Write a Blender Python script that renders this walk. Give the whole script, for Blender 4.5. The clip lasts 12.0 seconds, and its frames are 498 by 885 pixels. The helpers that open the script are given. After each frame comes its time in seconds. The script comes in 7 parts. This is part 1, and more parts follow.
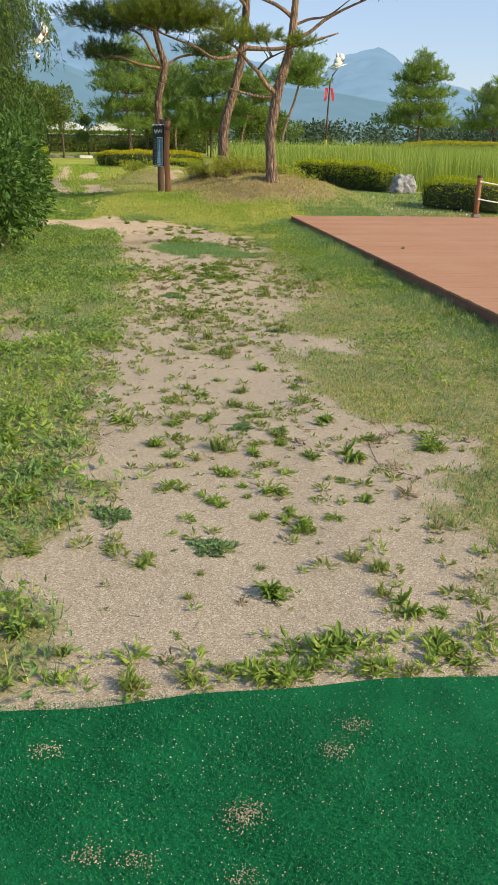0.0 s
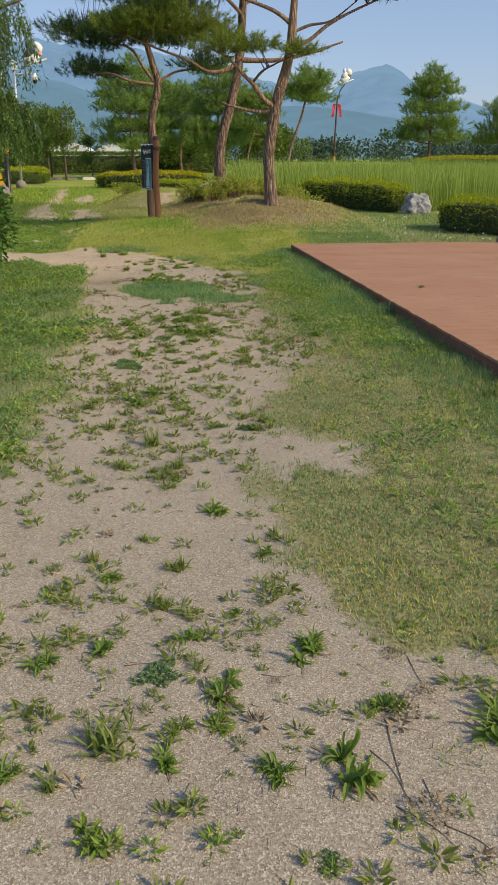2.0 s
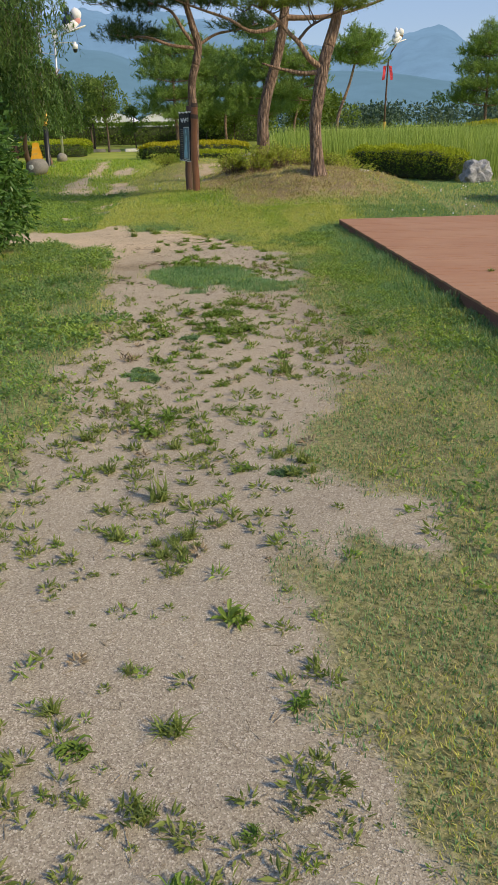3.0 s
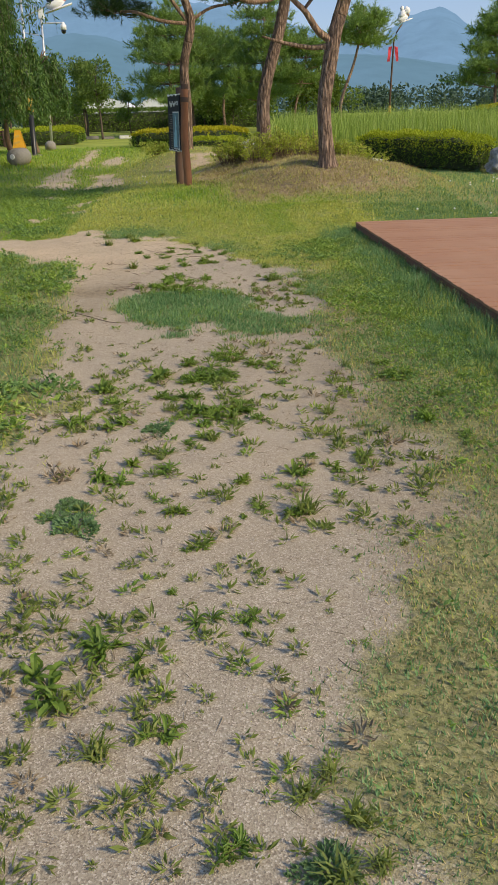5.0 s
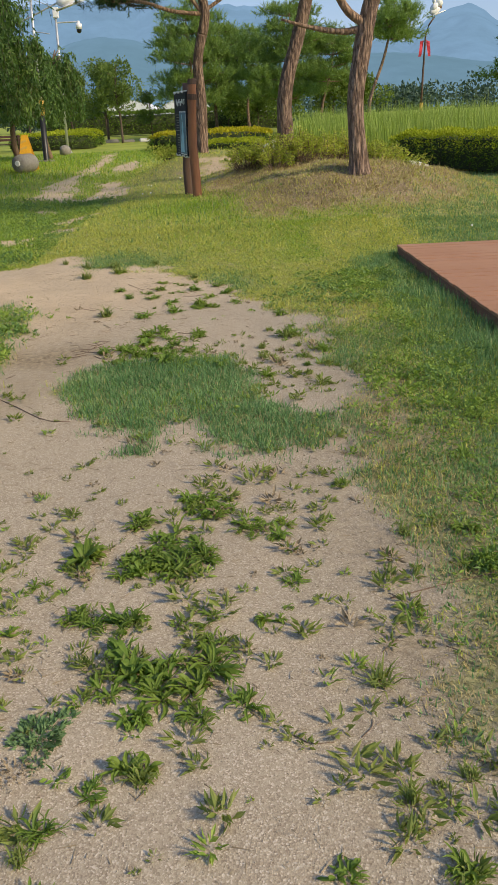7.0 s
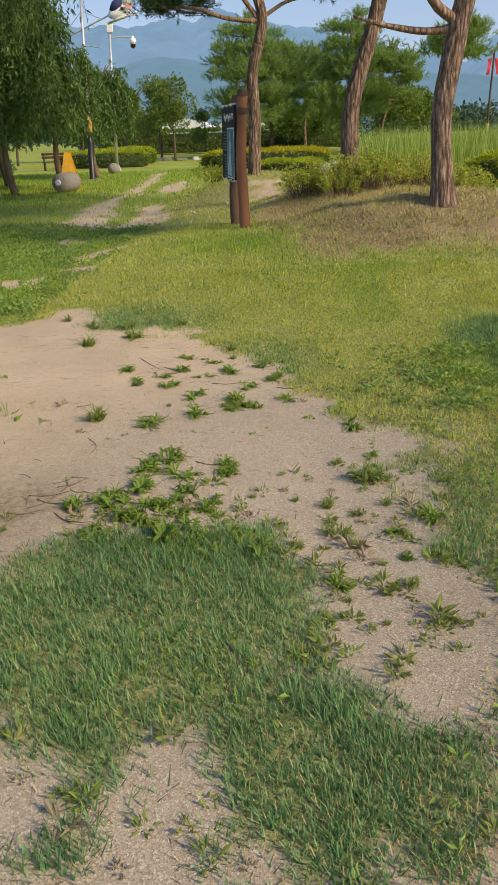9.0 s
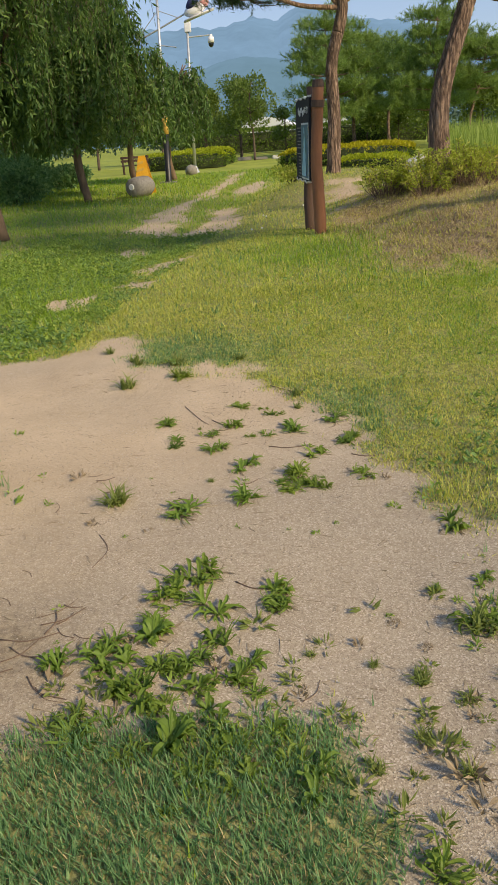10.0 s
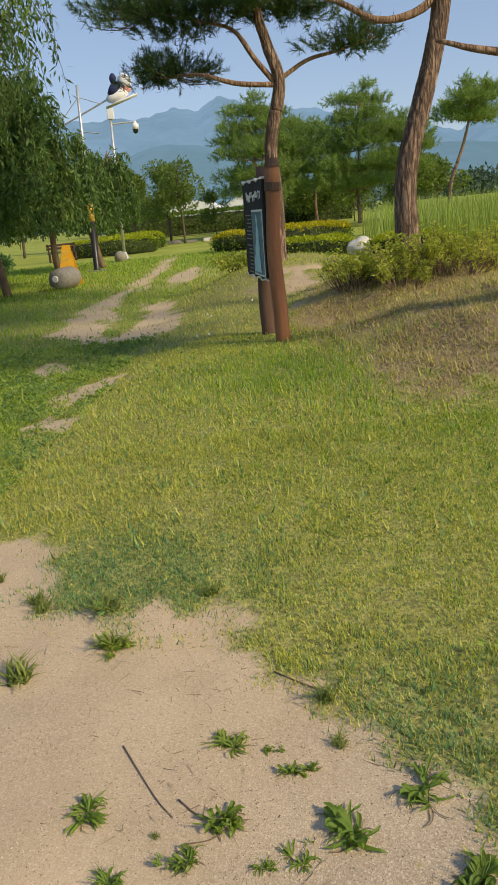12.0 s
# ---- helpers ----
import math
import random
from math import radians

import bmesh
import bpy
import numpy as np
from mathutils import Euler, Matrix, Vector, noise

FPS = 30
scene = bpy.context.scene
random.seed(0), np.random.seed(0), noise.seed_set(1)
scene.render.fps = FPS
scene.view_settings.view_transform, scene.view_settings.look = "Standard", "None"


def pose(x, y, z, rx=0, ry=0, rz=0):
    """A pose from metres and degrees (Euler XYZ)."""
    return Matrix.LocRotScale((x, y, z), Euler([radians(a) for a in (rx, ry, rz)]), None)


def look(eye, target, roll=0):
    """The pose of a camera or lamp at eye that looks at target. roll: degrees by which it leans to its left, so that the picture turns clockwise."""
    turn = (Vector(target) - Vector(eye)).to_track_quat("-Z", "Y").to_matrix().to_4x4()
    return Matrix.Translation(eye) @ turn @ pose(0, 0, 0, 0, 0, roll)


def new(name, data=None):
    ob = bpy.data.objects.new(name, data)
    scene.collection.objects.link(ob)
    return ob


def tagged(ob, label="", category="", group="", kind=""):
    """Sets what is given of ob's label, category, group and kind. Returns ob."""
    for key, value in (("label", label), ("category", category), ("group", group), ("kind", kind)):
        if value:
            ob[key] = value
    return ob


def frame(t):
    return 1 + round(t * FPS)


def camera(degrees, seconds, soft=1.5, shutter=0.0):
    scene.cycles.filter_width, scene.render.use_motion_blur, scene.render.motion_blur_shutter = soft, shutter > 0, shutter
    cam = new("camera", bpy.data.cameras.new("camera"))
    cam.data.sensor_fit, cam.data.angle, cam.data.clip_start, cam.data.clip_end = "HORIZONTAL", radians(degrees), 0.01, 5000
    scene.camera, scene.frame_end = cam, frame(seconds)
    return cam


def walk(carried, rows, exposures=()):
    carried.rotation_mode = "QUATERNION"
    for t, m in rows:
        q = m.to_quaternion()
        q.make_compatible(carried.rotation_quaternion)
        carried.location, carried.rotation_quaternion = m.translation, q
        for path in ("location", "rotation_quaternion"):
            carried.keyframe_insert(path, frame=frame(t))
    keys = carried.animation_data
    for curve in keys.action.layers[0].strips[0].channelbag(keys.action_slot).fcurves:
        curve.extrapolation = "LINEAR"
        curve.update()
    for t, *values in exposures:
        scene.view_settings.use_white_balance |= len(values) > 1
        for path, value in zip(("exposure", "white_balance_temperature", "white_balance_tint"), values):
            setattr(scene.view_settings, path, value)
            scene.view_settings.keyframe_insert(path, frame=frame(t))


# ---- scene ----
cam = camera(35.8, 12.0, soft=1.0)
METRES, EYE, TILT, LEAN, TURN = 13.0, 1.5, 0.0, 0.0, -8.7
ROWS = [
    (0.0, 0.0, 0.0, 0.0, 0.43, -21.37, -1.11),
    (0.5, 0.0056, 0.0372, 0.0012, -1.28, -20.8, -3.56),
    (1.0, 0.0151, 0.0747, 0.0003, -2.97, -20.37, -0.31),
    (1.5, 0.0218, 0.1153, 0.0027, -0.33, -20.02, -0.24),
    (2.0, 0.0215, 0.1556, 0.0022, 1.13, -20.2, -0.1),
    (2.5, 0.0244, 0.1949, -0.0002, 0.62, -21.32, 2.37),
    (3.0, 0.0235, 0.2394, 0.0006, 4.38, -22.23, 1.04),
    (3.2, 0.0199, 0.2555, -0.0010, 6.14, -22.67, 1.34),
    (4.8, 0.0127, 0.3862, -0.0008, 6.02, -23.11, 1.06),
    (5.0, 0.0123, 0.4036, -0.0004, 4.34, -23.17, 1.36),
    (5.5, 0.0142, 0.4476, -0.0039, 3.83, -23.4, 1.79),
    (6.0, 0.0143, 0.488, -0.0046, 5.76, -24.49, 1.92),
    (6.5, 0.0108, 0.5286, -0.0027, 4.58, -24.9, 1.16),
    (7.0, 0.0103, 0.5712, -0.0033, 6.18, -23.07, 2.23),
    (7.2, 0.0088, 0.5859, -0.0023, 7.89, -22.85, 2.63),
    (8.8, -0.0074, 0.7217, -0.0047, 10.41, -21.95, 2.85),
    (9.0, -0.0119, 0.7371, -0.0047, 10.04, -21.73, 1.75),
    (9.5, -0.0183, 0.7775, -0.0066, 11.18, -21.63, 2.48),
    (10.0, -0.0214, 0.8217, -0.0057, 15.7, -21.61, 3.78),
    (10.5, -0.0288, 0.864, -0.0046, 13.18, -22.3, 1.82),
    (11.0, -0.0357, 0.9056, -0.0058, 11.58, -22.3, 3.93),
    (11.5, -0.0512, 0.9458, -0.0029, 11.33, -21.71, 4.23),
    (12.0, -0.0759, 0.981, 0.0016, 10.49, -16.6, 5.23),
]
EXPOSURES = [(0.0, 0.70, 7900, 4), (0.5, 0.38, 7700, 5), (1.0, 0.30, 7600, 5), (1.5, 0.28, 7500, 6), (3.0, 0.30, 7200, 6), (5.5, 0.32, 7150, 6), (7.0, 0.36, 7300, 6), (8.8, 0.40, 7500, 8), (9.5, 0.40, 7600, 8), (10.5, 0.34, 7700, 6), (11.5, 0.34, 7700, 5), (12.0, 0.31, 7800, 5)]
walk(cam, [(t, pose(0, 0, EYE, TILT, LEAN, TURN) @ pose(METRES * x, METRES * y, METRES * z, 90 + pitch, roll, yaw)) for t, x, y, z, yaw, pitch, roll in ROWS], exposures=EXPOSURES)

# ---- world, sun, exposure ----
SUN_AZ, SUN_EL = 122.0, 33.0          # compass degrees from +y towards +x, height above the horizon
world = bpy.data.worlds.new("sky")
scene.world = world
world.use_nodes = True
wn = world.node_tree.nodes
sky = wn.new("ShaderNodeTexSky")
sky.sky_type = "NISHITA"
sky.sun_disc = False
sky.sun_elevation, sky.sun_rotation = radians(SUN_EL), radians(SUN_AZ)
sky.air_density, sky.dust_density, sky.ozone_density = 1.0, 0.5, 4.0
haze = wn.new("ShaderNodeMix")
haze.data_type, haze.blend_type = "RGBA", "MULTIPLY"
haze.inputs[0].default_value = 1.0
haze.inputs[7].default_value = (1.0, 0.92, 0.97, 1)      # faint lavender of the moist air
milky = wn.new("ShaderNodeMix")
milky.data_type = "RGBA"
milky.inputs[0].default_value = 0.45
milky.inputs[7].default_value = (2.2, 3.5, 6.0, 1)
world.node_tree.links.new(sky.outputs[0], milky.inputs[6])
world.node_tree.links.new(milky.outputs[2], haze.inputs[6])
world.node_tree.links.new(haze.outputs[2], wn["Background"].inputs[0])
wn["Background"].inputs[1].default_value = 0.12
sun = new("sun", bpy.data.lights.new("sun", "SUN"))
sun.data.energy, sun.data.angle, sun.data.color = 3.3, radians(9.0), (1.0, 0.86, 0.66)
to_sun = Vector((math.sin(radians(SUN_AZ)) * math.cos(radians(SUN_EL)), math.cos(radians(SUN_AZ)) * math.cos(radians(SUN_EL)), math.sin(radians(SUN_EL))))
sun.matrix_world = look(to_sun * 60, (0, 0, 0))

rng = np.random.default_rng(7)


# ---- geometry helpers: a shape is (verts, quads, tris) ----
def shape(v, q=None, t=None):
    return (np.asarray(v, float).reshape(-1, 3),
            np.asarray(q if q is not None else [], int).reshape(-1, 4),
            np.asarray(t if t is not None else [], int).reshape(-1, 3))


def join(shapes):
    vs, qs, ts, n = [], [], [], 0
    for v, q, t in shapes:
        vs.append(v), qs.append(q + n), ts.append(t + n)
        n += len(v)
    return np.concatenate(vs), np.concatenate(qs), np.concatenate(ts)


def mesh_of(name, s, smooth=False):
    v, q, t = s
    me = bpy.data.meshes.new(name)
    me.vertices.add(len(v))
    me.vertices.foreach_set("co", v.astype(np.float32).ravel())
    me.loops.add(q.size + t.size)
    me.loops.foreach_set("vertex_index", np.concatenate([q.ravel(), t.ravel()]).astype(np.int32))
    me.polygons.add(len(q) + len(t))
    me.polygons.foreach_set("loop_start", np.concatenate([np.arange(len(q)) * 4, q.size + np.arange(len(t)) * 3]).astype(np.int32))
    me.polygons.foreach_set("use_smooth", np.full(len(q) + len(t), smooth))
    me.update(calc_edges=True)
    return me


def move(s, x=0, y=0, z=0, turn=0, scale=1.0, tilt=0):
    v = s[0] * scale
    a, b = radians(turn), radians(tilt)
    v = np.stack([v[:, 0], v[:, 1] * math.cos(b) - v[:, 2] * math.sin(b), v[:, 1] * math.sin(b) + v[:, 2] * math.cos(b)], 1)
    v = np.stack([v[:, 0] * math.cos(a) - v[:, 1] * math.sin(a), v[:, 0] * math.sin(a) + v[:, 1] * math.cos(a), v[:, 2]], 1)
    return v + np.array([x, y, z]), s[1], s[2]


def tube(points, radii, sides=10, wobble=0.0):
    """A capped tube along points; wobble roughens its girth."""
    p = np.asarray(points, float)
    r = np.interp(np.linspace(0, 1, len(p)), np.linspace(0, 1, len(radii)), radii)
    d = np.gradient(p, axis=0)
    d /= np.linalg.norm(d, axis=1)[:, None] + 1e-9
    ref = np.where(np.abs(d[:, 2:3]) > 0.9, [[1.0, 0, 0]], [[0, 0, 1.0]])
    a = np.cross(d, ref)
    a /= np.linalg.norm(a, axis=1)[:, None]
    b = np.cross(d, a)
    k = np.arange(sides) * 2 * np.pi / sides
    rr = r[:, None] * (1 + wobble * rng.uniform(-1, 1, (len(p), sides)))
    v = p[:, None] + rr[..., None] * (np.cos(k)[None, :, None] * a[:, None] + np.sin(k)[None, :, None] * b[:, None])
    n = len(p)
    i, j = np.meshgrid(np.arange(n - 1), np.arange(sides), indexing="ij")
    j2 = (j + 1) % sides
    q = np.stack([i * sides + j, i * sides + j2, (i + 1) * sides + j2, (i + 1) * sides + j], -1).reshape(-1, 4)
    v = np.concatenate([v.reshape(-1, 3), p[:1], p[-1:]])
    j = np.arange(sides)
    t = np.concatenate([np.stack([(j + 1) % sides, j, np.full(sides, n * sides)], 1),
                        np.stack([(n - 1) * sides + j, (n - 1) * sides + (j + 1) % sides, np.full(sides, n * sides + 1)], 1)])
    return v, q, t


def spline(points, n):
    """n points on a smooth curve through points (Catmull-Rom)."""
    p = np.asarray(points, float)
    p = np.concatenate([2 * p[:1] - p[1:2], p, 2 * p[-1:] - p[-2:-1]])
    u = np.linspace(0, len(p) - 3 - 1e-6, n)
    i, f = u.astype(int), (u % 1)[:, None]
    a, b, c, d = p[i], p[i + 1], p[i + 2], p[i + 3]
    return 0.5 * (2 * b + (c - a) * f + (2 * a - 5 * b + 4 * c - d) * f ** 2 + (3 * b - a - 3 * c + d) * f ** 3)


def box(x0, y0, z0, x1, y1, z1, bevel=0.0):
    bm = bmesh.new()
    bmesh.ops.create_cube(bm, size=1, matrix=Matrix.LocRotScale(((x0 + x1) / 2, (y0 + y1) / 2, (z0 + z1) / 2), None, (x1 - x0, y1 - y0, z1 - z0)))
    if bevel:
        bmesh.ops.bevel(bm, geom=bm.edges[:], offset=bevel, segments=2, affect="EDGES")
    return of_bmesh(bm)


def of_bmesh(bm):
    bmesh.ops.triangulate(bm, faces=[f for f in bm.faces if len(f.verts) > 4])
    bm.verts.index_update()
    v = [tuple(w.co) for w in bm.verts]
    q = [[w.index for w in f.verts] for f in bm.faces if len(f.verts) == 4]
    t = [[w.index for w in f.verts] for f in bm.faces if len(f.verts) == 3]
    bm.free()
    return shape(v, q, t)


def boulder(rx, ry, rz, seed, rough=0.18, detail=3):
    bm = bmesh.new()
    bmesh.ops.create_icosphere(bm, subdivisions=detail, radius=1)
    for w in bm.verts:
        n = noise.noise(w.co * 1.3 + Vector((seed * 3.1, 0, 0))) + 0.5 * noise.noise(w.co * 3.2 + Vector((0, seed, 0)))
        w.co = w.co * (1 + rough * n)
        w.co = Vector((w.co.x * rx, w.co.y * ry, w.co.z * rz))
    return of_bmesh(bm)


def lathe(profile, sides=20):
    pr = np.asarray(profile, float)
    k = np.arange(sides) * 2 * np.pi / sides
    v = np.stack([pr[:, None, 0] * np.cos(k), pr[:, None, 0] * np.sin(k), np.repeat(pr[:, None, 1], sides, 1)], -1).reshape(-1, 3)
    i, j = np.meshgrid(np.arange(len(pr) - 1), np.arange(sides), indexing="ij")
    j2 = (j + 1) % sides
    return shape(v, np.stack([i * sides + j, i * sides + j2, (i + 1) * sides + j2, (i + 1) * sides + j], -1).reshape(-1, 4))


def unit(v):
    return v / (np.linalg.norm(v, axis=-1, keepdims=True) + 1e-9)


def blades(pos, h, w, lean=0.5, droop=0.3, simple=False):
    """Grass blades: a bent, tapering strip each. pos (n,3), h and w arrays."""
    n = len(pos)
    az = rng.uniform(0, 2 * np.pi, n)
    out = np.stack([np.cos(az), np.sin(az), np.zeros(n)], 1)
    side = np.stack([-np.sin(az), np.cos(az), np.zeros(n)], 1)
    ln = rng.uniform(0.1, 1, n)[:, None] * lean
    up = np.array([[0, 0, 1.0]])
    h, w = np.broadcast_to(h, n)[:, None], np.broadcast_to(w, n)[:, None]
    mid = pos + h * 0.55 * unit(up + 0.6 * ln * out)
    if simple:
        tip = pos + h * unit(up + 0.9 * ln * out)
        return np.stack([pos - side * w / 2, pos + side * w / 2, tip], 1).reshape(-1, 3), np.zeros((0, 4), int), np.arange(3 * n).reshape(-1, 3)
    tip = mid + h * 0.5 * unit(up * (1 - droop * ln) + 1.7 * ln * out)
    v = np.stack([pos - side * w / 2, pos + side * w / 2, mid - side * w * 0.42, mid + side * w * 0.42, tip], 1).reshape(-1, 3)
    k = np.arange(n)[:, None] * 5
    return v, k + np.array([[0, 1, 3, 2]]), k + np.array([[2, 3, 4]])


def leaves(pos, direc, length, width, fold=0.25, flat=False):
    """Pointed leaves of four triangles with a fold along the middle."""
    n = len(pos)
    d = unit(direc)
    s = unit(np.cross(d, rng.normal(size=(n, 3))))
    up = np.cross(s, d)
    L, W = np.broadcast_to(length, n)[:, None], np.broadcast_to(width, n)[:, None]
    m = pos + d * L * 0.45
    if flat:
        v = np.stack([pos, m - s * W / 2, pos + d * L, m + s * W / 2], 1).reshape(-1, 3)
        k = np.arange(n)[:, None, None] * 4
        return v, np.zeros((0, 4), int), (k + np.array([[[0, 2, 1], [0, 3, 2]]])).reshape(-1, 3)
    v = np.stack([pos, m - s * W / 2 + up * W * fold, m, m + s * W / 2 + up * W * fold, pos + d * L], 1).reshape(-1, 3)
    k = np.arange(n)[:, None, None] * 5
    return v, np.zeros((0, 4), int), (k + np.array([[[0, 2, 1], [0, 3, 2], [1, 2, 4], [2, 3, 4]]])).reshape(-1, 3)


def needles(pos, direc, length, width):
    n = len(pos)
    d = unit(direc)
    s = unit(np.cross(d, rng.normal(size=(n, 3))))
    L, W = np.broadcast_to(length, n)[:, None], np.broadcast_to(width, n)[:, None]
    v = np.stack([pos - s * W / 2, pos + s * W / 2, pos + d * L], 1).reshape(-1, 3)
    return v, np.zeros((0, 4), int), np.arange(3 * n).reshape(-1, 3)


def vnoise(x, y, size, seed=0):
    """Smooth value noise in 0..1."""
    x, y = np.asarray(x, float) / size + 173.3, np.asarray(y, float) / size + 91.7
    i, j = np.floor(x).astype(np.int64), np.floor(y).astype(np.int64)
    f, g = x - i, y - j
    f, g = f * f * (3 - 2 * f), g * g * (3 - 2 * g)

    def hsh(a, b):
        k = (a * 374761393 + b * 668265263 + seed * 974711) & 0x7FFFFFFF
        k = ((k ^ (k >> 13)) * 1274126177) & 0x7FFFFFFF
        return ((k ^ (k >> 16)) & 0xFFFF) / 65535.0
    return (hsh(i, j) * (1 - f) + hsh(i + 1, j) * f) * (1 - g) + (hsh(i, j + 1) * (1 - f) + hsh(i + 1, j + 1) * f) * g


def sm(u):
    u = np.clip(u, 0, 1)
    return u * u * (3 - 2 * u)


def thing(name, label, category, at=(0, 0, 0), turn=0, group="", kind=""):
    ob = new(name)
    ob.matrix_basis = pose(*at, 0, 0, turn)
    return tagged(ob, label, category, group, kind)


def lean(ob, degrees):
    """Tip a thing to its right about its foot."""
    ob.matrix_basis = ob.matrix_basis @ pose(0, 0, 0, 0, degrees, 0)


def part(name, geo, material, parent, label="", smooth=False, kind=""):
    me = geo if isinstance(geo, bpy.types.Mesh) else mesh_of(name, geo, smooth)
    if material and not me.materials:
        me.materials.append(material)
    ob = new(name, me)
    ob.parent = parent
    return tagged(ob, label, kind=kind)


def solid(name, geo, material, label, category, at=(0, 0, 0), turn=0, group="", kind="", smooth=False):
    me = geo if isinstance(geo, bpy.types.Mesh) else mesh_of(name, geo, smooth)
    if material and not me.materials:
        me.materials.append(material)
    ob = new(name, me)
    ob.matrix_basis = pose(*at, 0, 0, turn)
    return tagged(ob, label, category, group, kind)


# ---- materials ----
def mat_base(name):
    m = bpy.data.materials.new(name)
    m.use_nodes = True
    return m, m.node_tree.nodes, m.node_tree.links, m.node_tree.nodes["Principled BSDF"]


def ramp(n, l, fac, stops):
    r = n.new("ShaderNodeValToRGB")
    r.color_ramp.elements[0].position, r.color_ramp.elements[0].color = stops[0][0], (*stops[0][1], 1)
    r.color_ramp.elements[1].position, r.color_ramp.elements[1].color = stops[-1][0], (*stops[-1][1], 1)
    for p, c in stops[1:-1]:
        e = r.color_ramp.elements.new(p)
        e.color = (*c, 1)
    l.new(fac, r.inputs[0])
    return r.outputs[0]


def noise_tex(n, l, scale, detail=4, rough=0.6, vec=None, stretch=None):
    t = n.new("ShaderNodeTexNoise")
    t.inputs["Scale"].default_value, t.inputs["Detail"].default_value, t.inputs["Roughness"].default_value = scale, detail, rough
    if vec is not None:
        if stretch:
            mp = n.new("ShaderNodeMapping")
            mp.inputs["Scale"].default_value = stretch
            l.new(vec, mp.inputs[0])
            vec = mp.outputs[0]
        l.new(vec, t.inputs["Vector"])
    return t.outputs["Fac"]


def mixc(n, l, fac, a, b, mode="MIX"):
    m = n.new("ShaderNodeMix")
    m.data_type, m.blend_type = "RGBA", mode
    for k, s in ((0, fac), (6, a), (7, b)):
        if isinstance(s, (int, float)):
            m.inputs[k].default_value = s
        elif isinstance(s, tuple):
            m.inputs[k].default_value = (*s, 1)
        else:
            l.new(s, m.inputs[k])
    return m.outputs[2]


def math_node(n, l, op, a, b=0.5, clamp=False):
    m = n.new("ShaderNodeMath")
    m.operation, m.use_clamp = op, clamp
    for k, s in ((0, a), (1, b)):
        if isinstance(s, (int, float)):
            m.inputs[k].default_value = s
        else:
            l.new(s, m.inputs[k])
    return m.outputs[0]


def bump(n, l, height, bsdf, strength=0.4, distance=0.01):
    b = n.new("ShaderNodeBump")
    b.inputs["Strength"].default_value, b.inputs["Distance"].default_value = strength, distance
    l.new(height, b.inputs["Height"])
    l.new(b.outputs[0], bsdf.inputs["Normal"])


def plain(name, c1, c2, scale=8.0, rough=0.7, relief=0.3, dist=0.004, metal=0.0, stretch=None, vary=0.0, fine=6.0):
    """A surface of two tones at two scales with fine relief; vary: spread from object to object."""
    m, n, l, b = mat_base(name)
    tc = n.new("ShaderNodeTexCoord").outputs["Object"]
    big = noise_tex(n, l, scale, 3, 0.6, tc, stretch)
    small = noise_tex(n, l, scale * fine, 4, 0.7, tc, stretch)
    fac = math_node(n, l, "ADD", math_node(n, l, "MULTIPLY", big, 0.65), math_node(n, l, "MULTIPLY", small, 0.35))
    col = ramp(n, l, fac, [(0.32, c1), (0.68, c2)])
    if vary:
        r = n.new("ShaderNodeObjectInfo").outputs["Random"]
        col = mixc(n, l, math_node(n, l, "MULTIPLY", r, vary), col, tuple(0.45 * v for v in c1))
    l.new(col, b.inputs["Base Color"])
    b.inputs["Roughness"].default_value, b.inputs["Metallic"].default_value = rough, metal
    bump(n, l, small, b, relief, dist)
    return m


def leafy(name, c1, c2, rough=0.55, through_light=0.35, c3=None, vary=0.0, clump=0.0):
    """Leaves: the tone changes from leaf to leaf and slowly over the plant; some light comes through."""
    m, n, l, b = mat_base(name)
    g = n.new("ShaderNodeNewGeometry")
    big = noise_tex(n, l, 1.7, 2, 0.5, g.outputs["Position"])
    fac = math_node(n, l, "ADD", math_node(n, l, "MULTIPLY", g.outputs["Random Per Island"], 0.6), math_node(n, l, "MULTIPLY", big, 0.5))
    if clump:
        tufted = math_node(n, l, "SUBTRACT", noise_tex(n, l, 48, 3, 0.7, g.outputs["Position"]), 0.5)
        fac = math_node(n, l, "ADD", fac, math_node(n, l, "MULTIPLY", tufted, clump))
    stops = [(0.15, c1), (0.85, c2)] if c3 is None else [(0.15, c1), (0.75, c2), (0.97, c3)]
    col = ramp(n, l, fac, stops)
    if vary:
        r = n.new("ShaderNodeObjectInfo").outputs["Random"]
        col = mixc(n, l, math_node(n, l, "MULTIPLY", r, vary), col, ramp(n, l, noise_tex(n, l, 3.0, 2, 0.5, g.outputs["Position"]), [(0.35, tuple(0.55 * v for v in c1)), (0.65, tuple(v * k for v, k in zip(c2, (1.15, 0.95, 0.8))))]))
    l.new(col, b.inputs["Base Color"])
    b.inputs["Roughness"].default_value = rough
    b.inputs["Specular IOR Level"].default_value = 0.3
    t = n.new("ShaderNodeBsdfTranslucent")
    l.new(mixc(n, l, 1.0, col, (1.0, 1.0, 0.55), "MULTIPLY"), t.inputs[0])
    mx = n.new("ShaderNodeMixShader")
    mx.inputs[0].default_value = through_light
    l.new(b.outputs[0], mx.inputs[1]), l.new(t.outputs[0], mx.inputs[2])
    l.new(mx.outputs[0], n["Material Output"].inputs[0])
    return m


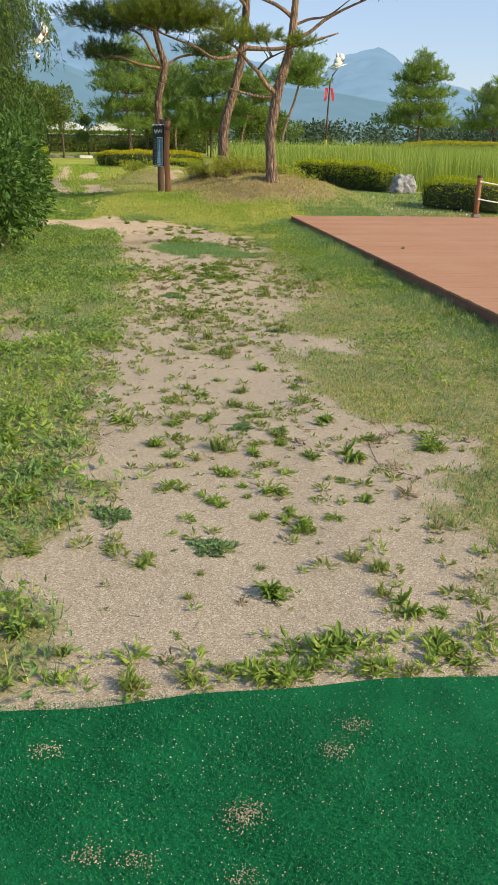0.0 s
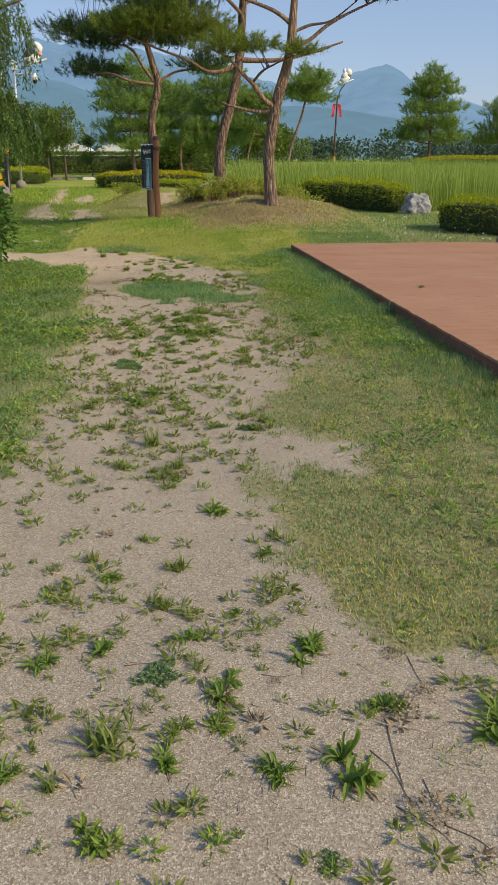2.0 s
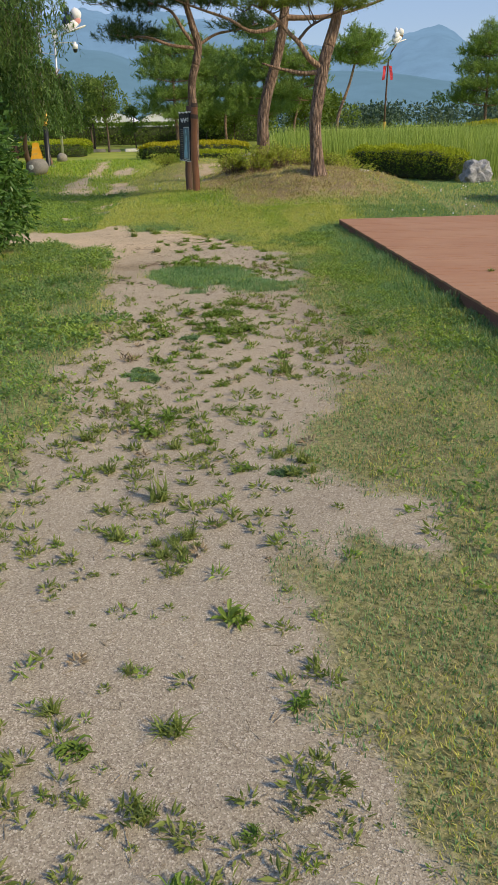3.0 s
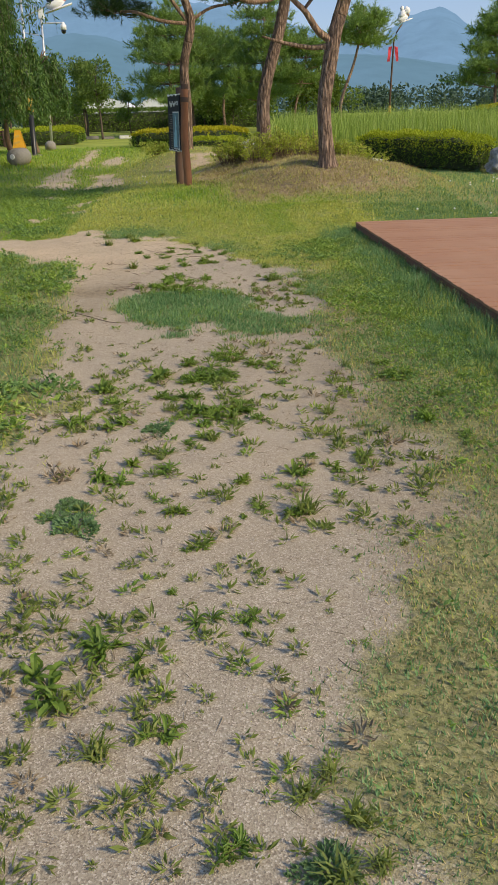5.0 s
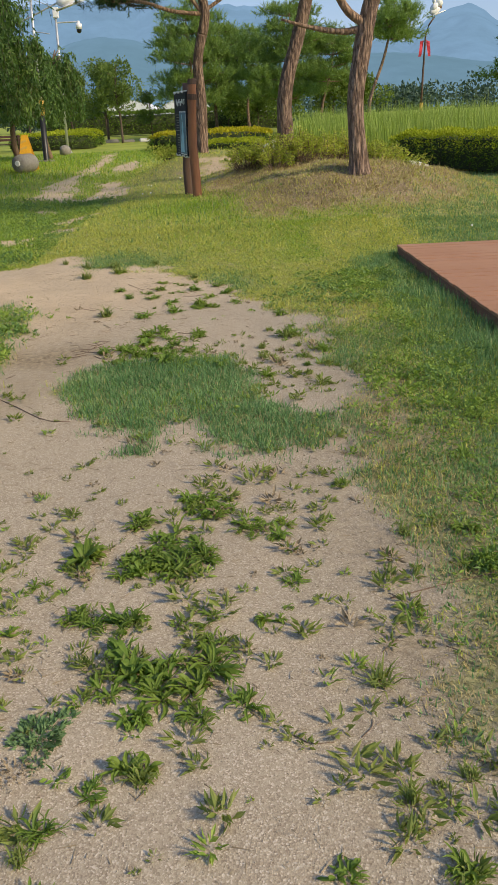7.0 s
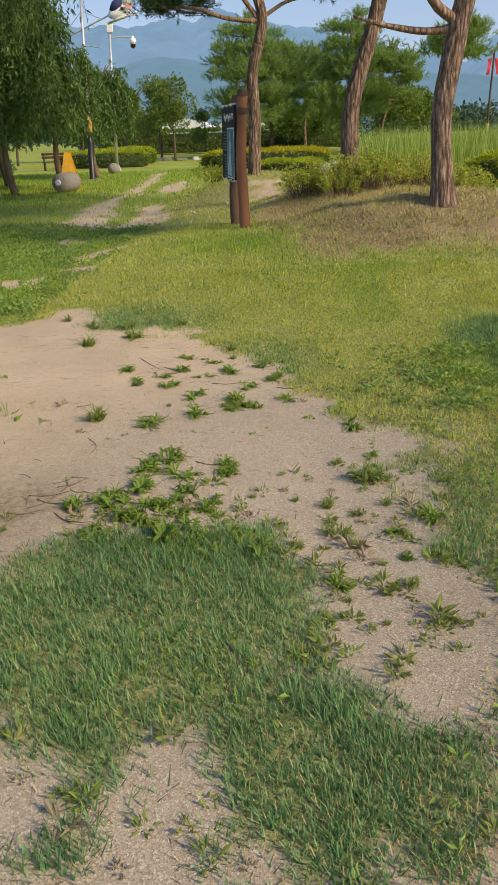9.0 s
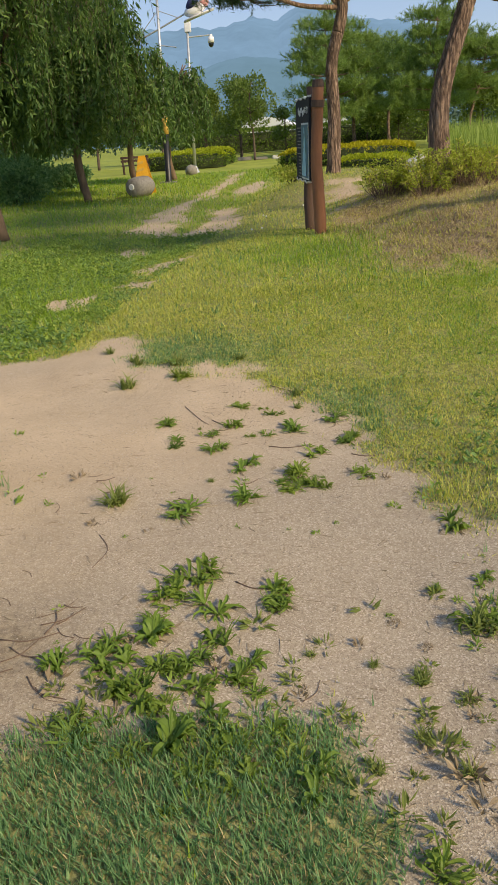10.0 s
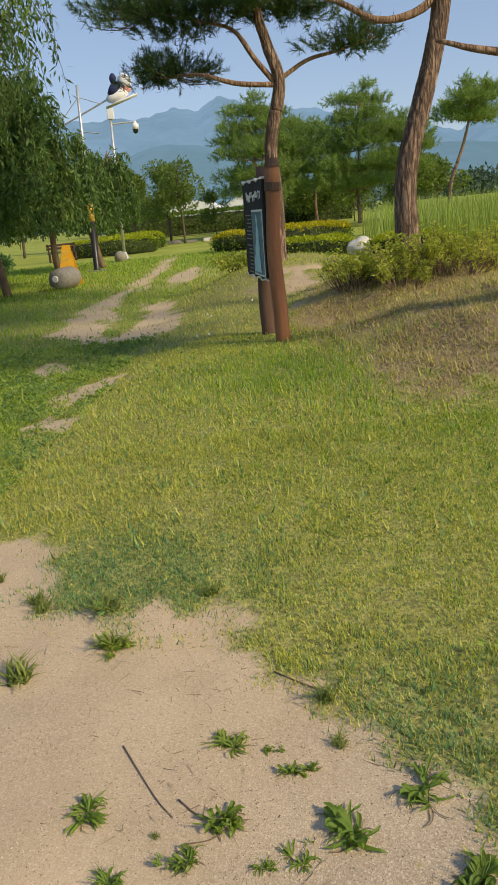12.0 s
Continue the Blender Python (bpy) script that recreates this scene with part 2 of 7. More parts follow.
def ground_mat():
    m, n, l, b = mat_base("ground_soil")
    pos = n.new("ShaderNodeNewGeometry").outputs["Position"]
    cov = n.new("ShaderNodeAttribute")
    cov.attribute_name = "cover"
    dry = n.new("ShaderNodeAttribute")
    dry.attribute_name = "dry"
    grain = n.new("ShaderNodeTexVoronoi")
    grain.inputs["Scale"].default_value = 230
    l.new(pos, grain.inputs["Vector"])
    speck = noise_tex(n, l, 420, 2, 0.6, pos)
    patch = noise_tex(n, l, 2.2, 5, 0.65, pos)
    mid = noise_tex(n, l, 14, 5, 0.7, pos)
    sand = ramp(n, l, patch, [(0.3, (0.30, 0.25, 0.19)), (0.55, (0.395, 0.335, 0.252)), (0.75, (0.48, 0.41, 0.308))])
    sand = mixc(n, l, math_node(n, l, "MULTIPLY", ramp(n, l, mid, [(0.42, (0, 0, 0)), (0.7, (1, 1, 1))]), 0.45), sand, (0.31, 0.265, 0.20))
    bits = ramp(n, l, noise_tex(n, l, 75, 3, 0.7, pos), [(0.55, (0, 0, 0)), (0.65, (0.85, 0.85, 0.85))])
    sand = mixc(n, l, bits, sand, (0.17, 0.135, 0.10))
    gc = n.new("ShaderNodeSeparateColor")
    l.new(grain.outputs["Color"], gc.inputs[0])
    sand = mixc(n, l, 0.64, sand, ramp(n, l, gc.outputs[0], [(0.0, (0.17, 0.13, 0.10)), (0.35, (0.35, 0.295, 0.225)), (0.8, (0.465, 0.40, 0.305)), (1.0, (0.76, 0.68, 0.58))]))
    # sand turns paler and warmer farther along the path
    warmth = n.new("ShaderNodeAttribute")
    warmth.attribute_name = "warmth"
    warm = ramp(n, l, patch, [(0.3, (0.585, 0.43, 0.275)), (0.7, (0.76, 0.575, 0.385))])
    sand = mixc(n, l, math_node(n, l, "MULTIPLY", warmth.outputs["Fac"], 0.66), sand, warm)
    litter = ramp(n, l, noise_tex(n, l, 26, 6, 0.75, pos), [(0.36, (0.09, 0.065, 0.04)), (0.5, (0.25, 0.19, 0.12)), (0.66, (0.45, 0.36, 0.23))])
    sand = mixc(n, l, dry.outputs["Fac"], sand, litter)
    thatch = ramp(n, l, mid, [(0.3, (0.20, 0.22, 0.045)), (0.5, (0.37, 0.385, 0.09)), (0.72, (0.56, 0.52, 0.165))])
    worn = ramp(n, l, mid, [(0.3, (0.16, 0.155, 0.065)), (0.5, (0.31, 0.30, 0.12)), (0.72, (0.47, 0.41, 0.22))])
    thatch = mixc(n, l, warmth.outputs["Fac"], worn, thatch)
    # shade between the blades, painted as dark noise into the thatch
    gaps = ramp(n, l, noise_tex(n, l, 48, 4, 0.7, pos), [(0.42, (0.85, 0.85, 0.85)), (0.56, (0, 0, 0))])
    thatch = mixc(n, l, gaps, thatch, (0.10, 0.115, 0.035))
    edge = math_node(n, l, "ADD", cov.outputs["Fac"], math_node(n, l, "MULTIPLY", math_node(n, l, "SUBTRACT", mid, 0.5), 0.9))
    fac = math_node(n, l, "MULTIPLY", math_node(n, l, "SUBTRACT", edge, 0.3), 2.2, clamp=True)
    col = mixc(n, l, math_node(n, l, "MULTIPLY", fac, 0.9), sand, thatch)
    far = noise_tex(n, l, 0.35, 4, 0.6, pos)
    turf = ramp(n, l, math_node(n, l, "ADD", math_node(n, l, "MULTIPLY", far, 0.6), math_node(n, l, "MULTIPLY", mid, 0.4)), [(0.35, (0.20, 0.26, 0.045)), (0.65, (0.38, 0.41, 0.08))])
    full = n.new("ShaderNodeAttribute")
    full.attribute_name = "turf"
    col = mixc(n, l, full.outputs["Fac"], col, turf)
    l.new(col, b.inputs["Base Color"])
    b.inputs["Roughness"].default_value = 0.92
    b.inputs["Specular IOR Level"].default_value = 0.15
    h = math_node(n, l, "ADD", math_node(n, l, "MULTIPLY", grain.outputs["Distance"], 1.2), math_node(n, l, "ADD", speck, math_node(n, l, "MULTIPLY", mid, 2.0)))
    bump(n, l, h, b, 0.38, 0.004)
    return m


def bark_mat(name, c1, c2, c3):
    m, n, l, b = mat_base(name)
    tc = n.new("ShaderNodeTexCoord").outputs["Object"]
    mp = n.new("ShaderNodeMapping")
    mp.inputs["Scale"].default_value = (1, 1, 0.16)
    l.new(tc, mp.inputs[0])
    warp = n.new("ShaderNodeVectorMath")
    nz = n.new("ShaderNodeTexNoise")
    nz.inputs["Scale"].default_value = 7
    l.new(mp.outputs[0], nz.inputs["Vector"])
    sc = n.new("ShaderNodeVectorMath")
    sc.operation = "SCALE"
    sc.inputs["Scale"].default_value = 0.16
    l.new(nz.outputs["Color"], sc.inputs[0])
    l.new(mp.outputs[0], warp.inputs[0]), l.new(sc.outputs[0], warp.inputs[1])
    vo = n.new("ShaderNodeTexVoronoi")
    vo.feature = "DISTANCE_TO_EDGE"
    vo.inputs["Scale"].default_value = 17
    l.new(warp.outputs[0], vo.inputs["Vector"])
    fine = noise_tex(n, l, 26, 6, 0.75, tc, (1, 1, 0.3))
    soft = math_node(n, l, "ADD", vo.outputs["Distance"], math_node(n, l, "MULTIPLY", math_node(n, l, "SUBTRACT", fine, 0.5), 0.5))
    plate = ramp(n, l, soft, [(0.0, (0, 0, 0)), (0.16, (0.6, 0.6, 0.6)), (0.36, (1, 1, 1))])
    tone = ramp(n, l, noise_tex(n, l, 5, 3, 0.6, tc), [(0.3, c2), (0.7, c3)])
    tone = mixc(n, l, ramp(n, l, fine, [(0.38, (0.75, 0.75, 0.75)), (0.58, (0, 0, 0))]), tone, c1)
    l.new(mixc(n, l, plate, c1, tone), b.inputs["Base Color"])
    b.inputs["Roughness"].default_value = 0.9
    bump(n, l, math_node(n, l, "ADD", plate, math_node(n, l, "MULTIPLY", fine, 0.4)), b, 0.9, 0.02)
    return m


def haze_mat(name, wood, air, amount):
    """Distant hills: woods with bright air painted over them as a mixed-in glow."""
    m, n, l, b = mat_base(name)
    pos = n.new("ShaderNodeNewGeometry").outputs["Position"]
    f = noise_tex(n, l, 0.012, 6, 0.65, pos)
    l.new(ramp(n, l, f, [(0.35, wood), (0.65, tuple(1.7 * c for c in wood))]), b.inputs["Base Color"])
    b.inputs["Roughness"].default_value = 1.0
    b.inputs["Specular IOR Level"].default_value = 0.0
    # aerial haze as a flat blue emission, not real air
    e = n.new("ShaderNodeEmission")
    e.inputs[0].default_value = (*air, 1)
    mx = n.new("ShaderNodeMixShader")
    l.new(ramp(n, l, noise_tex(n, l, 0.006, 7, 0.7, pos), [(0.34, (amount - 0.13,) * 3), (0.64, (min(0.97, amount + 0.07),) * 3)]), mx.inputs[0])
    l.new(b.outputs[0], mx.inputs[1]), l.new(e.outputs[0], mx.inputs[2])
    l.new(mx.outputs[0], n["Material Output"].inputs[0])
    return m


def deck_mat():
    m, n, l, b = mat_base("deck_board")
    tc = n.new("ShaderNodeTexCoord").outputs["Object"]
    g = noise_tex(n, l, 9, 4, 0.6, tc, (0.25, 6, 6))
    worn = noise_tex(n, l, 1.1, 4, 0.6, n.new("ShaderNodeNewGeometry").outputs["Position"])
    col = ramp(n, l, g, [(0.3, (0.37, 0.178, 0.094)), (0.7, (0.43, 0.214, 0.116))])
    col = mixc(n, l, ramp(n, l, worn, [(0.4, (0, 0, 0)), (0.75, (0.55, 0.55, 0.55))]), col, (0.48, 0.275, 0.162))
    r = n.new("ShaderNodeObjectInfo").outputs["Random"]
    col = mixc(n, l, math_node(n, l, "MULTIPLY", r, 0.10), col, (0.2, 0.10, 0.065))
    l.new(col, b.inputs["Base Color"])
    b.inputs["Roughness"].default_value = 0.75
    bump(n, l, g, b, 0.25, 0.003)
    return m


def turf_mat():
    m, n, l, b = mat_base("green_mat")
    pos = n.new("ShaderNodeNewGeometry").outputs["Position"]
    a, s = noise_tex(n, l, 5, 4, 0.6, pos), noise_tex(n, l, 160, 3, 0.6, pos)
    col = ramp(n, l, math_node(n, l, "ADD", math_node(n, l, "MULTIPLY", a, 0.5), math_node(n, l, "MULTIPLY", s, 0.5)), [(0.35, (0.0, 0.070, 0.026)), (0.65, (0.003, 0.165, 0.060))])
    dirt = ramp(n, l, noise_tex(n, l, 6.5, 5, 0.7, pos), [(0.70, (0, 0, 0)), (0.82, (0.5, 0.5, 0.5))])
    l.new(mixc(n, l, dirt, col, (0.27, 0.23, 0.17)), b.inputs["Base Color"])
    b.inputs["Roughness"].default_value = 0.8
    b.inputs["Specular IOR Level"].default_value = 0.1
    bump(n, l, s, b, 0.8, 0.006)
    return m


GROUND = ground_mat()
DECK = deck_mat()
FASCIA = plain("deck_edge", (0.17, 0.075, 0.048), (0.28, 0.125, 0.08), 4, 0.8, 0.4, 0.004, stretch=(1, 0.3, 4))
TURF = turf_mat()
TURF_FIBRE = leafy("mat_fibre", (0.0, 0.095, 0.034), (0.004, 0.23, 0.085), 0.7, 0.2)
LAWN = leafy("lawn_grass", (0.34, 0.40, 0.08), (0.70, 0.69, 0.175), 0.6, 0.5, (0.80, 0.73, 0.29), clump=2.0)
LUSH = leafy("lush_grass", (0.15, 0.29, 0.03), (0.40, 0.56, 0.075), 0.6, 0.5, (0.48, 0.55, 0.13), clump=1.8)
COOL = leafy("clover", (0.08, 0.19, 0.075), (0.25, 0.43, 0.195), 0.65, 0.45, (0.40, 0.54, 0.28), clump=1.6)
CREEP = leafy("creeping_leaf", (0.11, 0.20, 0.09), (0.24, 0.37, 0.17), 0.65, 0.4)
STRAW = leafy("dry_grass", (0.34, 0.27, 0.13), (0.60, 0.50, 0.27), 0.8, 0.25)
VERGE = leafy("verge_leaf", (0.10, 0.19, 0.065), (0.23, 0.37, 0.125), 0.55, 0.4, (0.29, 0.38, 0.12), clump=1.5)
WEED = leafy("weed_leaf", (0.12, 0.22, 0.04), (0.29, 0.42, 0.08), 0.5, 0.45, (0.44, 0.47, 0.11), vary=0.55)
HERB = leafy("herb_leaf", (0.14, 0.25, 0.055), (0.34, 0.47, 0.10), 0.55, 0.45, (0.46, 0.52, 0.15), clump=1.2)
WEED_DULL = leafy("tuft_leaf", (0.15, 0.20, 0.055), (0.29, 0.35, 0.10), 0.6, 0.45, (0.38, 0.37, 0.15))
DEAD = leafy("withered_leaf", (0.19, 0.145, 0.095), (0.38, 0.30, 0.20), 0.9, 0.1)
REED = leafy("reed_leaf", (0.17, 0.27, 0.05), (0.38, 0.49, 0.13), 0.55, 0.45, (0.52, 0.56, 0.22))
HEDGE_DARK = leafy("hedge_leaf", (0.06, 0.13, 0.018), (0.18, 0.28, 0.04), 0.5, 0.4)
HEDGE_TIP = leafy("hedge_shoot", (0.26, 0.34, 0.025), (0.50, 0.55, 0.045), 0.5, 0.45)
GOLD_TIP = leafy("golden_shoot", (0.34, 0.33, 0.015), (0.56, 0.50, 0.03), 0.5, 0.4)
SHRUB = leafy("shrub_leaf", (0.04, 0.10, 0.022), (0.10, 0.20, 0.04), 0.4, 0.35)
AZALEA = leafy("azalea_leaf", (0.22, 0.31, 0.045), (0.52, 0.58, 0.11), 0.5, 0.5, (0.70, 0.55, 0.18))
PINE = leafy("pine_needle", (0.028, 0.070, 0.026), (0.080, 0.14, 0.038), 0.5, 0.25)
PINE_LIGHT = leafy("pine_needle_light", (0.10, 0.155, 0.025), (0.26, 0.33, 0.06), 0.5, 0.3)
PINE_FIELD = leafy("field_pine_needle", (0.12, 0.21, 0.07), (0.32, 0.45, 0.13), 0.6, 0.5)
WILLOW = leafy("willow_leaf", (0.045, 0.11, 0.035), (0.145, 0.25, 0.07), 0.5, 0.45, (0.25, 0.35, 0.095))
BROADLEAF = leafy("tree_leaf", (0.09, 0.155, 0.04), (0.21, 0.29, 0.07), 0.5, 0.5)
# blue-grey green: distance haze is put into the leaf colour
WOODS = leafy("hazy_woods_leaf", (0.055, 0.10, 0.075), (0.095, 0.15, 0.105), 0.8, 0.2)
HEDGE_CORE = plain("twig_mass", (0.028, 0.042, 0.014), (0.055, 0.07, 0.026), 12, 0.95, 0.8, 0.02)
PINE_BARK = bark_mat("pine_bark", (0.10, 0.064, 0.048), (0.29, 0.19, 0.14), (0.45, 0.32, 0.245))
PINE_UPPER = bark_mat("pine_bark_upper", (0.19, 0.12, 0.08), (0.39, 0.245, 0.16), (0.48, 0.33, 0.23))
TWIG = plain("twig_bark", (0.06, 0.045, 0.035), (0.14, 0.10, 0.075), 20, 0.9, 0.4)
WILLOW_BARK = plain("willow_bark", (0.10, 0.065, 0.04), (0.24, 0.16, 0.10), 10, 0.9, 0.9, 0.012, stretch=(1, 1, 0.3))
POST_WOOD = plain("stained_post", (0.19, 0.074, 0.032), (0.34, 0.14, 0.062), 5, 0.7, 0.5, 0.005, stretch=(1, 1, 0.2))
# darker brown version of the stained post wood
POST_DARK = plain("dark_post", (0.05, 0.03, 0.022), (0.13, 0.07, 0.045), 5, 0.75, 0.5, 0.005, stretch=(1, 1, 0.2))
BOARD_BLACK = plain("black_board", (0.008, 0.009, 0.013), (0.018, 0.020, 0.027), 6, 0.85, 0.1)
WHITE_PAINT = plain("white_paint", (0.62, 0.62, 0.60), (0.78, 0.78, 0.76), 9, 0.6, 0.1)
FALL_BLUE = plain("picture_blue", (0.22, 0.50, 0.66), (0.45, 0.74, 0.86), 7, 0.4, 0.05, stretch=(3, 3, 1))
FALL_DARK = plain("picture_dark", (0.03, 0.10, 0.17), (0.10, 0.24, 0.34), 9, 0.4, 0.05)
ROPE = plain("white_rope", (0.60, 0.58, 0.54), (0.80, 0.78, 0.74), 40, 0.8, 0.6)
ROCK = plain("grey_rock", (0.12, 0.125, 0.14), (0.46, 0.46, 0.47), 6, 0.85, 0.8, 0.03)
PALE_ROCK = plain("pale_rock", (0.48, 0.47, 0.45), (0.72, 0.71, 0.68), 4, 0.85, 0.6, 0.02)
GRANITE = plain("granite", (0.17, 0.155, 0.135), (0.31, 0.29, 0.255), 14, 0.8, 0.3)
POLE_BLACK = plain("black_paint", (0.012, 0.012, 0.013), (0.025, 0.025, 0.026), 6, 0.4, 0.1)
YELLOW = plain("yellow_cloth", (0.62, 0.30, 0.02), (0.80, 0.45, 0.04), 5, 0.7, 0.2)
OCHRE = plain("yellow_band", (0.50, 0.30, 0.06), (0.66, 0.42, 0.10), 5, 0.7, 0.2)
IRON = plain("grey_iron", (0.15, 0.14, 0.13), (0.28, 0.26, 0.24), 8, 0.6, 0.2, metal=0.3)
STEEL = plain("galvanised_steel", (0.42, 0.44, 0.46), (0.60, 0.62, 0.64), 5, 0.45, 0.1, metal=0.6)
WHITE_PLASTIC = plain("white_plastic", (0.72, 0.72, 0.72), (0.82, 0.82, 0.82), 5, 0.4, 0.05)
DARK_GLASS = plain("dark_dome", (0.01, 0.01, 0.012), (0.02, 0.02, 0.022), 5, 0.1, 0.0)
CLOTH_WHITE = plain("white_cloth", (0.66, 0.66, 0.68), (0.80, 0.80, 0.80), 6, 0.85, 0.3)
CLOTH_NAVY = plain("navy_cloth", (0.012, 0.018, 0.07), (0.025, 0.035, 0.12), 6, 0.8, 0.3)
CLOTH_PINK = plain("pink_cloth", (0.60, 0.25, 0.22), (0.75, 0.38, 0.34), 6, 0.8, 0.3)
RED_CLOTH = plain("red_cloth", (0.50, 0.03, 0.05), (0.66, 0.06, 0.09), 6, 0.8, 0.3)
BENCH_WOOD = plain("dark_bench_wood", (0.03, 0.014, 0.010), (0.07, 0.03, 0.02), 6, 0.7, 0.3)
VINYL = plain("greenhouse_film", (0.55, 0.57, 0.58), (0.72, 0.74, 0.75), 0.6, 0.5, 0.1)
DRY_TWIG = plain("dry_twig", (0.13, 0.085, 0.06), (0.24, 0.165, 0.12), 30, 0.9, 0.4)
LOTUS = leafy("lotus_leaf", (0.06, 0.14, 0.06), (0.14, 0.26, 0.12), 0.5, 0.3)
PETAL = plain("petal", (0.70, 0.70, 0.66), (0.85, 0.85, 0.80), 10, 0.7, 0.1)
# second colour: painted haze glow over the wooded slopes
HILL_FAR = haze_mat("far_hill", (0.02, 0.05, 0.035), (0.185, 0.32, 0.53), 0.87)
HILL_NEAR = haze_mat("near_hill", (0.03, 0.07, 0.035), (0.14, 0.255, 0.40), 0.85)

# ---- ground plan ----
LEFT_VERGE = [(-5000, -5000), (-4.2, -5000), (-4.2, 1.7), (-0.4, 1.7), (-0.42, 2.6), (-0.28, 3.3), (-0.4, 3.75), (-0.26, 4.7), (-0.36, 5.8), (-0.05, 6.7), (-0.12, 8), (0.02, 9.2), (-0.06, 10),
              (-0.1, 11.3), (-0.35, 13.5), (-1.15, 14.4), (-6, 14.6), (-5000, 14.6)]
LAWN_EDGE = [(1.5, 1.7), (1.43, 2.5), (1.32, 2.8), (1.46, 3.3), (1.9, 3.75), (1.45, 4.0), (1.33, 4.5), (1.13, 4.9), (1.2, 5.4), (1.38, 5.72), (1.72, 5.38), (1.66, 5.75),
             (1.88, 6.08), (1.37, 6.16), (1.3, 6.5), (1.38, 6.95), (1.5, 7.3), (1.66, 7.55), (1.98, 7.8), (1.98, 8.5), (1.95, 9.1), (1.9, 10), (1.86, 10.9), (2.06, 12.3),
             (1.98, 13.0), (1.58, 14.0), (1.1, 14.95), (0.9, 15.25), (0.45, 15.5), (-0.1, 15.6), (-0.36, 16.4), (-1.0, 16.0), (-3.5, 15.9), (-4.5, 15), (-6, 14.6), (-5000, 14.6), (-5000, 6000), (5000, 6000), (5000, -5000), (5.2, -5000), (5.2, 1.7)]
MID_PATCH = [(0.3, 11.94), (0.65, 10.94), (0.81, 10.71), (0.88, 10.81), (0.94, 11.01), (1.06, 11.01), (1.16, 10.83), (1.28, 10.65), (1.45, 10.65), (1.7, 10.7), (1.8, 10.95), (1.64, 11.18), (1.41, 11.44), (1.36, 11.7), (1.24, 12.09), (0.89, 12.16), (0.52, 11.99)]
RUT_A = [(-2.64, 24.4), (-3.04, 29.1), (-2.85, 32.8), (-3.92, 46), (-3.2, 47), (-2.5, 38.5), (-2.35, 32.7), (-2.4, 29.7), (-1.9, 25.5), (-1.45, 23.3), (-1.86, 23.2)]
RUT_B = [(-1.71, 27.9), (-1.2, 28.0), (-0.45, 23.5), (-0.75, 22.8), (-1.5, 23.1), (-1.36, 24.2), (-1.3, 25.2)]
RUT_C = [(-2.2, 33.8), (-1.95, 38.4), (-1.3, 37.2), (-1.15, 33.3), (-1.5, 30.6)]
SLOPE = [(0.95, 26.8), (1.2, 22.5), (1.15, 21.0), (1.5, 19.9), (2.3, 20.4), (3.2, 21.1), (2.6, 22.0), (1.8, 23.0), (1.5, 27.0)]
DECK_X, DECK_Y, DECK_Z = 3.12, 15.42, 0.15


def inside(poly, x, y):
    """Signed distance in metres, positive inside."""
    x, y = np.asarray(x, float), np.asarray(y, float)
    d, odd = np.full(x.shape, 1e9), np.zeros(x.shape, bool)
    for (ax, ay), (bx, by) in zip(poly, poly[1:] + poly[:1]):
        ex, ey = bx - ax, by - ay
        u = np.clip(((x - ax) * ex + (y - ay) * ey) / (ex * ex + ey * ey), 0, 1)
        d = np.minimum(d, np.hypot(x - ax - u * ex, y - ay - u * ey))
        odd ^= ((ay > y) != (by > y)) & (x < ax + (y - ay) * ex / (ey if ey else 1e-9))
    return np.where(odd, d, -d)


def height(x, y):
    x, y = np.asarray(x, float), np.asarray(y, float)
    rise = 0.2 * sm((y - 14.5) / 4.5) * sm((x + 1.4) / 1.8) * (1 - 0.7 * sm((y - 30) / 14))

    def hump(cx, cy, rx, ry, h):
        return h * np.exp(-(((x - cx) / rx) ** 2 + ((y - cy) / ry) ** 2) ** 1.4)
    m = (hump(3.45, 20.0, 1.85, 1.75, 0.50) ** 4 + hump(3.0, 23.2, 1.7, 2.6, 0.48) ** 4 + hump(1.3, 28.0, 1.6, 3.0, 0.42) ** 4) ** 0.25
    near = np.exp(-((y - 12) / 40) ** 2)
    lumps = 0.10 * (vnoise(x, y, 0.45, 5) - 0.5) * np.clip(m / 0.3, 0, 1)
    micro = lumps + (0.018 * (vnoise(x, y, 0.9, 3) - 0.5) + 0.010 * (vnoise(x, y, 0.22, 4) - 0.5)) * near
    under = sm((x - DECK_X + 0.05) / 0.1) * sm((DECK_Y + 0.05 - y) / 0.1) * 0.02
    bank = 1.0 * sm((y - 50) / 8) * sm((x - 14) / 8)
    return rise + m + micro - under + bank - 0.01 * (np.hypot(x, y - 12) > 300)


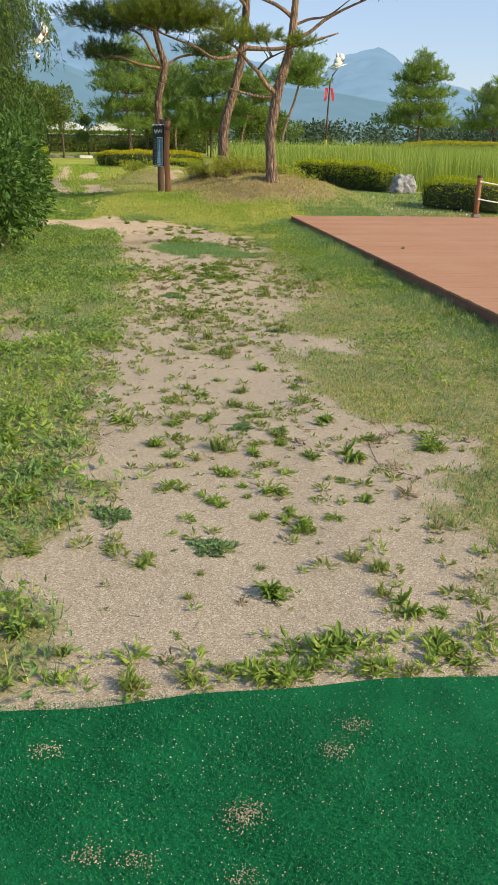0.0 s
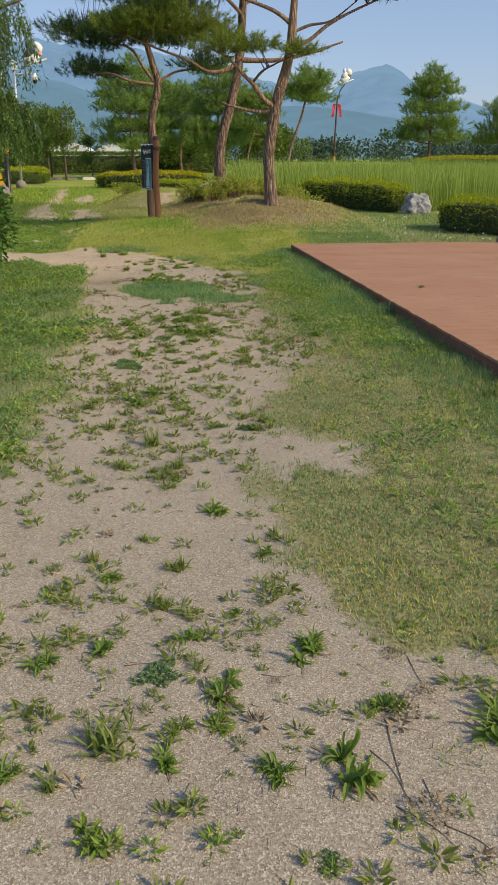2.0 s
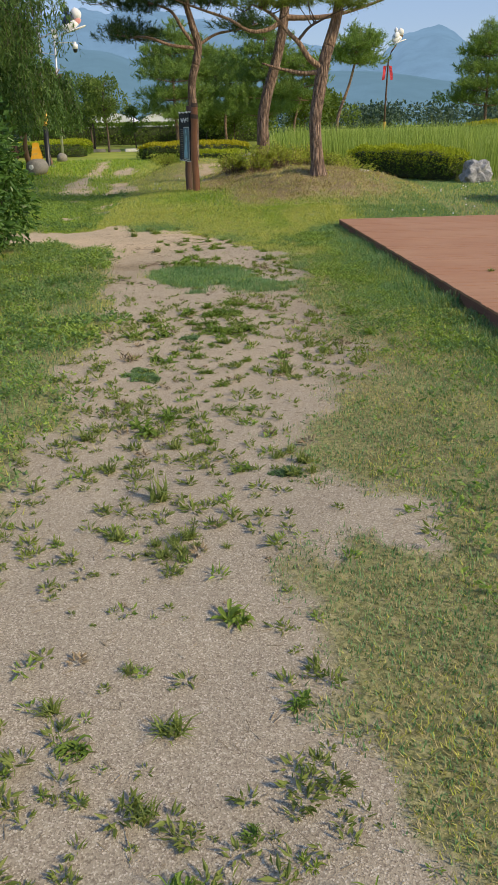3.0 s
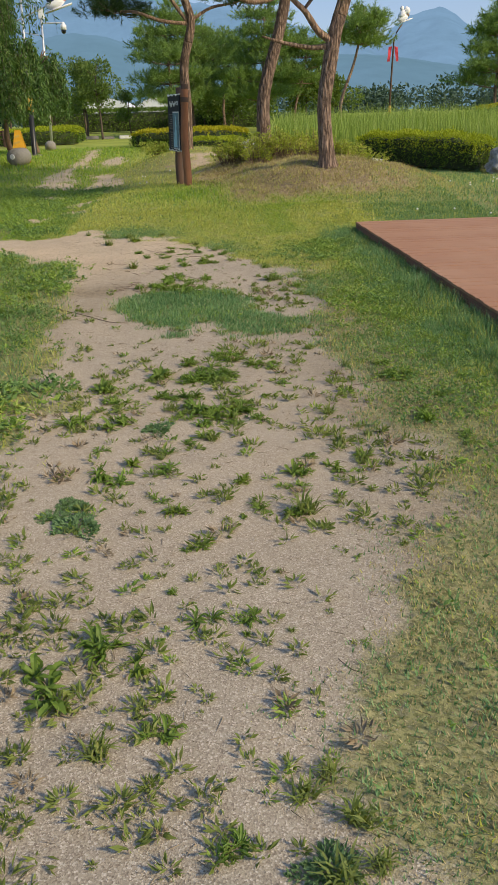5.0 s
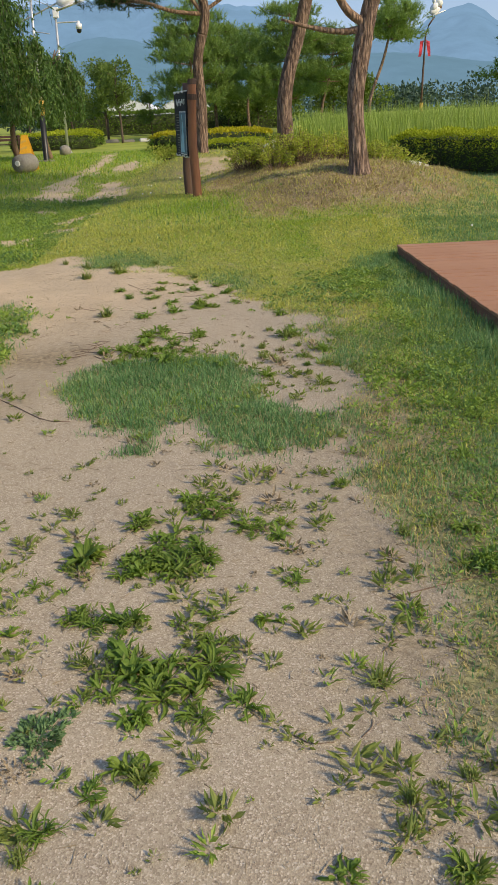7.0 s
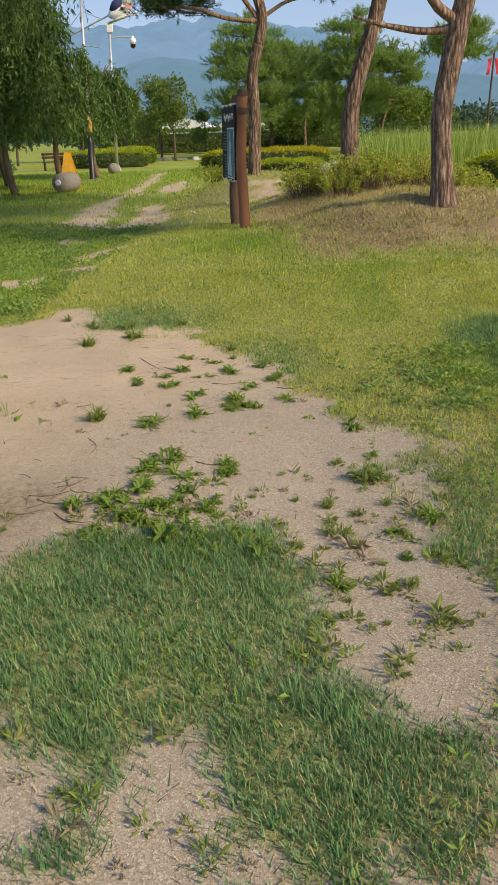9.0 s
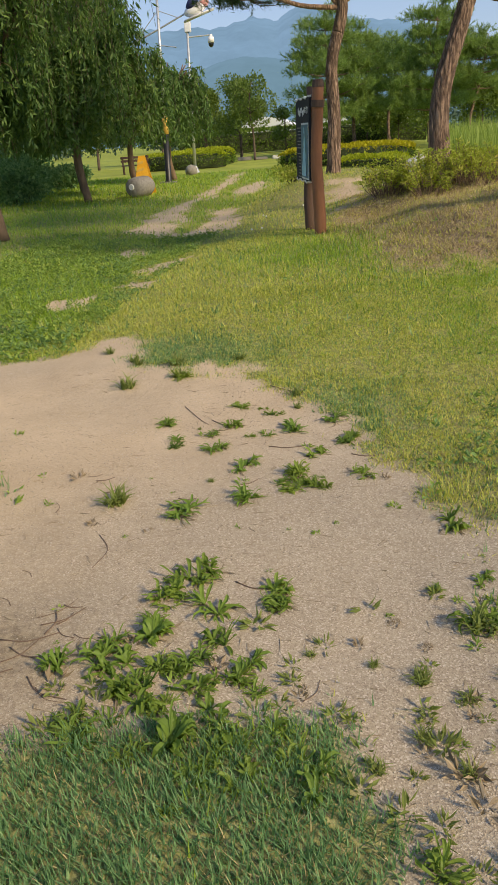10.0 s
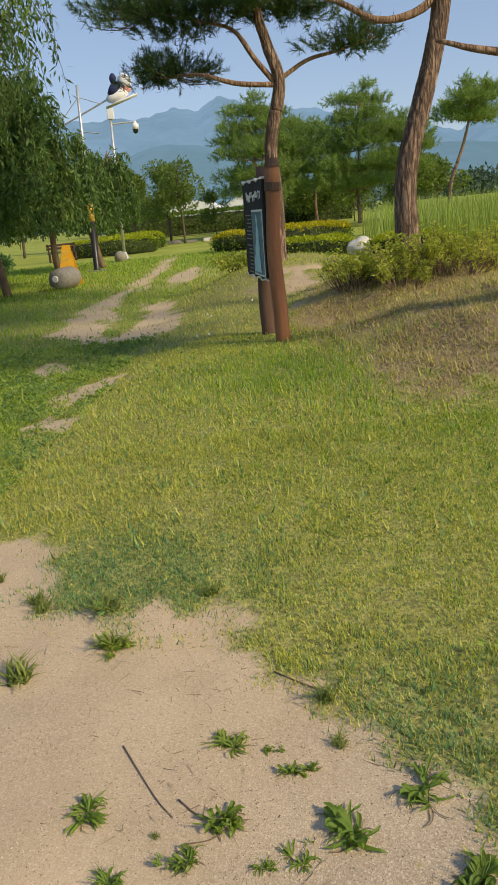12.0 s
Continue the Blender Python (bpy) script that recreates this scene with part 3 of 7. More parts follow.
def cover(x, y):
    """0 bare sand, 1 closed grass."""
    x, y = np.asarray(x, float), np.asarray(y, float)
    wob = 0.30 * (vnoise(x, y, 0.35, 11) - 0.5) + 0.24 * (vnoise(x, y, 0.13, 12) - 0.5)
    d = np.maximum(np.maximum(inside(LEFT_VERGE, x, y), inside(LAWN_EDGE, x, y)), inside(MID_PATCH, x, y))
    c = sm((d + wob + 0.19) / 0.3)
    rut = np.maximum(np.maximum(inside(RUT_A, x, y), inside(RUT_B, x, y)), inside(RUT_C, x, y)) + 1.3 * wob
    slope = inside(SLOPE, x, y) + 1.6 * wob
    c = np.minimum(c, 1 - 0.9 * sm((rut + 0.1) / 0.25))
    c = np.minimum(c, 1 - 0.92 * sm((slope + 0.15) / 0.4))
    # thin, trodden turf beside the sand and worn spots
    thin = sm((x - 0.9) / 0.3) * sm((8.5 - y) / 1.5) * (vnoise(x, y, 0.55, 21) > 0.60)
    c = c * (1 - 0.2 * thin)
    for sx, sy, r in ((-1.55, 21.4, 0.34), (-0.9, 19.85, 0.34), (-0.95, 18.9, 0.2), (-1.6, 18.0, 0.36), (-2.2, 19.4, 0.3), (-1.2, 6.8, 0.5)):
        c = c * (1 - 0.95 * sm((r * 0.95 - np.hypot(x - sx, (y - sy) / 1.4) + 2.0 * wob) / 0.22))
    return c


def dryness(x, y):
    """Bare brown soil and dry litter."""
    m = 0.9 * np.exp(-(((x - 1.75) / 0.55) ** 2 + ((y - 21.8) / 1.3) ** 2)) + 1.2 * np.exp(-(((x - 2.6) / 0.85) ** 2 + ((y - 20.5) / 0.9) ** 2))
    m = m + 0.5 * np.exp(-(((x + 0.05) / 0.3) ** 2 + ((y - 12.2) / 1.1) ** 2)) + 0.7 * np.exp(-(((x + 1.2) / 0.5) ** 2 + ((y - 6.8) / 0.7) ** 2))
    m = m + 0.35 * np.exp(-(((x - 1.9) / 0.3) ** 2 + ((y - 8.3) / 1.4) ** 2)) + 0.6 * np.exp(-(((x - 0.6) / 0.5) ** 2 + ((y - 25.5) / 1.0) ** 2))
    m = m + 0.25 * np.exp(-(((x - 1.75) / 0.5) ** 2 + ((y - 10.4) / 1.6) ** 2)) + 0.4 * np.exp(-(((x - 2.15) / 0.25) ** 2 + ((y - 11.0) / 2.2) ** 2)) + 0.5 * np.exp(-(((x - 0.35) / 0.25) ** 2 + ((y - 12.5) / 0.35) ** 2))
    m = m + 1.1 * np.exp(-(((x - 3.5) / 2.0) ** 2 + ((y - 20.0) / 1.75) ** 2) ** 2) + 0.75 * np.exp(-(((x - 2.9) / 1.5) ** 2 + ((y - 23.0) / 2.5) ** 2) ** 2)
    m = m + 1.2 * np.exp(-(((x - 2.25) / 0.62) ** 2 + ((y - 18.6) / 0.75) ** 2) ** 2) + 0.8 * np.exp(-(((x - 3.6) / 0.9) ** 2 + ((y - 18.5) / 0.6) ** 2) ** 2)
    return np.clip(m * (0.35 + 1.2 * vnoise(x, y, 0.3, 31)) * (0.6 + 0.7 * vnoise(x, y, 0.12, 32)), 0, 0.92)


def axis(lo, a, b, hi, step, grow=1.22):
    """Coordinates dense between a and b, ever wider outside."""
    out = list(np.arange(a, b + 1e-6, step))
    s, v = step, b
    while v < hi:
        s *= grow
        v += s
        out.append(v)
    s, v = step, a
    while v > lo:
        s *= grow
        v -= s
        out.insert(0, v)
    return np.array(out)


def build_ground():
    gx, gy = axis(-4000, -2.4, 4.6, 4000, 0.065), axis(-3000, 1.0, 25.0, 4500, 0.08)
    X, Y = np.meshgrid(gx, gy)
    X, Y = X.ravel(), Y.ravel()
    nx, ny = len(gx), len(gy)
    i, j = np.meshgrid(np.arange(ny - 1), np.arange(nx - 1), indexing="ij")
    k = (i * nx + j).ravel()
    me = mesh_of("ground", shape(np.stack([X, Y, height(X, Y)], 1), np.stack([k, k + 1, k + nx + 1, k + nx], 1)), True)
    c = cover(X, Y)
    far = sm((np.hypot(X - 0.5, (Y - 14) * 0.55) - 7) / 9) * np.where(c > 0.5, 1, 0)
    for nm, val in (("cover", c * (1 - 0.85 * dryness(X, Y))), ("dry", dryness(X, Y)), ("turf", far), ("warmth", np.maximum(sm((Y - 11.2 - 0.9 * X) / 3.0), 0.30 * sm((Y - 5.5) / 3) * sm((2.2 - X) / 1.0)) * (1 - 0.4 * vnoise(X, Y, 0.7, 33)))):
        me.attributes.new(nm, "FLOAT", "POINT").data.foreach_set("value", val.astype(np.float32))
    me.materials.append(GROUND)
    tagged(new("ground", me), "sandy footpath between worn lawn and weedy verges", "ground", kind="structure")


build_ground()


# ---- deck ----
def build_deck():
    deck = thing("deck", "low reddish-brown timber deck beside the grass", "deck", kind="structure")
    part("fascia", box(DECK_X - 0.012, -3, -0.02, DECK_X + 0.028, DECK_Y, DECK_Z - 0.022, 0.004), FASCIA, deck, "dark brown edge board")
    part("end_fascia", box(DECK_X + 0.03, DECK_Y - 0.04, 0.0, 11, DECK_Y, DECK_Z - 0.022, 0.004), FASCIA, deck)
    part("substructure", box(DECK_X + 0.06, -2.95, 0.0, 10.9, DECK_Y - 0.08, DECK_Z - 0.035), FASCIA, deck)
    w, gap = 0.144, 0.003
    board = mesh_of("board", box(0, -w / 2, -0.022, 7.9, w / 2, 0, 0.003))
    board.materials.append(DECK)
    k = 0
    y = DECK_Y - w / 2 + 0.01
    while y > -3:
        b = part("board", board, None, deck)
        b.location = (DECK_X - 0.02 + 0.004 * math.sin(k * 2.3), y, DECK_Z + 0.0012 * math.sin(k * 5.1))
        y -= w + gap
        k += 1


build_deck()


# ---- hills and distance ----
def build_hill(name, dist, depth, profile, material, label, seed):
    """A range of hills: profile gives its height in degrees of elevation over the compass."""
    az = np.radians(np.linspace(-50, 60, 420))
    dep = np.linspace(0, 1, 26)
    A, Dp = np.meshgrid(az, dep)
    e = np.tan(np.radians(profile(np.degrees(A)))) * (dist - 0.2 * depth)
    lift = np.sin(np.clip(Dp * 1.25, 0, 1) * np.pi / 2) ** 0.9
    R = dist - depth + Dp * depth
    x, y = R * np.sin(A), R * np.cos(A)
    rough = (vnoise(x, y, dist * 0.05, seed) - 0.5) * 0.30 + (vnoise(x, y, dist * 0.013, seed + 1) - 0.5) * 0.14
    z = e * lift * (1 + rough * np.clip(1 - Dp / 0.78, 0, 1)) + (vnoise(x, y, dist * 0.004, seed + 2) - 0.5) * dist * 0.0011 - 2
    n = len(az)
    i, j = np.meshgrid(np.arange(len(dep) - 1), np.arange(n - 1), indexing="ij")
    k = (i * n + j).ravel()
    solid(name, shape(np.stack([x.ravel(), y.ravel(), z.ravel()], 1), np.stack([k, k + 1, k + n + 1, k + n], 1)), material, label, "hill", kind="structure", smooth=True)


def bell(a, c, w, h):
    return h * np.exp(-((a - c) / w) ** 2)


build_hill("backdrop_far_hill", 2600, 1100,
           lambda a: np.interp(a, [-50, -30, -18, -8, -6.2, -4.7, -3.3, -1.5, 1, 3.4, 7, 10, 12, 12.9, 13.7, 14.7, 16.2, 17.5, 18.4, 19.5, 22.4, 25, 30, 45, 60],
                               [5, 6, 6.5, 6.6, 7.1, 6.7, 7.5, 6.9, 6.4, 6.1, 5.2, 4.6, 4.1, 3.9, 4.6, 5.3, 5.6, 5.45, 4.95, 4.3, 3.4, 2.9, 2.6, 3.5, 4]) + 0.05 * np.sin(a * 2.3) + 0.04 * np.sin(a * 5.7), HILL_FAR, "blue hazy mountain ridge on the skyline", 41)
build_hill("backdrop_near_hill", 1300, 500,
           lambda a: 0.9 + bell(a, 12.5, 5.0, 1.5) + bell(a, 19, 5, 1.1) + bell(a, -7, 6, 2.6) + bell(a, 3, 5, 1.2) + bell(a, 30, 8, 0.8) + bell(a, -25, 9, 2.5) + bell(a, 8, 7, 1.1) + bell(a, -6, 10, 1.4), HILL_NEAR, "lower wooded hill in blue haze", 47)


def leaf_clouds(blobs, per_m2, size, rnd, squash=1.0):
    """Leaves over the shells of many ellipsoids. blobs: rows of centre and radii."""
    P, N = [], []
    for cx, cy, cz, rx, ry, rz in blobs:
        n = max(12, int(per_m2 * 4 * (rx * ry + rx * rz + ry * rz)))
        d = unit(rnd.normal(size=(n, 3)))
        r = 1 - 0.5 * rnd.random((n, 1)) ** 2 + 0.10 * rnd.normal(size=(n, 1))
        P.append(np.array([cx, cy, cz]) + d * r * np.array([rx, ry, rz]))
        N.append(d + 0.9 * rnd.normal(size=(n, 3)) + np.array([0, 0, 0.2]))
    P, N = np.concatenate(P), np.concatenate(N)
    s = size * rnd.uniform(0.6, 1.3, len(P))
    return leaves(P, N, s, s * 0.6 * squash, flat=True)


def build_far_woods():
    rows = []
    for i in range(190):
        x = rng.uniform(-70, 130)
        y = rng.uniform(120, 150)
        if -14 < x < 2:
            y += 60
        h = rng.uniform(3.4, 5.6) * (0.8 if x < 12 else 1.0)
        for _ in range(3):
            rows.append((x + rng.normal() * 1.8, y + rng.normal() * 1.5, h * rng.uniform(0.35, 0.75), rng.uniform(1.6, 2.8), 1.8, h * 0.36))
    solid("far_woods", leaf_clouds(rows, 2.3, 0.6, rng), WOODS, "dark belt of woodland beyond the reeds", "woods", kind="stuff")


build_far_woods()


def build_greenhouse():
    g = thing("greenhouse", "long white film greenhouse with arched roof", "greenhouse", (-9, 112, 0))
    for k in range(3):
        prof = [(3.4 * math.cos(a), 1.6 + 2.0 * math.sin(a)) for a in np.linspace(0, math.pi, 15)]
        prof = [(3.4, 0)] + prof + [(-3.4, 0)]
        n = len(prof)
        v = [(px + 7.0 * k, yy, pz) for yy in (0, 16) for px, pz in prof]
        q = [(i, i + 1, n + i + 1, n + i) for i in range(n - 1)]
        q += [(i, n - 1 - i, n - 2 - i, i + 1) for i in range(n // 2 - 1)]
        part("bay", shape(v, q), VINYL, g, "arched bay of milky film")


build_greenhouse()


# ---- trees ----
def tufts_on(pads, count, rnd):
    """Tuft places and directions over flat needle pads (rows: centre, radii)."""
    P, N = [], []
    for cx, cy, cz, rx, ry, rz in pads:
        n = int(count * (rx * ry) ** 0.9) + 6
        r, a = np.sqrt(rnd.random(n)), rnd.uniform(0, 2 * np.pi, n)
        lump = 0.75 + 0.35 * np.sin(a * 3 + cx * 7) + 0.2 * np.sin(a * 7 + cy * 5)
        x, y = r * np.cos(a) * lump, r * np.sin(a) * lump
        z = (1 - r ** 2) * rnd.uniform(-0.25, 1, n) + 0.12 * rnd.normal(size=n)
        P.append(np.stack([cx + x * rx, cy + y * ry, cz + z * rz], 1))
        N.append(np.stack([x * 0.9, y * 0.9, 0.55 + 0.5 * z], 1) + 0.35 * rnd.normal(size=(n, 3)))
    return np.concatenate(P), unit(np.concatenate(N))


def needle_mass(pads, rnd, density=55, per=34, length=0.13, width=0.010):
    P, N = tufts_on(pads, density, rnd)
    n = len(P)
    base = np.repeat(P, per, 0) + np.repeat(N, per, 0) * rnd.uniform(-0.10, 0.16, (n * per, 1)) * (length / 0.13)
    d = np.repeat(N, per, 0) * 0.85 + rnd.normal(size=(n * per, 3)) * 0.62
    return needles(base, d, length * rnd.uniform(0.7, 1.2, n * per), width), P


def twig_mass(starts, P, rnd, every, r=0.008):
    """Thin twigs from the nearest limb point to some of the tufts."""
    out = []
    S = np.asarray(starts)
    for p in P[::every]:
        s = S[np.argmin(np.linalg.norm(S - p, axis=1))]
        m = (s + p) / 2 + np.array([0, 0, -0.10]) * np.linalg.norm(p - s) + rnd.normal(size=3) * 0.04
        out.append(tube(spline([s, m, p], 5), [r * 1.8, r * 0.6], 4))
    return join(out)


def furrow(s, pts, sides, seed):
    """Cuts long upright furrows and broken plates into a trunk."""
    if seed is None:
        return s
    v = s[0].copy()
    n = len(pts) * sides
    c = np.repeat(pts, sides, 0)
    d = v[:n] - c
    a, z = np.arctan2(d[:, 1], d[:, 0]), c[:, 2]
    wander = 0.5 * vnoise(z, a * 0.0, 0.35, seed)
    u, w = np.cos(a + wander) * 6.0, np.sin(a + wander) * 6.0
    ridge = np.abs(vnoise(u + 40, w + 0.9 * z + 40, 1.0, seed + 1) - 0.5) * 2
    plates = vnoise(u * 1.6 + 80, w * 1.6 + z * 9 + 80, 1.0, seed + 2)
    swell = vnoise(u * 0.35 + 20, z * 2.4 + w * 0.35 + 20, 1.0, seed + 3)
    v[:n] = c + d * (0.90 + 0.15 * np.clip(ridge * 1.8, 0, 1) + 0.06 * (plates - 0.5) + 0.16 * (swell - 0.5))[:, None]
    return v, s[1], s[2]


def pine(label, at, trunk, radii, limbs, pads, seed, needle=None, light=None, density=280, per=34, length=0.13, width=0.011, twig_every=14, split=2.6, group="", rise=0.0):
    """trunk and limbs in metres from the foot; pads: needle clouds; light: pads of paler yellow-green needles."""
    rnd = np.random.default_rng(seed)
    t = thing("pine_tree", label, "tree", at, group=group)
    up = np.array([0, 0, rise])
    trunk = [trunk[0]] + [tuple(np.add(p, up)) for p in trunk[1:]]
    limbs = [([np.add(p, up) for p in lp], r0) for lp, r0 in limbs]
    pads = [(*p[:2], p[2] + rise, *p[3:]) for p in pads]
    light = [(*p[:2], p[2] + rise, *p[3:]) for p in light or []]
    fat = max(radii) > 0.1 and not group
    rings = 150 if fat else 46
    pts = spline(trunk, rings)
    r = np.interp(np.linspace(0, 1, rings), np.linspace(0, 1, len(radii)), radii)
    low = pts[:, 2] < split
    k = int(low.sum())
    flare = r[:k + 1] * (1 + 0.35 * np.exp(-pts[:k + 1, 2] / 0.12))
    sides = 52 if fat else 14
    part("trunk", furrow(tube(pts[:k + 1], flare, sides, 0.0 if fat else 0.05), pts[:k + 1], sides, seed if fat else None), PINE_BARK, t, "plated red-brown bark", smooth=True)
    part("upper_trunk", furrow(tube(pts[k:], r[k:], sides, 0.0 if fat else 0.04), pts[k:], sides, seed if fat else None), PINE_BARK if split > 2.4 and fat else PINE_UPPER, t, "orange-brown upper bark", smooth=True)
    starts = list(pts[k:])
    for lp, r0 in limbs:
        s = spline(lp, 16)
        part("limb", tube(s, [r0, r0 * 0.7, r0 * 0.3], 9, 0.06), PINE_UPPER if r0 > 0.03 else TWIG, t, smooth=True)
        starts += list(s[4:])
    tips = []
    for rows, m, nm in ((pads, needle or PINE, "needles"), (light or [], PINE_LIGHT, "light_needles")):
        if rows:
            geo, P = needle_mass(rows, rnd, density, per, length, width)
            part(nm, geo, m, t, kind="stuff")
            tips.append(P)
    part("twig_spray", twig_mass(starts, np.concatenate(tips), rnd, twig_every), TWIG, t, kind="stuff")
    return t


def ground_at(x, y):
    return float(height(x, y))


# the three pines on the mound
z0 = ground_at(0.97, 27.4)
pine("orange-barked pine with flat dark needle pads behind the signboard", (0.97, 27.4, z0 - 0.05),
     [(0, 0, 0), (0.04, 0.02, 1.2), (0.02, 0, 2.1), (0.24, 0, 3.05), (0.08, 0, 3.7), (-0.05, 0, 4.3), (0.05, 0.1, 5.2), (0.0, 0, 6.2)], [0.135, 0.12, 0.11, 0.10, 0.08, 0.06, 0.025],
     [([(0.2, 0, 3.05), (-0.5, -0.1, 3.12), (-1.1, -0.2, 3.3), (-1.8, 0.3, 3.4), (-2.3, 0.4, 3.48)], 0.05),
      ([(0.2, 0, 3.05), (-0.15, 0, 3.5), (-0.45, 0, 3.95), (-0.9, 0.1, 4.15), (-1.9, 0.1, 4.4)], 0.055),
      ([(0.22, 0, 3.1), (0.75, 0.1, 3.4), (1.3, 0.1, 3.5), (2.0, 0, 3.65)], 0.045),
      ([(-0.02, 0, 4.3), (0.6, 0.3, 4.6), (1.2, 0.5, 4.9)], 0.04),
      ([(-0.02, 0, 4.2), (-0.3, -0.8, 4.5), (-0.5, -1.5, 4.8)], 0.04)],
     [(-1.75, 0.4, 3.42, 0.95, 0.85, 0.5), (-1.35, 0.1, 4.2, 1.4, 1.1, 0.6), (-2.2, 0.3, 4.5, 0.8, 0.8, 0.4), (-0.4, -0.6, 4.35, 1.2, 0.9, 0.55), (0.6, 0.4, 4.3, 1.2, 1.1, 0.5),
      (1.6, 0.1, 3.6, 0.85, 0.7, 0.4), (-0.2, 0.2, 5.4, 1.7, 1.5, 0.6), (0.9, 0.4, 5.2, 1.2, 1.0, 0.5), (0, 0, 6.4, 1.3, 1.2, 0.5)], 101)

z1 = ground_at(2.67, 23.0)
pine("tall leaning pine with deeply plated bark on the mound", (2.67, 23.0, z1 - 0.05),
     [(0, 0, 0), (-0.06, 0, 0.55), (0.0, 0, 1.15), (0.22, 0.02, 1.9), (0.40, 0.04, 2.6), (0.48, 0.06, 3.2), (0.55, 0.1, 4.0), (0.6, 0.1, 5.0), (0.5, 0, 6.2)], [0.165, 0.14, 0.125, 0.115, 0.108, 0.10, 0.08, 0.03],
     [([(0.44, 0.05, 3.0), (0.9, 0, 2.98), (1.5, -0.1, 3.0), (2.2, -0.2, 3.15), (3.0, -0.3, 3.4)], 0.07),
      ([(0.44, 0.05, 2.95), (0.1, 0, 2.75), (-0.35, -0.05, 2.72), (-0.8, -0.1, 2.95), (-1.6, -0.2, 3.2), (-2.3, -0.3, 3.45)], 0.055),
      ([(0.48, 0.06, 3.2), (0.0, 0.1, 3.35), (-0.7, 0.2, 3.5), (-1.5, 0.3, 3.75)], 0.05),
      ([(0.55, 0.1, 4.0), (0.0, -0.5, 4.3), (-0.8, -0.8, 4.6)], 0.05),
      ([(0.55, 0.1, 4.2), (1.2, 0.4, 4.6), (2.0, 0.6, 5.0)], 0.05),
      ([(0.58, 0.1, 4.8), (0.4, 0.9, 5.2), (0.2, 1.6, 5.6)], 0.04)],
     [(-1.9, 0.2, 3.85, 1.0, 0.9, 0.4), (-0.7, 0.5, 4.55, 1.3, 1.0, 0.5), (-0.9, -0.8, 4.75, 1.2, 1.0, 0.45), (0.6, 0.2, 5.4, 1.8, 1.5, 0.6), (2.2, 0.5, 5.2, 1.2, 1.0, 0.45), (0.4, 0.3, 6.5, 1.4, 1.2, 0.5)], 102,
     light=[(-1.3, -0.4, 3.7, 1.35, 1.0, 0.5), (-2.3, -0.3, 3.6, 0.9, 0.8, 0.4), (-0.35, 0.0, 3.55, 0.8, 0.8, 0.4)], split=3.3, rise=0.25)

z2 = ground_at(3.36, 19.1)
pine("curved pine with forked plated trunk on the mound", (3.36, 19.1, z2 - 0.06),
     [(0, 0, 0), (-0.05, 0, 0.5), (-0.08, 0, 1.05), (0.02, 0.02, 1.75), (0.1, 0.02, 2.15), (0.3, 0.05, 2.8), (0.38, 0.05, 3.4), (0.42, 0.05, 4.1), (0.5, 0.1, 5.2)], [0.14, 0.118, 0.112, 0.112, 0.108, 0.09, 0.08, 0.06, 0.03],
     [([(0.05, 0, 1.95), (-0.2, -0.05, 2.1), (-0.42, -0.1, 2.38), (-0.62, -0.1, 2.55), (-0.95, -0.2, 2.85), (-1.3, -0.2, 3.0)], 0.062),
      ([(0.02, 0, 1.9), (-0.3, 0.05, 1.88), (-0.75, 0.1, 1.96), (-1.1, 0.1, 2.06)], 0.05),
      ([(-0.45, -0.1, 2.4), (-0.25, -0.15, 2.62), (0.0, -0.2, 2.75), (0.35, -0.25, 2.9)], 0.03),
      ([(0.34, 0.05, 3.1), (0.7, 0, 3.2), (1.1, -0.05, 3.5), (1.6, -0.1, 3.75), (2.2, -0.1, 4.0)], 0.05),
      ([(0.37, 0.05, 3.35), (0.75, 0.1, 3.5), (1.2, 0.15, 3.6), (1.7, 0.2, 3.95)], 0.035),
      ([(0.38, 0.05, 3.5), (0.0, 0.1, 3.75), (-0.6, 0.15, 3.95), (-1.3, 0.2, 4.15)], 0.05),
      ([(0.42, 0.05, 4.0), (0.9, 0.2, 4.4), (1.4, 0.3, 4.7)], 0.04)],
     [(-0.9, 0.2, 4.3, 1.2, 1.0, 0.4), (0.3, 0.3, 4.75, 1.4, 1.2, 0.45), (1.5, 0.1, 4.35, 1.0, 0.9, 0.4), (2.1, -0.1, 4.1, 0.7, 0.6, 0.3), (0.5, 0.1, 5.5, 1.3, 1.1, 0.5)], 103,
     light=[(-1.0, -0.2, 3.02, 0.62, 0.6, 0.26), (0.42, -0.28, 2.98, 0.42, 0.35, 0.15), (-0.35, -0.15, 3.05, 0.4, 0.4, 0.2)], split=2.3)


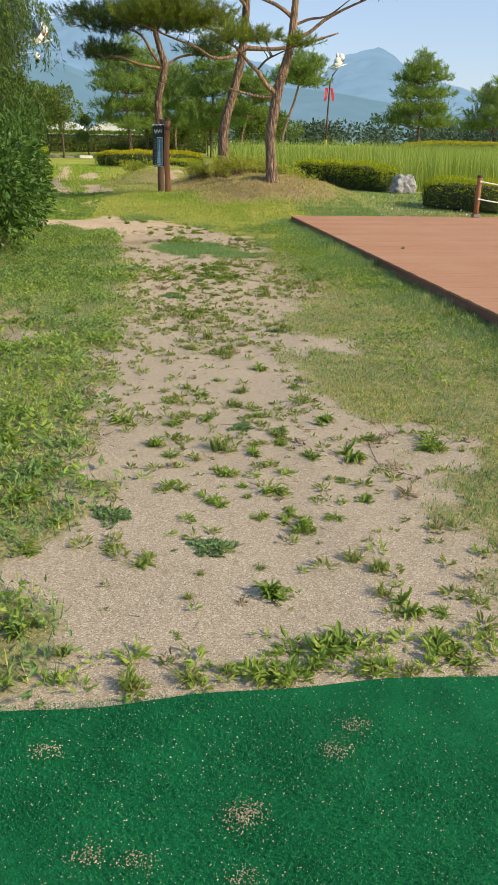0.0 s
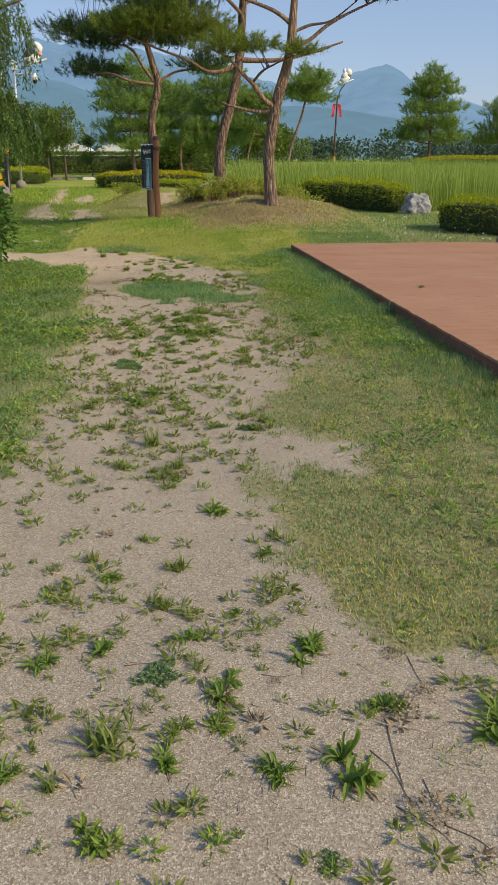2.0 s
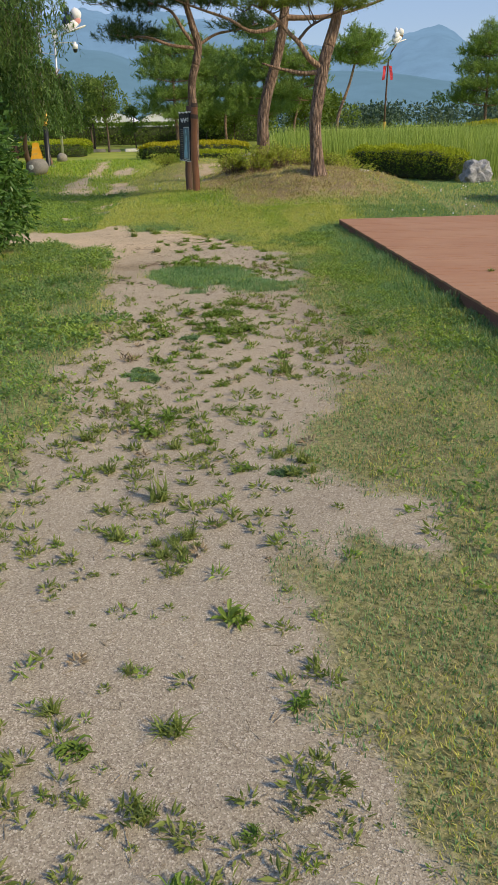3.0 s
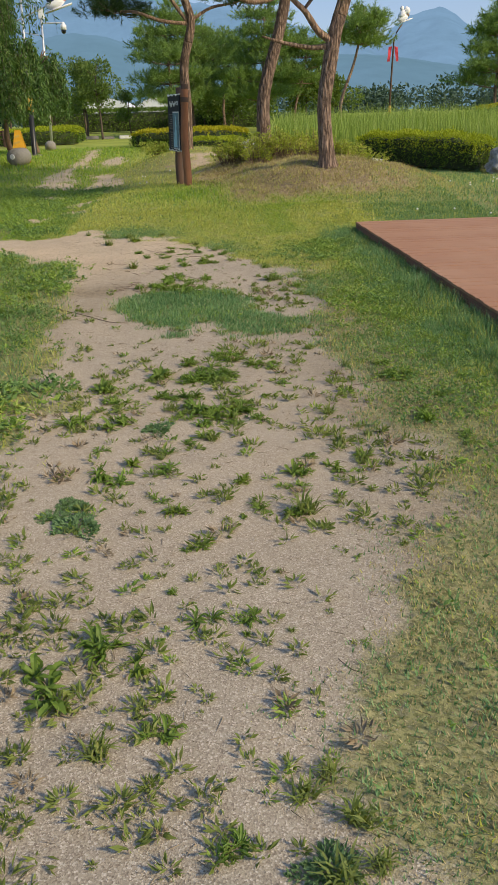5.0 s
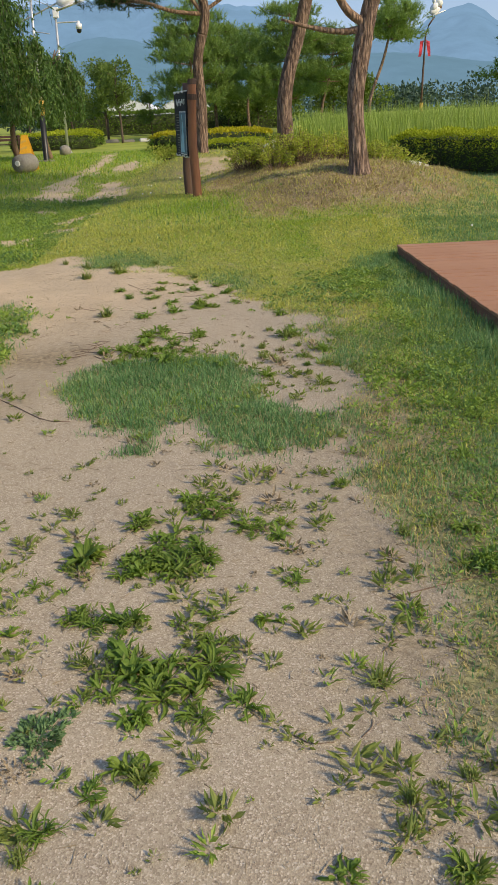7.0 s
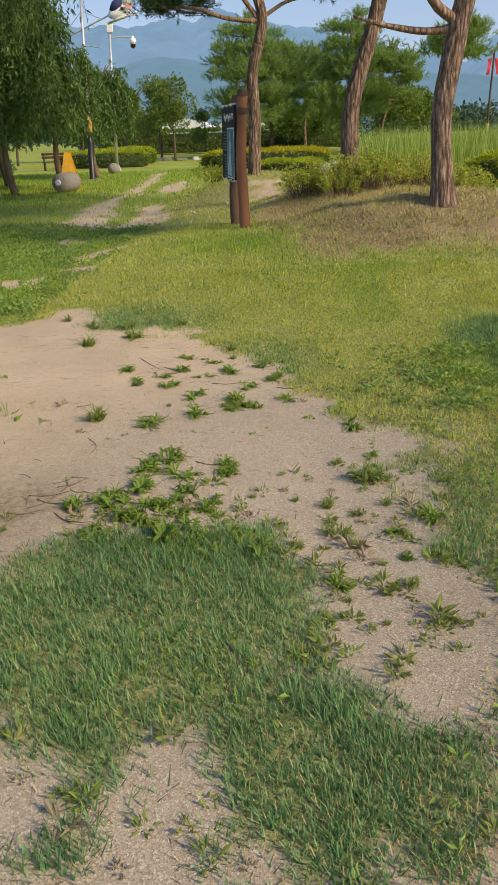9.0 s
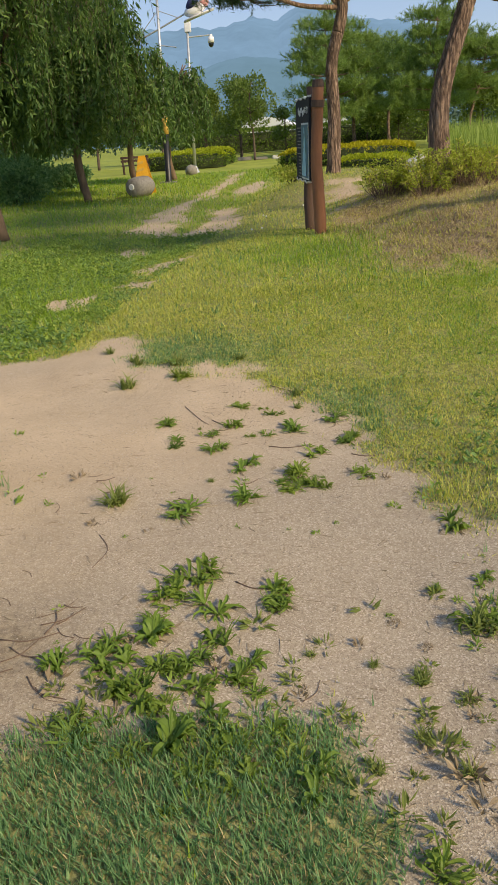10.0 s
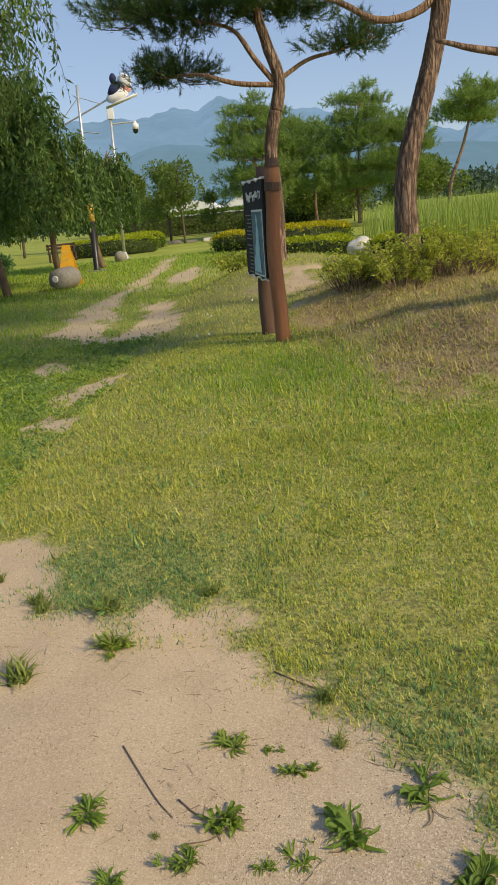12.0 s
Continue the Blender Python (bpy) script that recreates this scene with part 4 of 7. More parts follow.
def field_pine(label, at, h, lean, spread, first, seed, tiers=6, group="pines beyond the reeds", density=56):
    """A pine farther off: bent trunk, tiers of limbs, each with a needle pad."""
    rnd = np.random.default_rng(seed)
    top = np.array([lean, 0, h])
    trunk = [(0, 0, 0), (lean * 0.1 - 0.1, 0, h * 0.25), (lean * 0.55, 0, h * 0.55), (lean * 0.85, 0, h * 0.8), tuple(top)]
    limbs, pads = [], []
    for k in range(tiers):
        f = first + (1 - first) * k / (tiers - 1)
        c = spline(trunk, 40)[int(f * 39)]
        reach = spread * (1 - 0.68 * ((f - first) / (1 - first)) ** 1.8)
        for j in range(4 if k < tiers - 1 else 1):
            a = j * 1.57 + k * 0.9 + rnd.uniform(-0.4, 0.4)
            rr = reach * rnd.uniform(0.55, 1.0)
            e = c + np.array([math.cos(a) * rr, math.sin(a) * rr, rr * rnd.uniform(0.05, 0.3)])
            limbs.append(([c, c * 0.5 + e * 0.5 + np.array([0, 0, -0.05 * rr]), e], 0.02 + 0.012 * rr))
            pads.append((*(e * 0.8 + c * 0.2), 0.42 * reach + 0.3, 0.42 * reach + 0.3, 0.20 * reach + 0.22))
    return pine(label, at, trunk, [h * 0.018, h * 0.014, h * 0.010, 0.02], limbs, pads, seed, PINE_FIELD, density=density, per=22, length=0.29, width=0.032, twig_every=24, split=h * 0.4, group=group)


field_pine("spreading pine with tiered dark pads by the reed bed", (22.3, 61.7, 0.95), 6.5, -0.2, 2.9, 0.26, 201, 6)
field_pine("broad pine with tiered pads above the reed bank", (28.6, 62.5, 0.95), 5.0, 0.3, 2.7, 0.34, 202, 5)
field_pine("slender leaning pine beside the reeds", (11.2, 60.0, 0.3), 7.0, 1.4, 2.0, 0.68, 203, 4)
field_pine("full-crowned pine behind the golden hedge", (0.2, 66.0, 0.2), 8.0, -0.4, 3.0, 0.28, 204, 7)
field_pine("twin pine with dense crown behind the golden hedge", (1.6, 69.0, 0.2), 7.4, 0.5, 2.6, 0.32, 205, 6)
field_pine("rounded pine beyond the golden hedge", (4.2, 74.0, 0.2), 7.0, 0.2, 2.6, 0.36, 206, 6)
field_pine("dense upright pine beyond the golden hedge", (6.6, 66.0, 0.2), 8.0, 0.2, 3.0, 0.28, 207, 7)
field_pine("bent pine beside the reed bed", (9.0, 66.0, 0.2), 6.2, 0.9, 2.0, 0.48, 208, 5)


def broadleaf(label, at, h, spread, seed, group="young trees on the lawn", leaf=0.17, density=62):
    rnd = np.random.default_rng(seed)
    t = thing("broadleaf_tree", label, "tree", at, group=group)
    trunk = spline([(0, 0, 0), (rnd.normal() * 0.1, 0, h * 0.3), (rnd.normal() * 0.2, 0, h * 0.6), (0, 0, h * 0.9)], 18)
    part("trunk", tube(trunk, [h * 0.016, h * 0.011, 0.02], 9, 0.05), TWIG, t, smooth=True)
    blobs = []
    for k in range(11):
        f = rnd.uniform(0.36, 0.98)
        c = trunk[int(f * 17)]
        a = rnd.uniform(0, 6.28)
        rr = spread * rnd.uniform(0.35, 1.0) * (1.25 - f)
        e = c + np.array([math.cos(a) * rr, math.sin(a) * rr, rr * 0.5])
        part("limb", tube(spline([c, c * 0.5 + e * 0.5 + (0, 0, 0.05), e], 6), [0.035, 0.012], 5), TWIG, t)
        blobs.append((*e, spread * rnd.uniform(0.28, 0.45), spread * rnd.uniform(0.28, 0.45), spread * rnd.uniform(0.22, 0.34)))
    part("crown", leaf_clouds(blobs, density, leaf, rnd), BROADLEAF, t, kind="stuff")
    return t


for k, (bx, by, bh, bs) in enumerate(((-4.9, 64, 5.3, 2.0), (-6.6, 70, 5.6, 2.2), (-8.4, 66, 5.0, 2.0), (-3.4, 72, 3.6, 1.3), (-9.8, 74, 6.0, 2.3), (-12.5, 70, 5.8, 2.3), (-7.6, 78, 6.0, 2.3))):
    broadleaf("young light-green deciduous tree on the lawn", (bx, by, 0), bh, bs, 300 + k)
for k, (bx, by, bh, bs) in enumerate(((10.2, 70, 4.4, 2.6), (13.2, 74, 4.0, 2.4), (7.6, 80, 4.2, 2.4), (2.8, 82, 3.4, 2.6), (5.4, 84, 3.4, 2.4))):
    broadleaf("bushy dark-green tree behind the reeds", (bx, by, 0), bh, bs, 330 + k, "bushes behind the reeds", 0.25, 40)


def willow(label, at, h, spread, drop, seed, strands=330, leaf=0.15, side=(0, 0)):
    """Trunk, rising limbs and curtains of hanging shoots with narrow leaves."""
    rnd = np.random.default_rng(seed)
    t = thing("willow_tree", label, "tree", at, group="willows along the path")
    trunk = spline([(0, 0, 0), (-0.15, 0.05, h * 0.2), (-0.05, 0, h * 0.42), (0.1, 0, h * 0.62)], 20)
    part("trunk", tube(trunk, [0.115, 0.085, 0.07], 12, 0.06), WILLOW_BARK, t, "brown furrowed bark", smooth=True)
    ends = []
    for k in range(9):
        c = trunk[rnd.integers(9, 20)]
        a = k * 0.7 + rnd.uniform(-0.25, 0.25)
        rr = spread * rnd.uniform(0.35, 0.85)
        e = np.array([side[0] * 0.5 + math.cos(a) * rr, side[1] * 0.5 + math.sin(a) * rr, h * rnd.uniform(0.8, 1.0) - 0.06 * rr * rr])
        s = spline([c, c * 0.55 + e * 0.45 + (0, 0, 0.4), e], 10)
        part("limb", tube(s, [0.07, 0.05, 0.02], 7, 0.05), WILLOW_BARK, t, smooth=True)
        ends += list(s[3:])
    ends = np.array(ends)
    stems, P, N = [], [], []
    knots = ends[rnd.integers(len(ends), size=max(12, strands // 8))] + rnd.normal(size=(max(12, strands // 8), 3)) * (0.22 * spread, 0.22 * spread, 0.2)
    lows = rnd.random(len(knots))
    for k in range(strands):
        kn = rnd.integers(len(knots))
        o = knots[kn] + rnd.normal(size=3) * (0.13, 0.13, 0.1)
        low = drop + np.clip(lows[kn] + 0.15 * rnd.normal(), 0, 1) ** 1.4 * (o[2] - drop) * 0.8
        L = max(0.5, o[2] - low)
        out = unit(np.array([o[0], o[1], 0.0])) * rnd.uniform(0.1, 0.5)
        u = np.linspace(0, 1, 7)[:, None]
        sway = rnd.normal(size=3) * (0.12, 0.12, 0)
        line = o + out * (1 - (1 - u) ** 2) + sway * u + np.array([0, 0, 1]) * (0.18 * np.sin(u * 2.2) - L * u ** 1.25)
        if k % 2 == 0:
            stems.append(tube(line, [0.006, 0.003], 3))
        n = int(L * 27) + 6
        f = rnd.random(n)
        q = np.stack([np.interp(f, u[:, 0], line[:, c]) for c in range(3)], 1) + rnd.normal(size=(n, 3)) * 0.035
        P.append(q)
        N.append(rnd.normal(size=(n, 3)) * 0.55 + np.array([0, 0, -0.8]))
    P, N = np.concatenate(P), np.concatenate(N)
    s = leaf * rnd.uniform(0.7, 1.3, len(P))
    part("shoot_curtain", join(stems), TWIG, t, kind="stuff")
    part("leaves", leaves(P, N, s, s * 0.25, flat=True), WILLOW, t, kind="stuff")
    return t


willow("weeping willow with low-hanging foliage beside the path", (-6.05, 32.7, 0), 5.3, 2.6, 1.25, 401, 1000, 0.19, (-1.2, 0))
willow("weeping willow with dense hanging foliage", (-8.0, 38.2, 0), 5.4, 2.6, 1.4, 402, 400, 0.18)
willow("younger willow with a rounded drooping crown", (-5.75, 42.9, 0), 4.3, 1.7, 1.2, 403, 460, 0.19)
willow("slim young willow beside the stone seat", (-5.3, 35.4, 0), 4.3, 1.5, 1.3, 407, 460, 0.18, (-0.6, 0))
willow("weeping willow behind the lamp post", (-11.8, 42.0, 0), 5.8, 3.2, 1.2, 404, 300, 0.21)
willow("tall willow trailing over the verge", (-9.8, 30.5, 0), 6.0, 3.0, 1.2, 405, 300, 0.19)
willow("willow whose long shoots overhang the path", (-4.8, 24.0, 0), 6.0, 2.1, 3.0, 406, 800, 0.12, (2.4, 0))


# ---- hedges, shrubs, reeds ----
def hedge(label, path, width, h, tip, seed, leaf=0.055, per_m2=760, category="hedge", group="clipped hedges", top_share=0.45):
    """A clipped hedge along path: woody core, dark leaves on the sides, fresh shoots on top."""
    rnd = np.random.default_rng(seed)
    p = np.asarray(path, float)
    at = (p[0, 0], p[0, 1], ground_at(p[0, 0], p[0, 1]))
    t = thing("hedge", label, category, at, group=group)
    c = spline(np.column_stack([p - p[0], np.zeros(len(p))]), 24)
    dz = np.array([ground_at(x + at[0], y + at[1]) for x, y, _ in c]) - at[2]
    d = unit(np.gradient(c, axis=0))
    sd = np.stack([-d[:, 1], d[:, 0], np.zeros(24)], 1)
    ends = np.maximum(0.45, 1 - np.abs(np.linspace(-1, 1, 24)) ** 7) ** 0.6
    prof = [(-0.40, 0.06), (-0.46, 0.5), (-0.40, 0.86), (-0.2, 0.93), (0.2, 0.93), (0.40, 0.86), (0.46, 0.5), (0.40, 0.06)]
    v = np.concatenate([[c[i] + sd[i] * a * width * 0.9 * ends[i] + (0, 0, b * h * 0.95 * (0.6 + 0.4 * ends[i]) + dz[i]) for a, b in prof] for i in range(24)])
    m = len(prof)
    i, j = np.meshgrid(np.arange(23), np.arange(m - 1), indexing="ij")
    q = np.stack([i * m + j, i * m + j + 1, (i + 1) * m + j + 1, (i + 1) * m + j], -1).reshape(-1, 4)
    caps = [(0, 1, 6, 7), (1, 2, 5, 6), (2, 3, 4, 5)]
    q = np.concatenate([q, caps, [[(23 * m) + k for k in reversed(cc)] for cc in caps]])
    part("woody_core", shape(v, q), HEDGE_CORE, t)
    run = float(np.linalg.norm(np.diff(c, axis=0), axis=1).sum())

    def at_u(u):
        f = u * 23
        k = np.minimum(f.astype(int), 22)
        f = (f - k)[:, None]
        return c[k] * (1 - f) + c[k + 1] * f, sd[k], dz[k] * (1 - f[:, 0]) + dz[k + 1] * f[:, 0]
    # sides and ends
    n = int(per_m2 * (2 * run + 2 * width) * h)
    u, up = rnd.random(n), rnd.random(n) ** 0.8
    o, s, g = at_u(u)
    sg = np.where(rnd.random(n) < 0.5, 1, -1)
    endp = rnd.random(n) < width / (run + width)
    off = np.where(endp, rnd.uniform(-1, 1, n), sg) * width / 2 * (1 - 0.18 * np.maximum(0, up - 0.75) / 0.25) + rnd.normal(size=n) * 0.03
    lump = 0.06 * np.sin(u * run * 5.1 + seed) + 0.04 * np.sin(u * run * 12.7)
    o = np.where(endp[:, None], np.where(sg[:, None] > 0, c[-1] + d[-1] * 0.03, c[0] - d[0] * 0.03), o)
    eu = np.interp(np.where(endp, np.where(sg > 0, 1, 0), u), np.linspace(0, 1, 24), ends)
    P = o + s * (off * (1 + lump) * eu)[:, None]
    P[:, 2] += 0.08 + up * (h * (0.6 + 0.4 * eu) - 0.08) + g
    N = s * np.sign(off)[:, None] + rnd.normal(size=(n, 3)) * 0.7 + (0, 0, 0.3)
    L = leaf * rnd.uniform(0.6, 1.3, n)
    fresh = up > 1 - top_share * rnd.random(n)
    part("side_leaves", leaves(P[~fresh], N[~fresh], L[~fresh], L[~fresh] * 0.5), HEDGE_DARK, t, kind="stuff")
    nt = int(per_m2 * 1.5 * run * width)
    u, a = rnd.random(nt), rnd.uniform(-0.5, 0.5, nt)
    o, s, g = at_u(u)
    eu = np.interp(u, np.linspace(0, 1, 24), ends)
    P2 = o + s * (a * width * eu)[:, None]
    P2[:, 2] += h * (0.6 + 0.4 * eu) * (1 - 0.10 * (2 * np.abs(a)) ** 3) + g + 0.035 * np.sin(u * run * 4 + a * 6) + rnd.normal(size=nt) * 0.025
    N2 = rnd.normal(size=(nt, 3)) * 0.6 + (0, 0, 0.9)
    L2 = leaf * rnd.uniform(0.6, 1.4, nt)
    PP, NN, LL = np.concatenate([P[fresh], P2]), np.concatenate([N[fresh], N2]), np.concatenate([L[fresh], L2])
    part("fresh_growth", leaves(PP, NN, LL, LL * 0.5), tip, t, "bright new growth", kind="stuff")
    for k in range(int(run * 5)):
        u0 = rnd.random(1)
        o, s, g = at_u(u0)
        b = o[0] + s[0] * rnd.uniform(-0.42, 0.42) * width + (0, 0, g[0])
        if k < 40:
            part("stem", tube([b + (0, 0, -0.03), b + (rnd.normal() * 0.02, 0, 0.12), b + (rnd.normal() * 0.05, 0, 0.28)], [0.012, 0.008], 5), TWIG, t)
    return t


hedge("clipped evergreen hedge with yellow-green top before the reeds", [(5.7, 26.8), (6.5, 24.6), (7.3, 22.4)], 1.0, 0.74, HEDGE_TIP, 501, top_share=0.75)
hedge("rounded clipped shrub hedge beside the deck", [(6.8, 17.9), (7.5, 17.3), (8.3, 16.9)], 1.05, 0.62, HEDGE_TIP, 502, top_share=0.75)
hedge("broad golden hedge with yellow new growth", [(-1.4, 47.6), (1.2, 46.2), (3.8, 46.6)], 3.0, 0.75, GOLD_TIP, 503, 0.11, 190)
hedge("low clipped golden hedge beside a pale rock", [(1.0, 35.6), (2.0, 35.2), (3.0, 35.0)], 1.3, 0.5, HEDGE_TIP, 504, 0.08, 420)
hedge("small low golden hedge on the mound's far side", [(3.5, 33.6), (4.4, 33.2), (5.2, 32.8)], 1.1, 0.45, HEDGE_TIP, 505, 0.08, 420)
hedge("dark clipped hedge by the lamp post", [(-10.2, 55.5), (-7.6, 55.0), (-5.6, 55.5)], 2.2, 0.85, HEDGE_TIP, 506, 0.11, 220)
hedge("low clipped hedge behind the willows", [(-9.2, 60.5), (-7.2, 60.3), (-5.8, 60.4)], 1.4, 0.9, HEDGE_TIP, 507, 0.12, 220)
hedge("long clipped hedge on the bank behind the reeds", [(20, 58.5), (27, 57.5), (36, 56)], 3.0, 0.55, GOLD_TIP, 508, 0.16, 110)
hedge("tall dark boundary hedge at the end of the lawn", [(-14, 84), (-4, 86), (8, 88)], 2.5, 2.0, HEDGE_DARK, 509, 0.22, 60)


def bush(name, label, at, rx, ry, h, n, leaf, material, seed, group="", stems=12, bare=0.1):
    rnd = np.random.default_rng(seed)
    t = thing(name, label, "shrub", at, group=group)
    P, N = [], []
    lobes = [(rnd.uniform(-0.55, 0.55), rnd.uniform(-0.55, 0.55), rnd.uniform(0.35, 0.75), rnd.uniform(0.35, 0.6)) for _ in range(14)]
    for lx, ly, lz, lr in lobes:
        m = n // 14
        d = unit(rnd.normal(size=(m, 3)))
        r = 1 - 0.6 * rnd.random((m, 1)) ** 1.5
        q = np.array([lx, ly, lz]) + d * r * lr * np.array([1, 1, 0.75])
        P.append(q * np.array([rx, ry, h]))
        N.append(d + rnd.normal(size=(m, 3)) * 0.6)
    P, N = np.concatenate(P), np.concatenate(N)
    keep = P[:, 2] > bare * h * rnd.random(len(P)) + 0.02
    P, N = P[keep], N[keep]
    L = leaf * rnd.uniform(0.6, 1.3, len(P))
    part("leaves", leaves(P, N, L, L * 0.55), material, t, kind="stuff")
    st = []
    for k in range(stems):
        e = P[rnd.integers(len(P))] * 0.85
        b = np.array([e[0] * 0.25, e[1] * 0.25, -0.03])
        st.append(tube(spline([b, b * 0.5 + e * 0.5 + (0, 0, 0.05), e], 6), [0.012, 0.004], 5))
    part("stem_bundle", join(st), TWIG, t, kind="stuff")
    return t


bush("shrub", "dense dark-green leafy shrub at the path's verge", (-1.95, 11.3, 0), 0.85, 1.3, 1.6, 9000, 0.09, SHRUB, 601, stems=30)
bush("shrub", "tall dark-green shrub tangled with weeds", (-1.95, 13.6, 0), 0.72, 0.85, 1.8, 8000, 0.09, SHRUB, 602, stems=24)
bush("shrub", "spreading leafy shrub beside the path", (-3.3, 9.0, 0), 1.0, 1.5, 1.3, 6000, 0.085, SHRUB, 603, stems=24)
def azalea(at, r, h, seed):
    """Upright leafy shoots from one foot, with gaps between them."""
    rnd = np.random.default_rng(seed)
    t = thing("azalea_shrub", "loose azalea shrub with narrow yellow-green leaves on the mound", "shrub", at, group="azaleas on the mound")
    P, D, L, st = [], [], [], []
    for k in range(30):
        a, q = rnd.uniform(0, 6.28), r * math.sqrt(rnd.random())
        top = np.array([q * math.cos(a), q * math.sin(a), h * rnd.uniform(0.55, 1.1) * (1 - 0.35 * (q / r) ** 2)])
        foot = np.array([top[0] * 0.45, top[1] * 0.45, -0.03])
        line = spline([foot, foot * 0.45 + top * 0.55 + rnd.normal(size=3) * 0.03, top], 7)
        st.append(tube(line, [0.006, 0.003], 4))
        line = np.asarray(line)
        for j in range(3, 7):
            m = 7 if j < 6 else 10
            b = rnd.uniform(0, 6.28, m)
            P.append(np.repeat(line[min(j, len(line) - 1)][None], m, 0) + rnd.normal(size=(m, 3)) * 0.012)
            D.append(np.stack([np.cos(b), np.sin(b), rnd.uniform(-0.1, 0.9, m)], 1))
            L.append(rnd.uniform(0.035, 0.07, m))
    P, D, L = np.concatenate(P), np.concatenate(D), np.concatenate(L)
    part("leaves", leaves(P, D, L, L * 0.32), AZALEA, t, kind="stuff")
    part("branchwork", join(st), DRY_TWIG, t, "thin reddish branching wood", kind="stuff")


az = random.Random(62)
for k in range(19):
    ax, ay = 1.75 + 0.17 * k + az.gauss(0, 0.06), 21.5 + 0.05 * k + az.uniform(-0.15, 1.0)
    azalea((ax, ay, ground_at(ax, ay)), az.uniform(0.36, 0.55), az.uniform(0.36, 0.56) - 0.004 * k, 620 + k)
for k, (bx, by, br, bh) in enumerate(((-8.4, 33.5, 1.2, 1.0), (-9.8, 36.5, 1.4, 1.2), (-11.2, 39.5, 1.5, 1.4), (-13.0, 44.0, 1.8, 1.6), (-9.6, 41.0, 1.1, 0.9))):
    bush("shrub", "bushy blue-green undergrowth beneath the willows", (bx, by, 0), br, br, bh, 3000, 0.14, COOL, 650 + k, "undergrowth below the willows", 14)
for k, (bx, by, bh, bs) in enumerate(((-14.5, 50, 6.0, 2.6), (-17, 57, 6.5, 2.8), (-21, 62, 7.0, 3.0), (-15.5, 64, 6.0, 2.5))):
    broadleaf("leafy deciduous tree behind the willows", (bx, by, 0), bh, bs, 350 + k, "trees behind the willows", 0.24, 36)
bush("shrub", "low brownish shrub on the sandy slope", (0.1, 28.0, ground_at(0.1, 28.0)), 0.6, 0.5, 0.35, 1200, 0.06, AZALEA, 640)


def build_reeds():
    out = []
    for n, y0, y1, hw in ((21000, 27.5, 36, 0.014), (15000, 36, 50, 0.024)):
        x, y = rng.uniform(3.4, 40, n), y0 + (y1 - y0) * rng.random(n)
        ok = (x > 4.1 + (y - 30) * 0.03 + 0.6 * vnoise(x, y, 2, 51)) & (x < 0.62 * y + 6)
        ok &= (x - 5.7) * 0.83 + (y - 26.8) * 0.30 > 0.9
        x, y = x[ok], y[ok]
        tall = 1.12 + 0.35 * vnoise(x, y, 2.5, 52) + rng.normal(size=len(x)) * 0.12 - 0.25 * sm((31 - y) / 3)
        out.append(blades(np.stack([x, y, height(x, y)], 1), tall, hw * rng.uniform(0.7, 1.3, len(x)), 0.28, 0.5))
    n = 5000
    u = rng.random(n)
    x, y = 7.2 + u * 9 + rng.normal(size=n) * 0.2, 22.6 - u * 2 + rng.random(n) * 6
    out.append(blades(np.stack([x + 0.9, y, height(x, y)], 1), 1.1 + 0.3 * rng.random(n), 0.014, 0.28, 0.5))
    solid("reed_bed", join(out), REED, "dense bed of tall green reeds", "reeds", kind="stuff")


build_reeds()


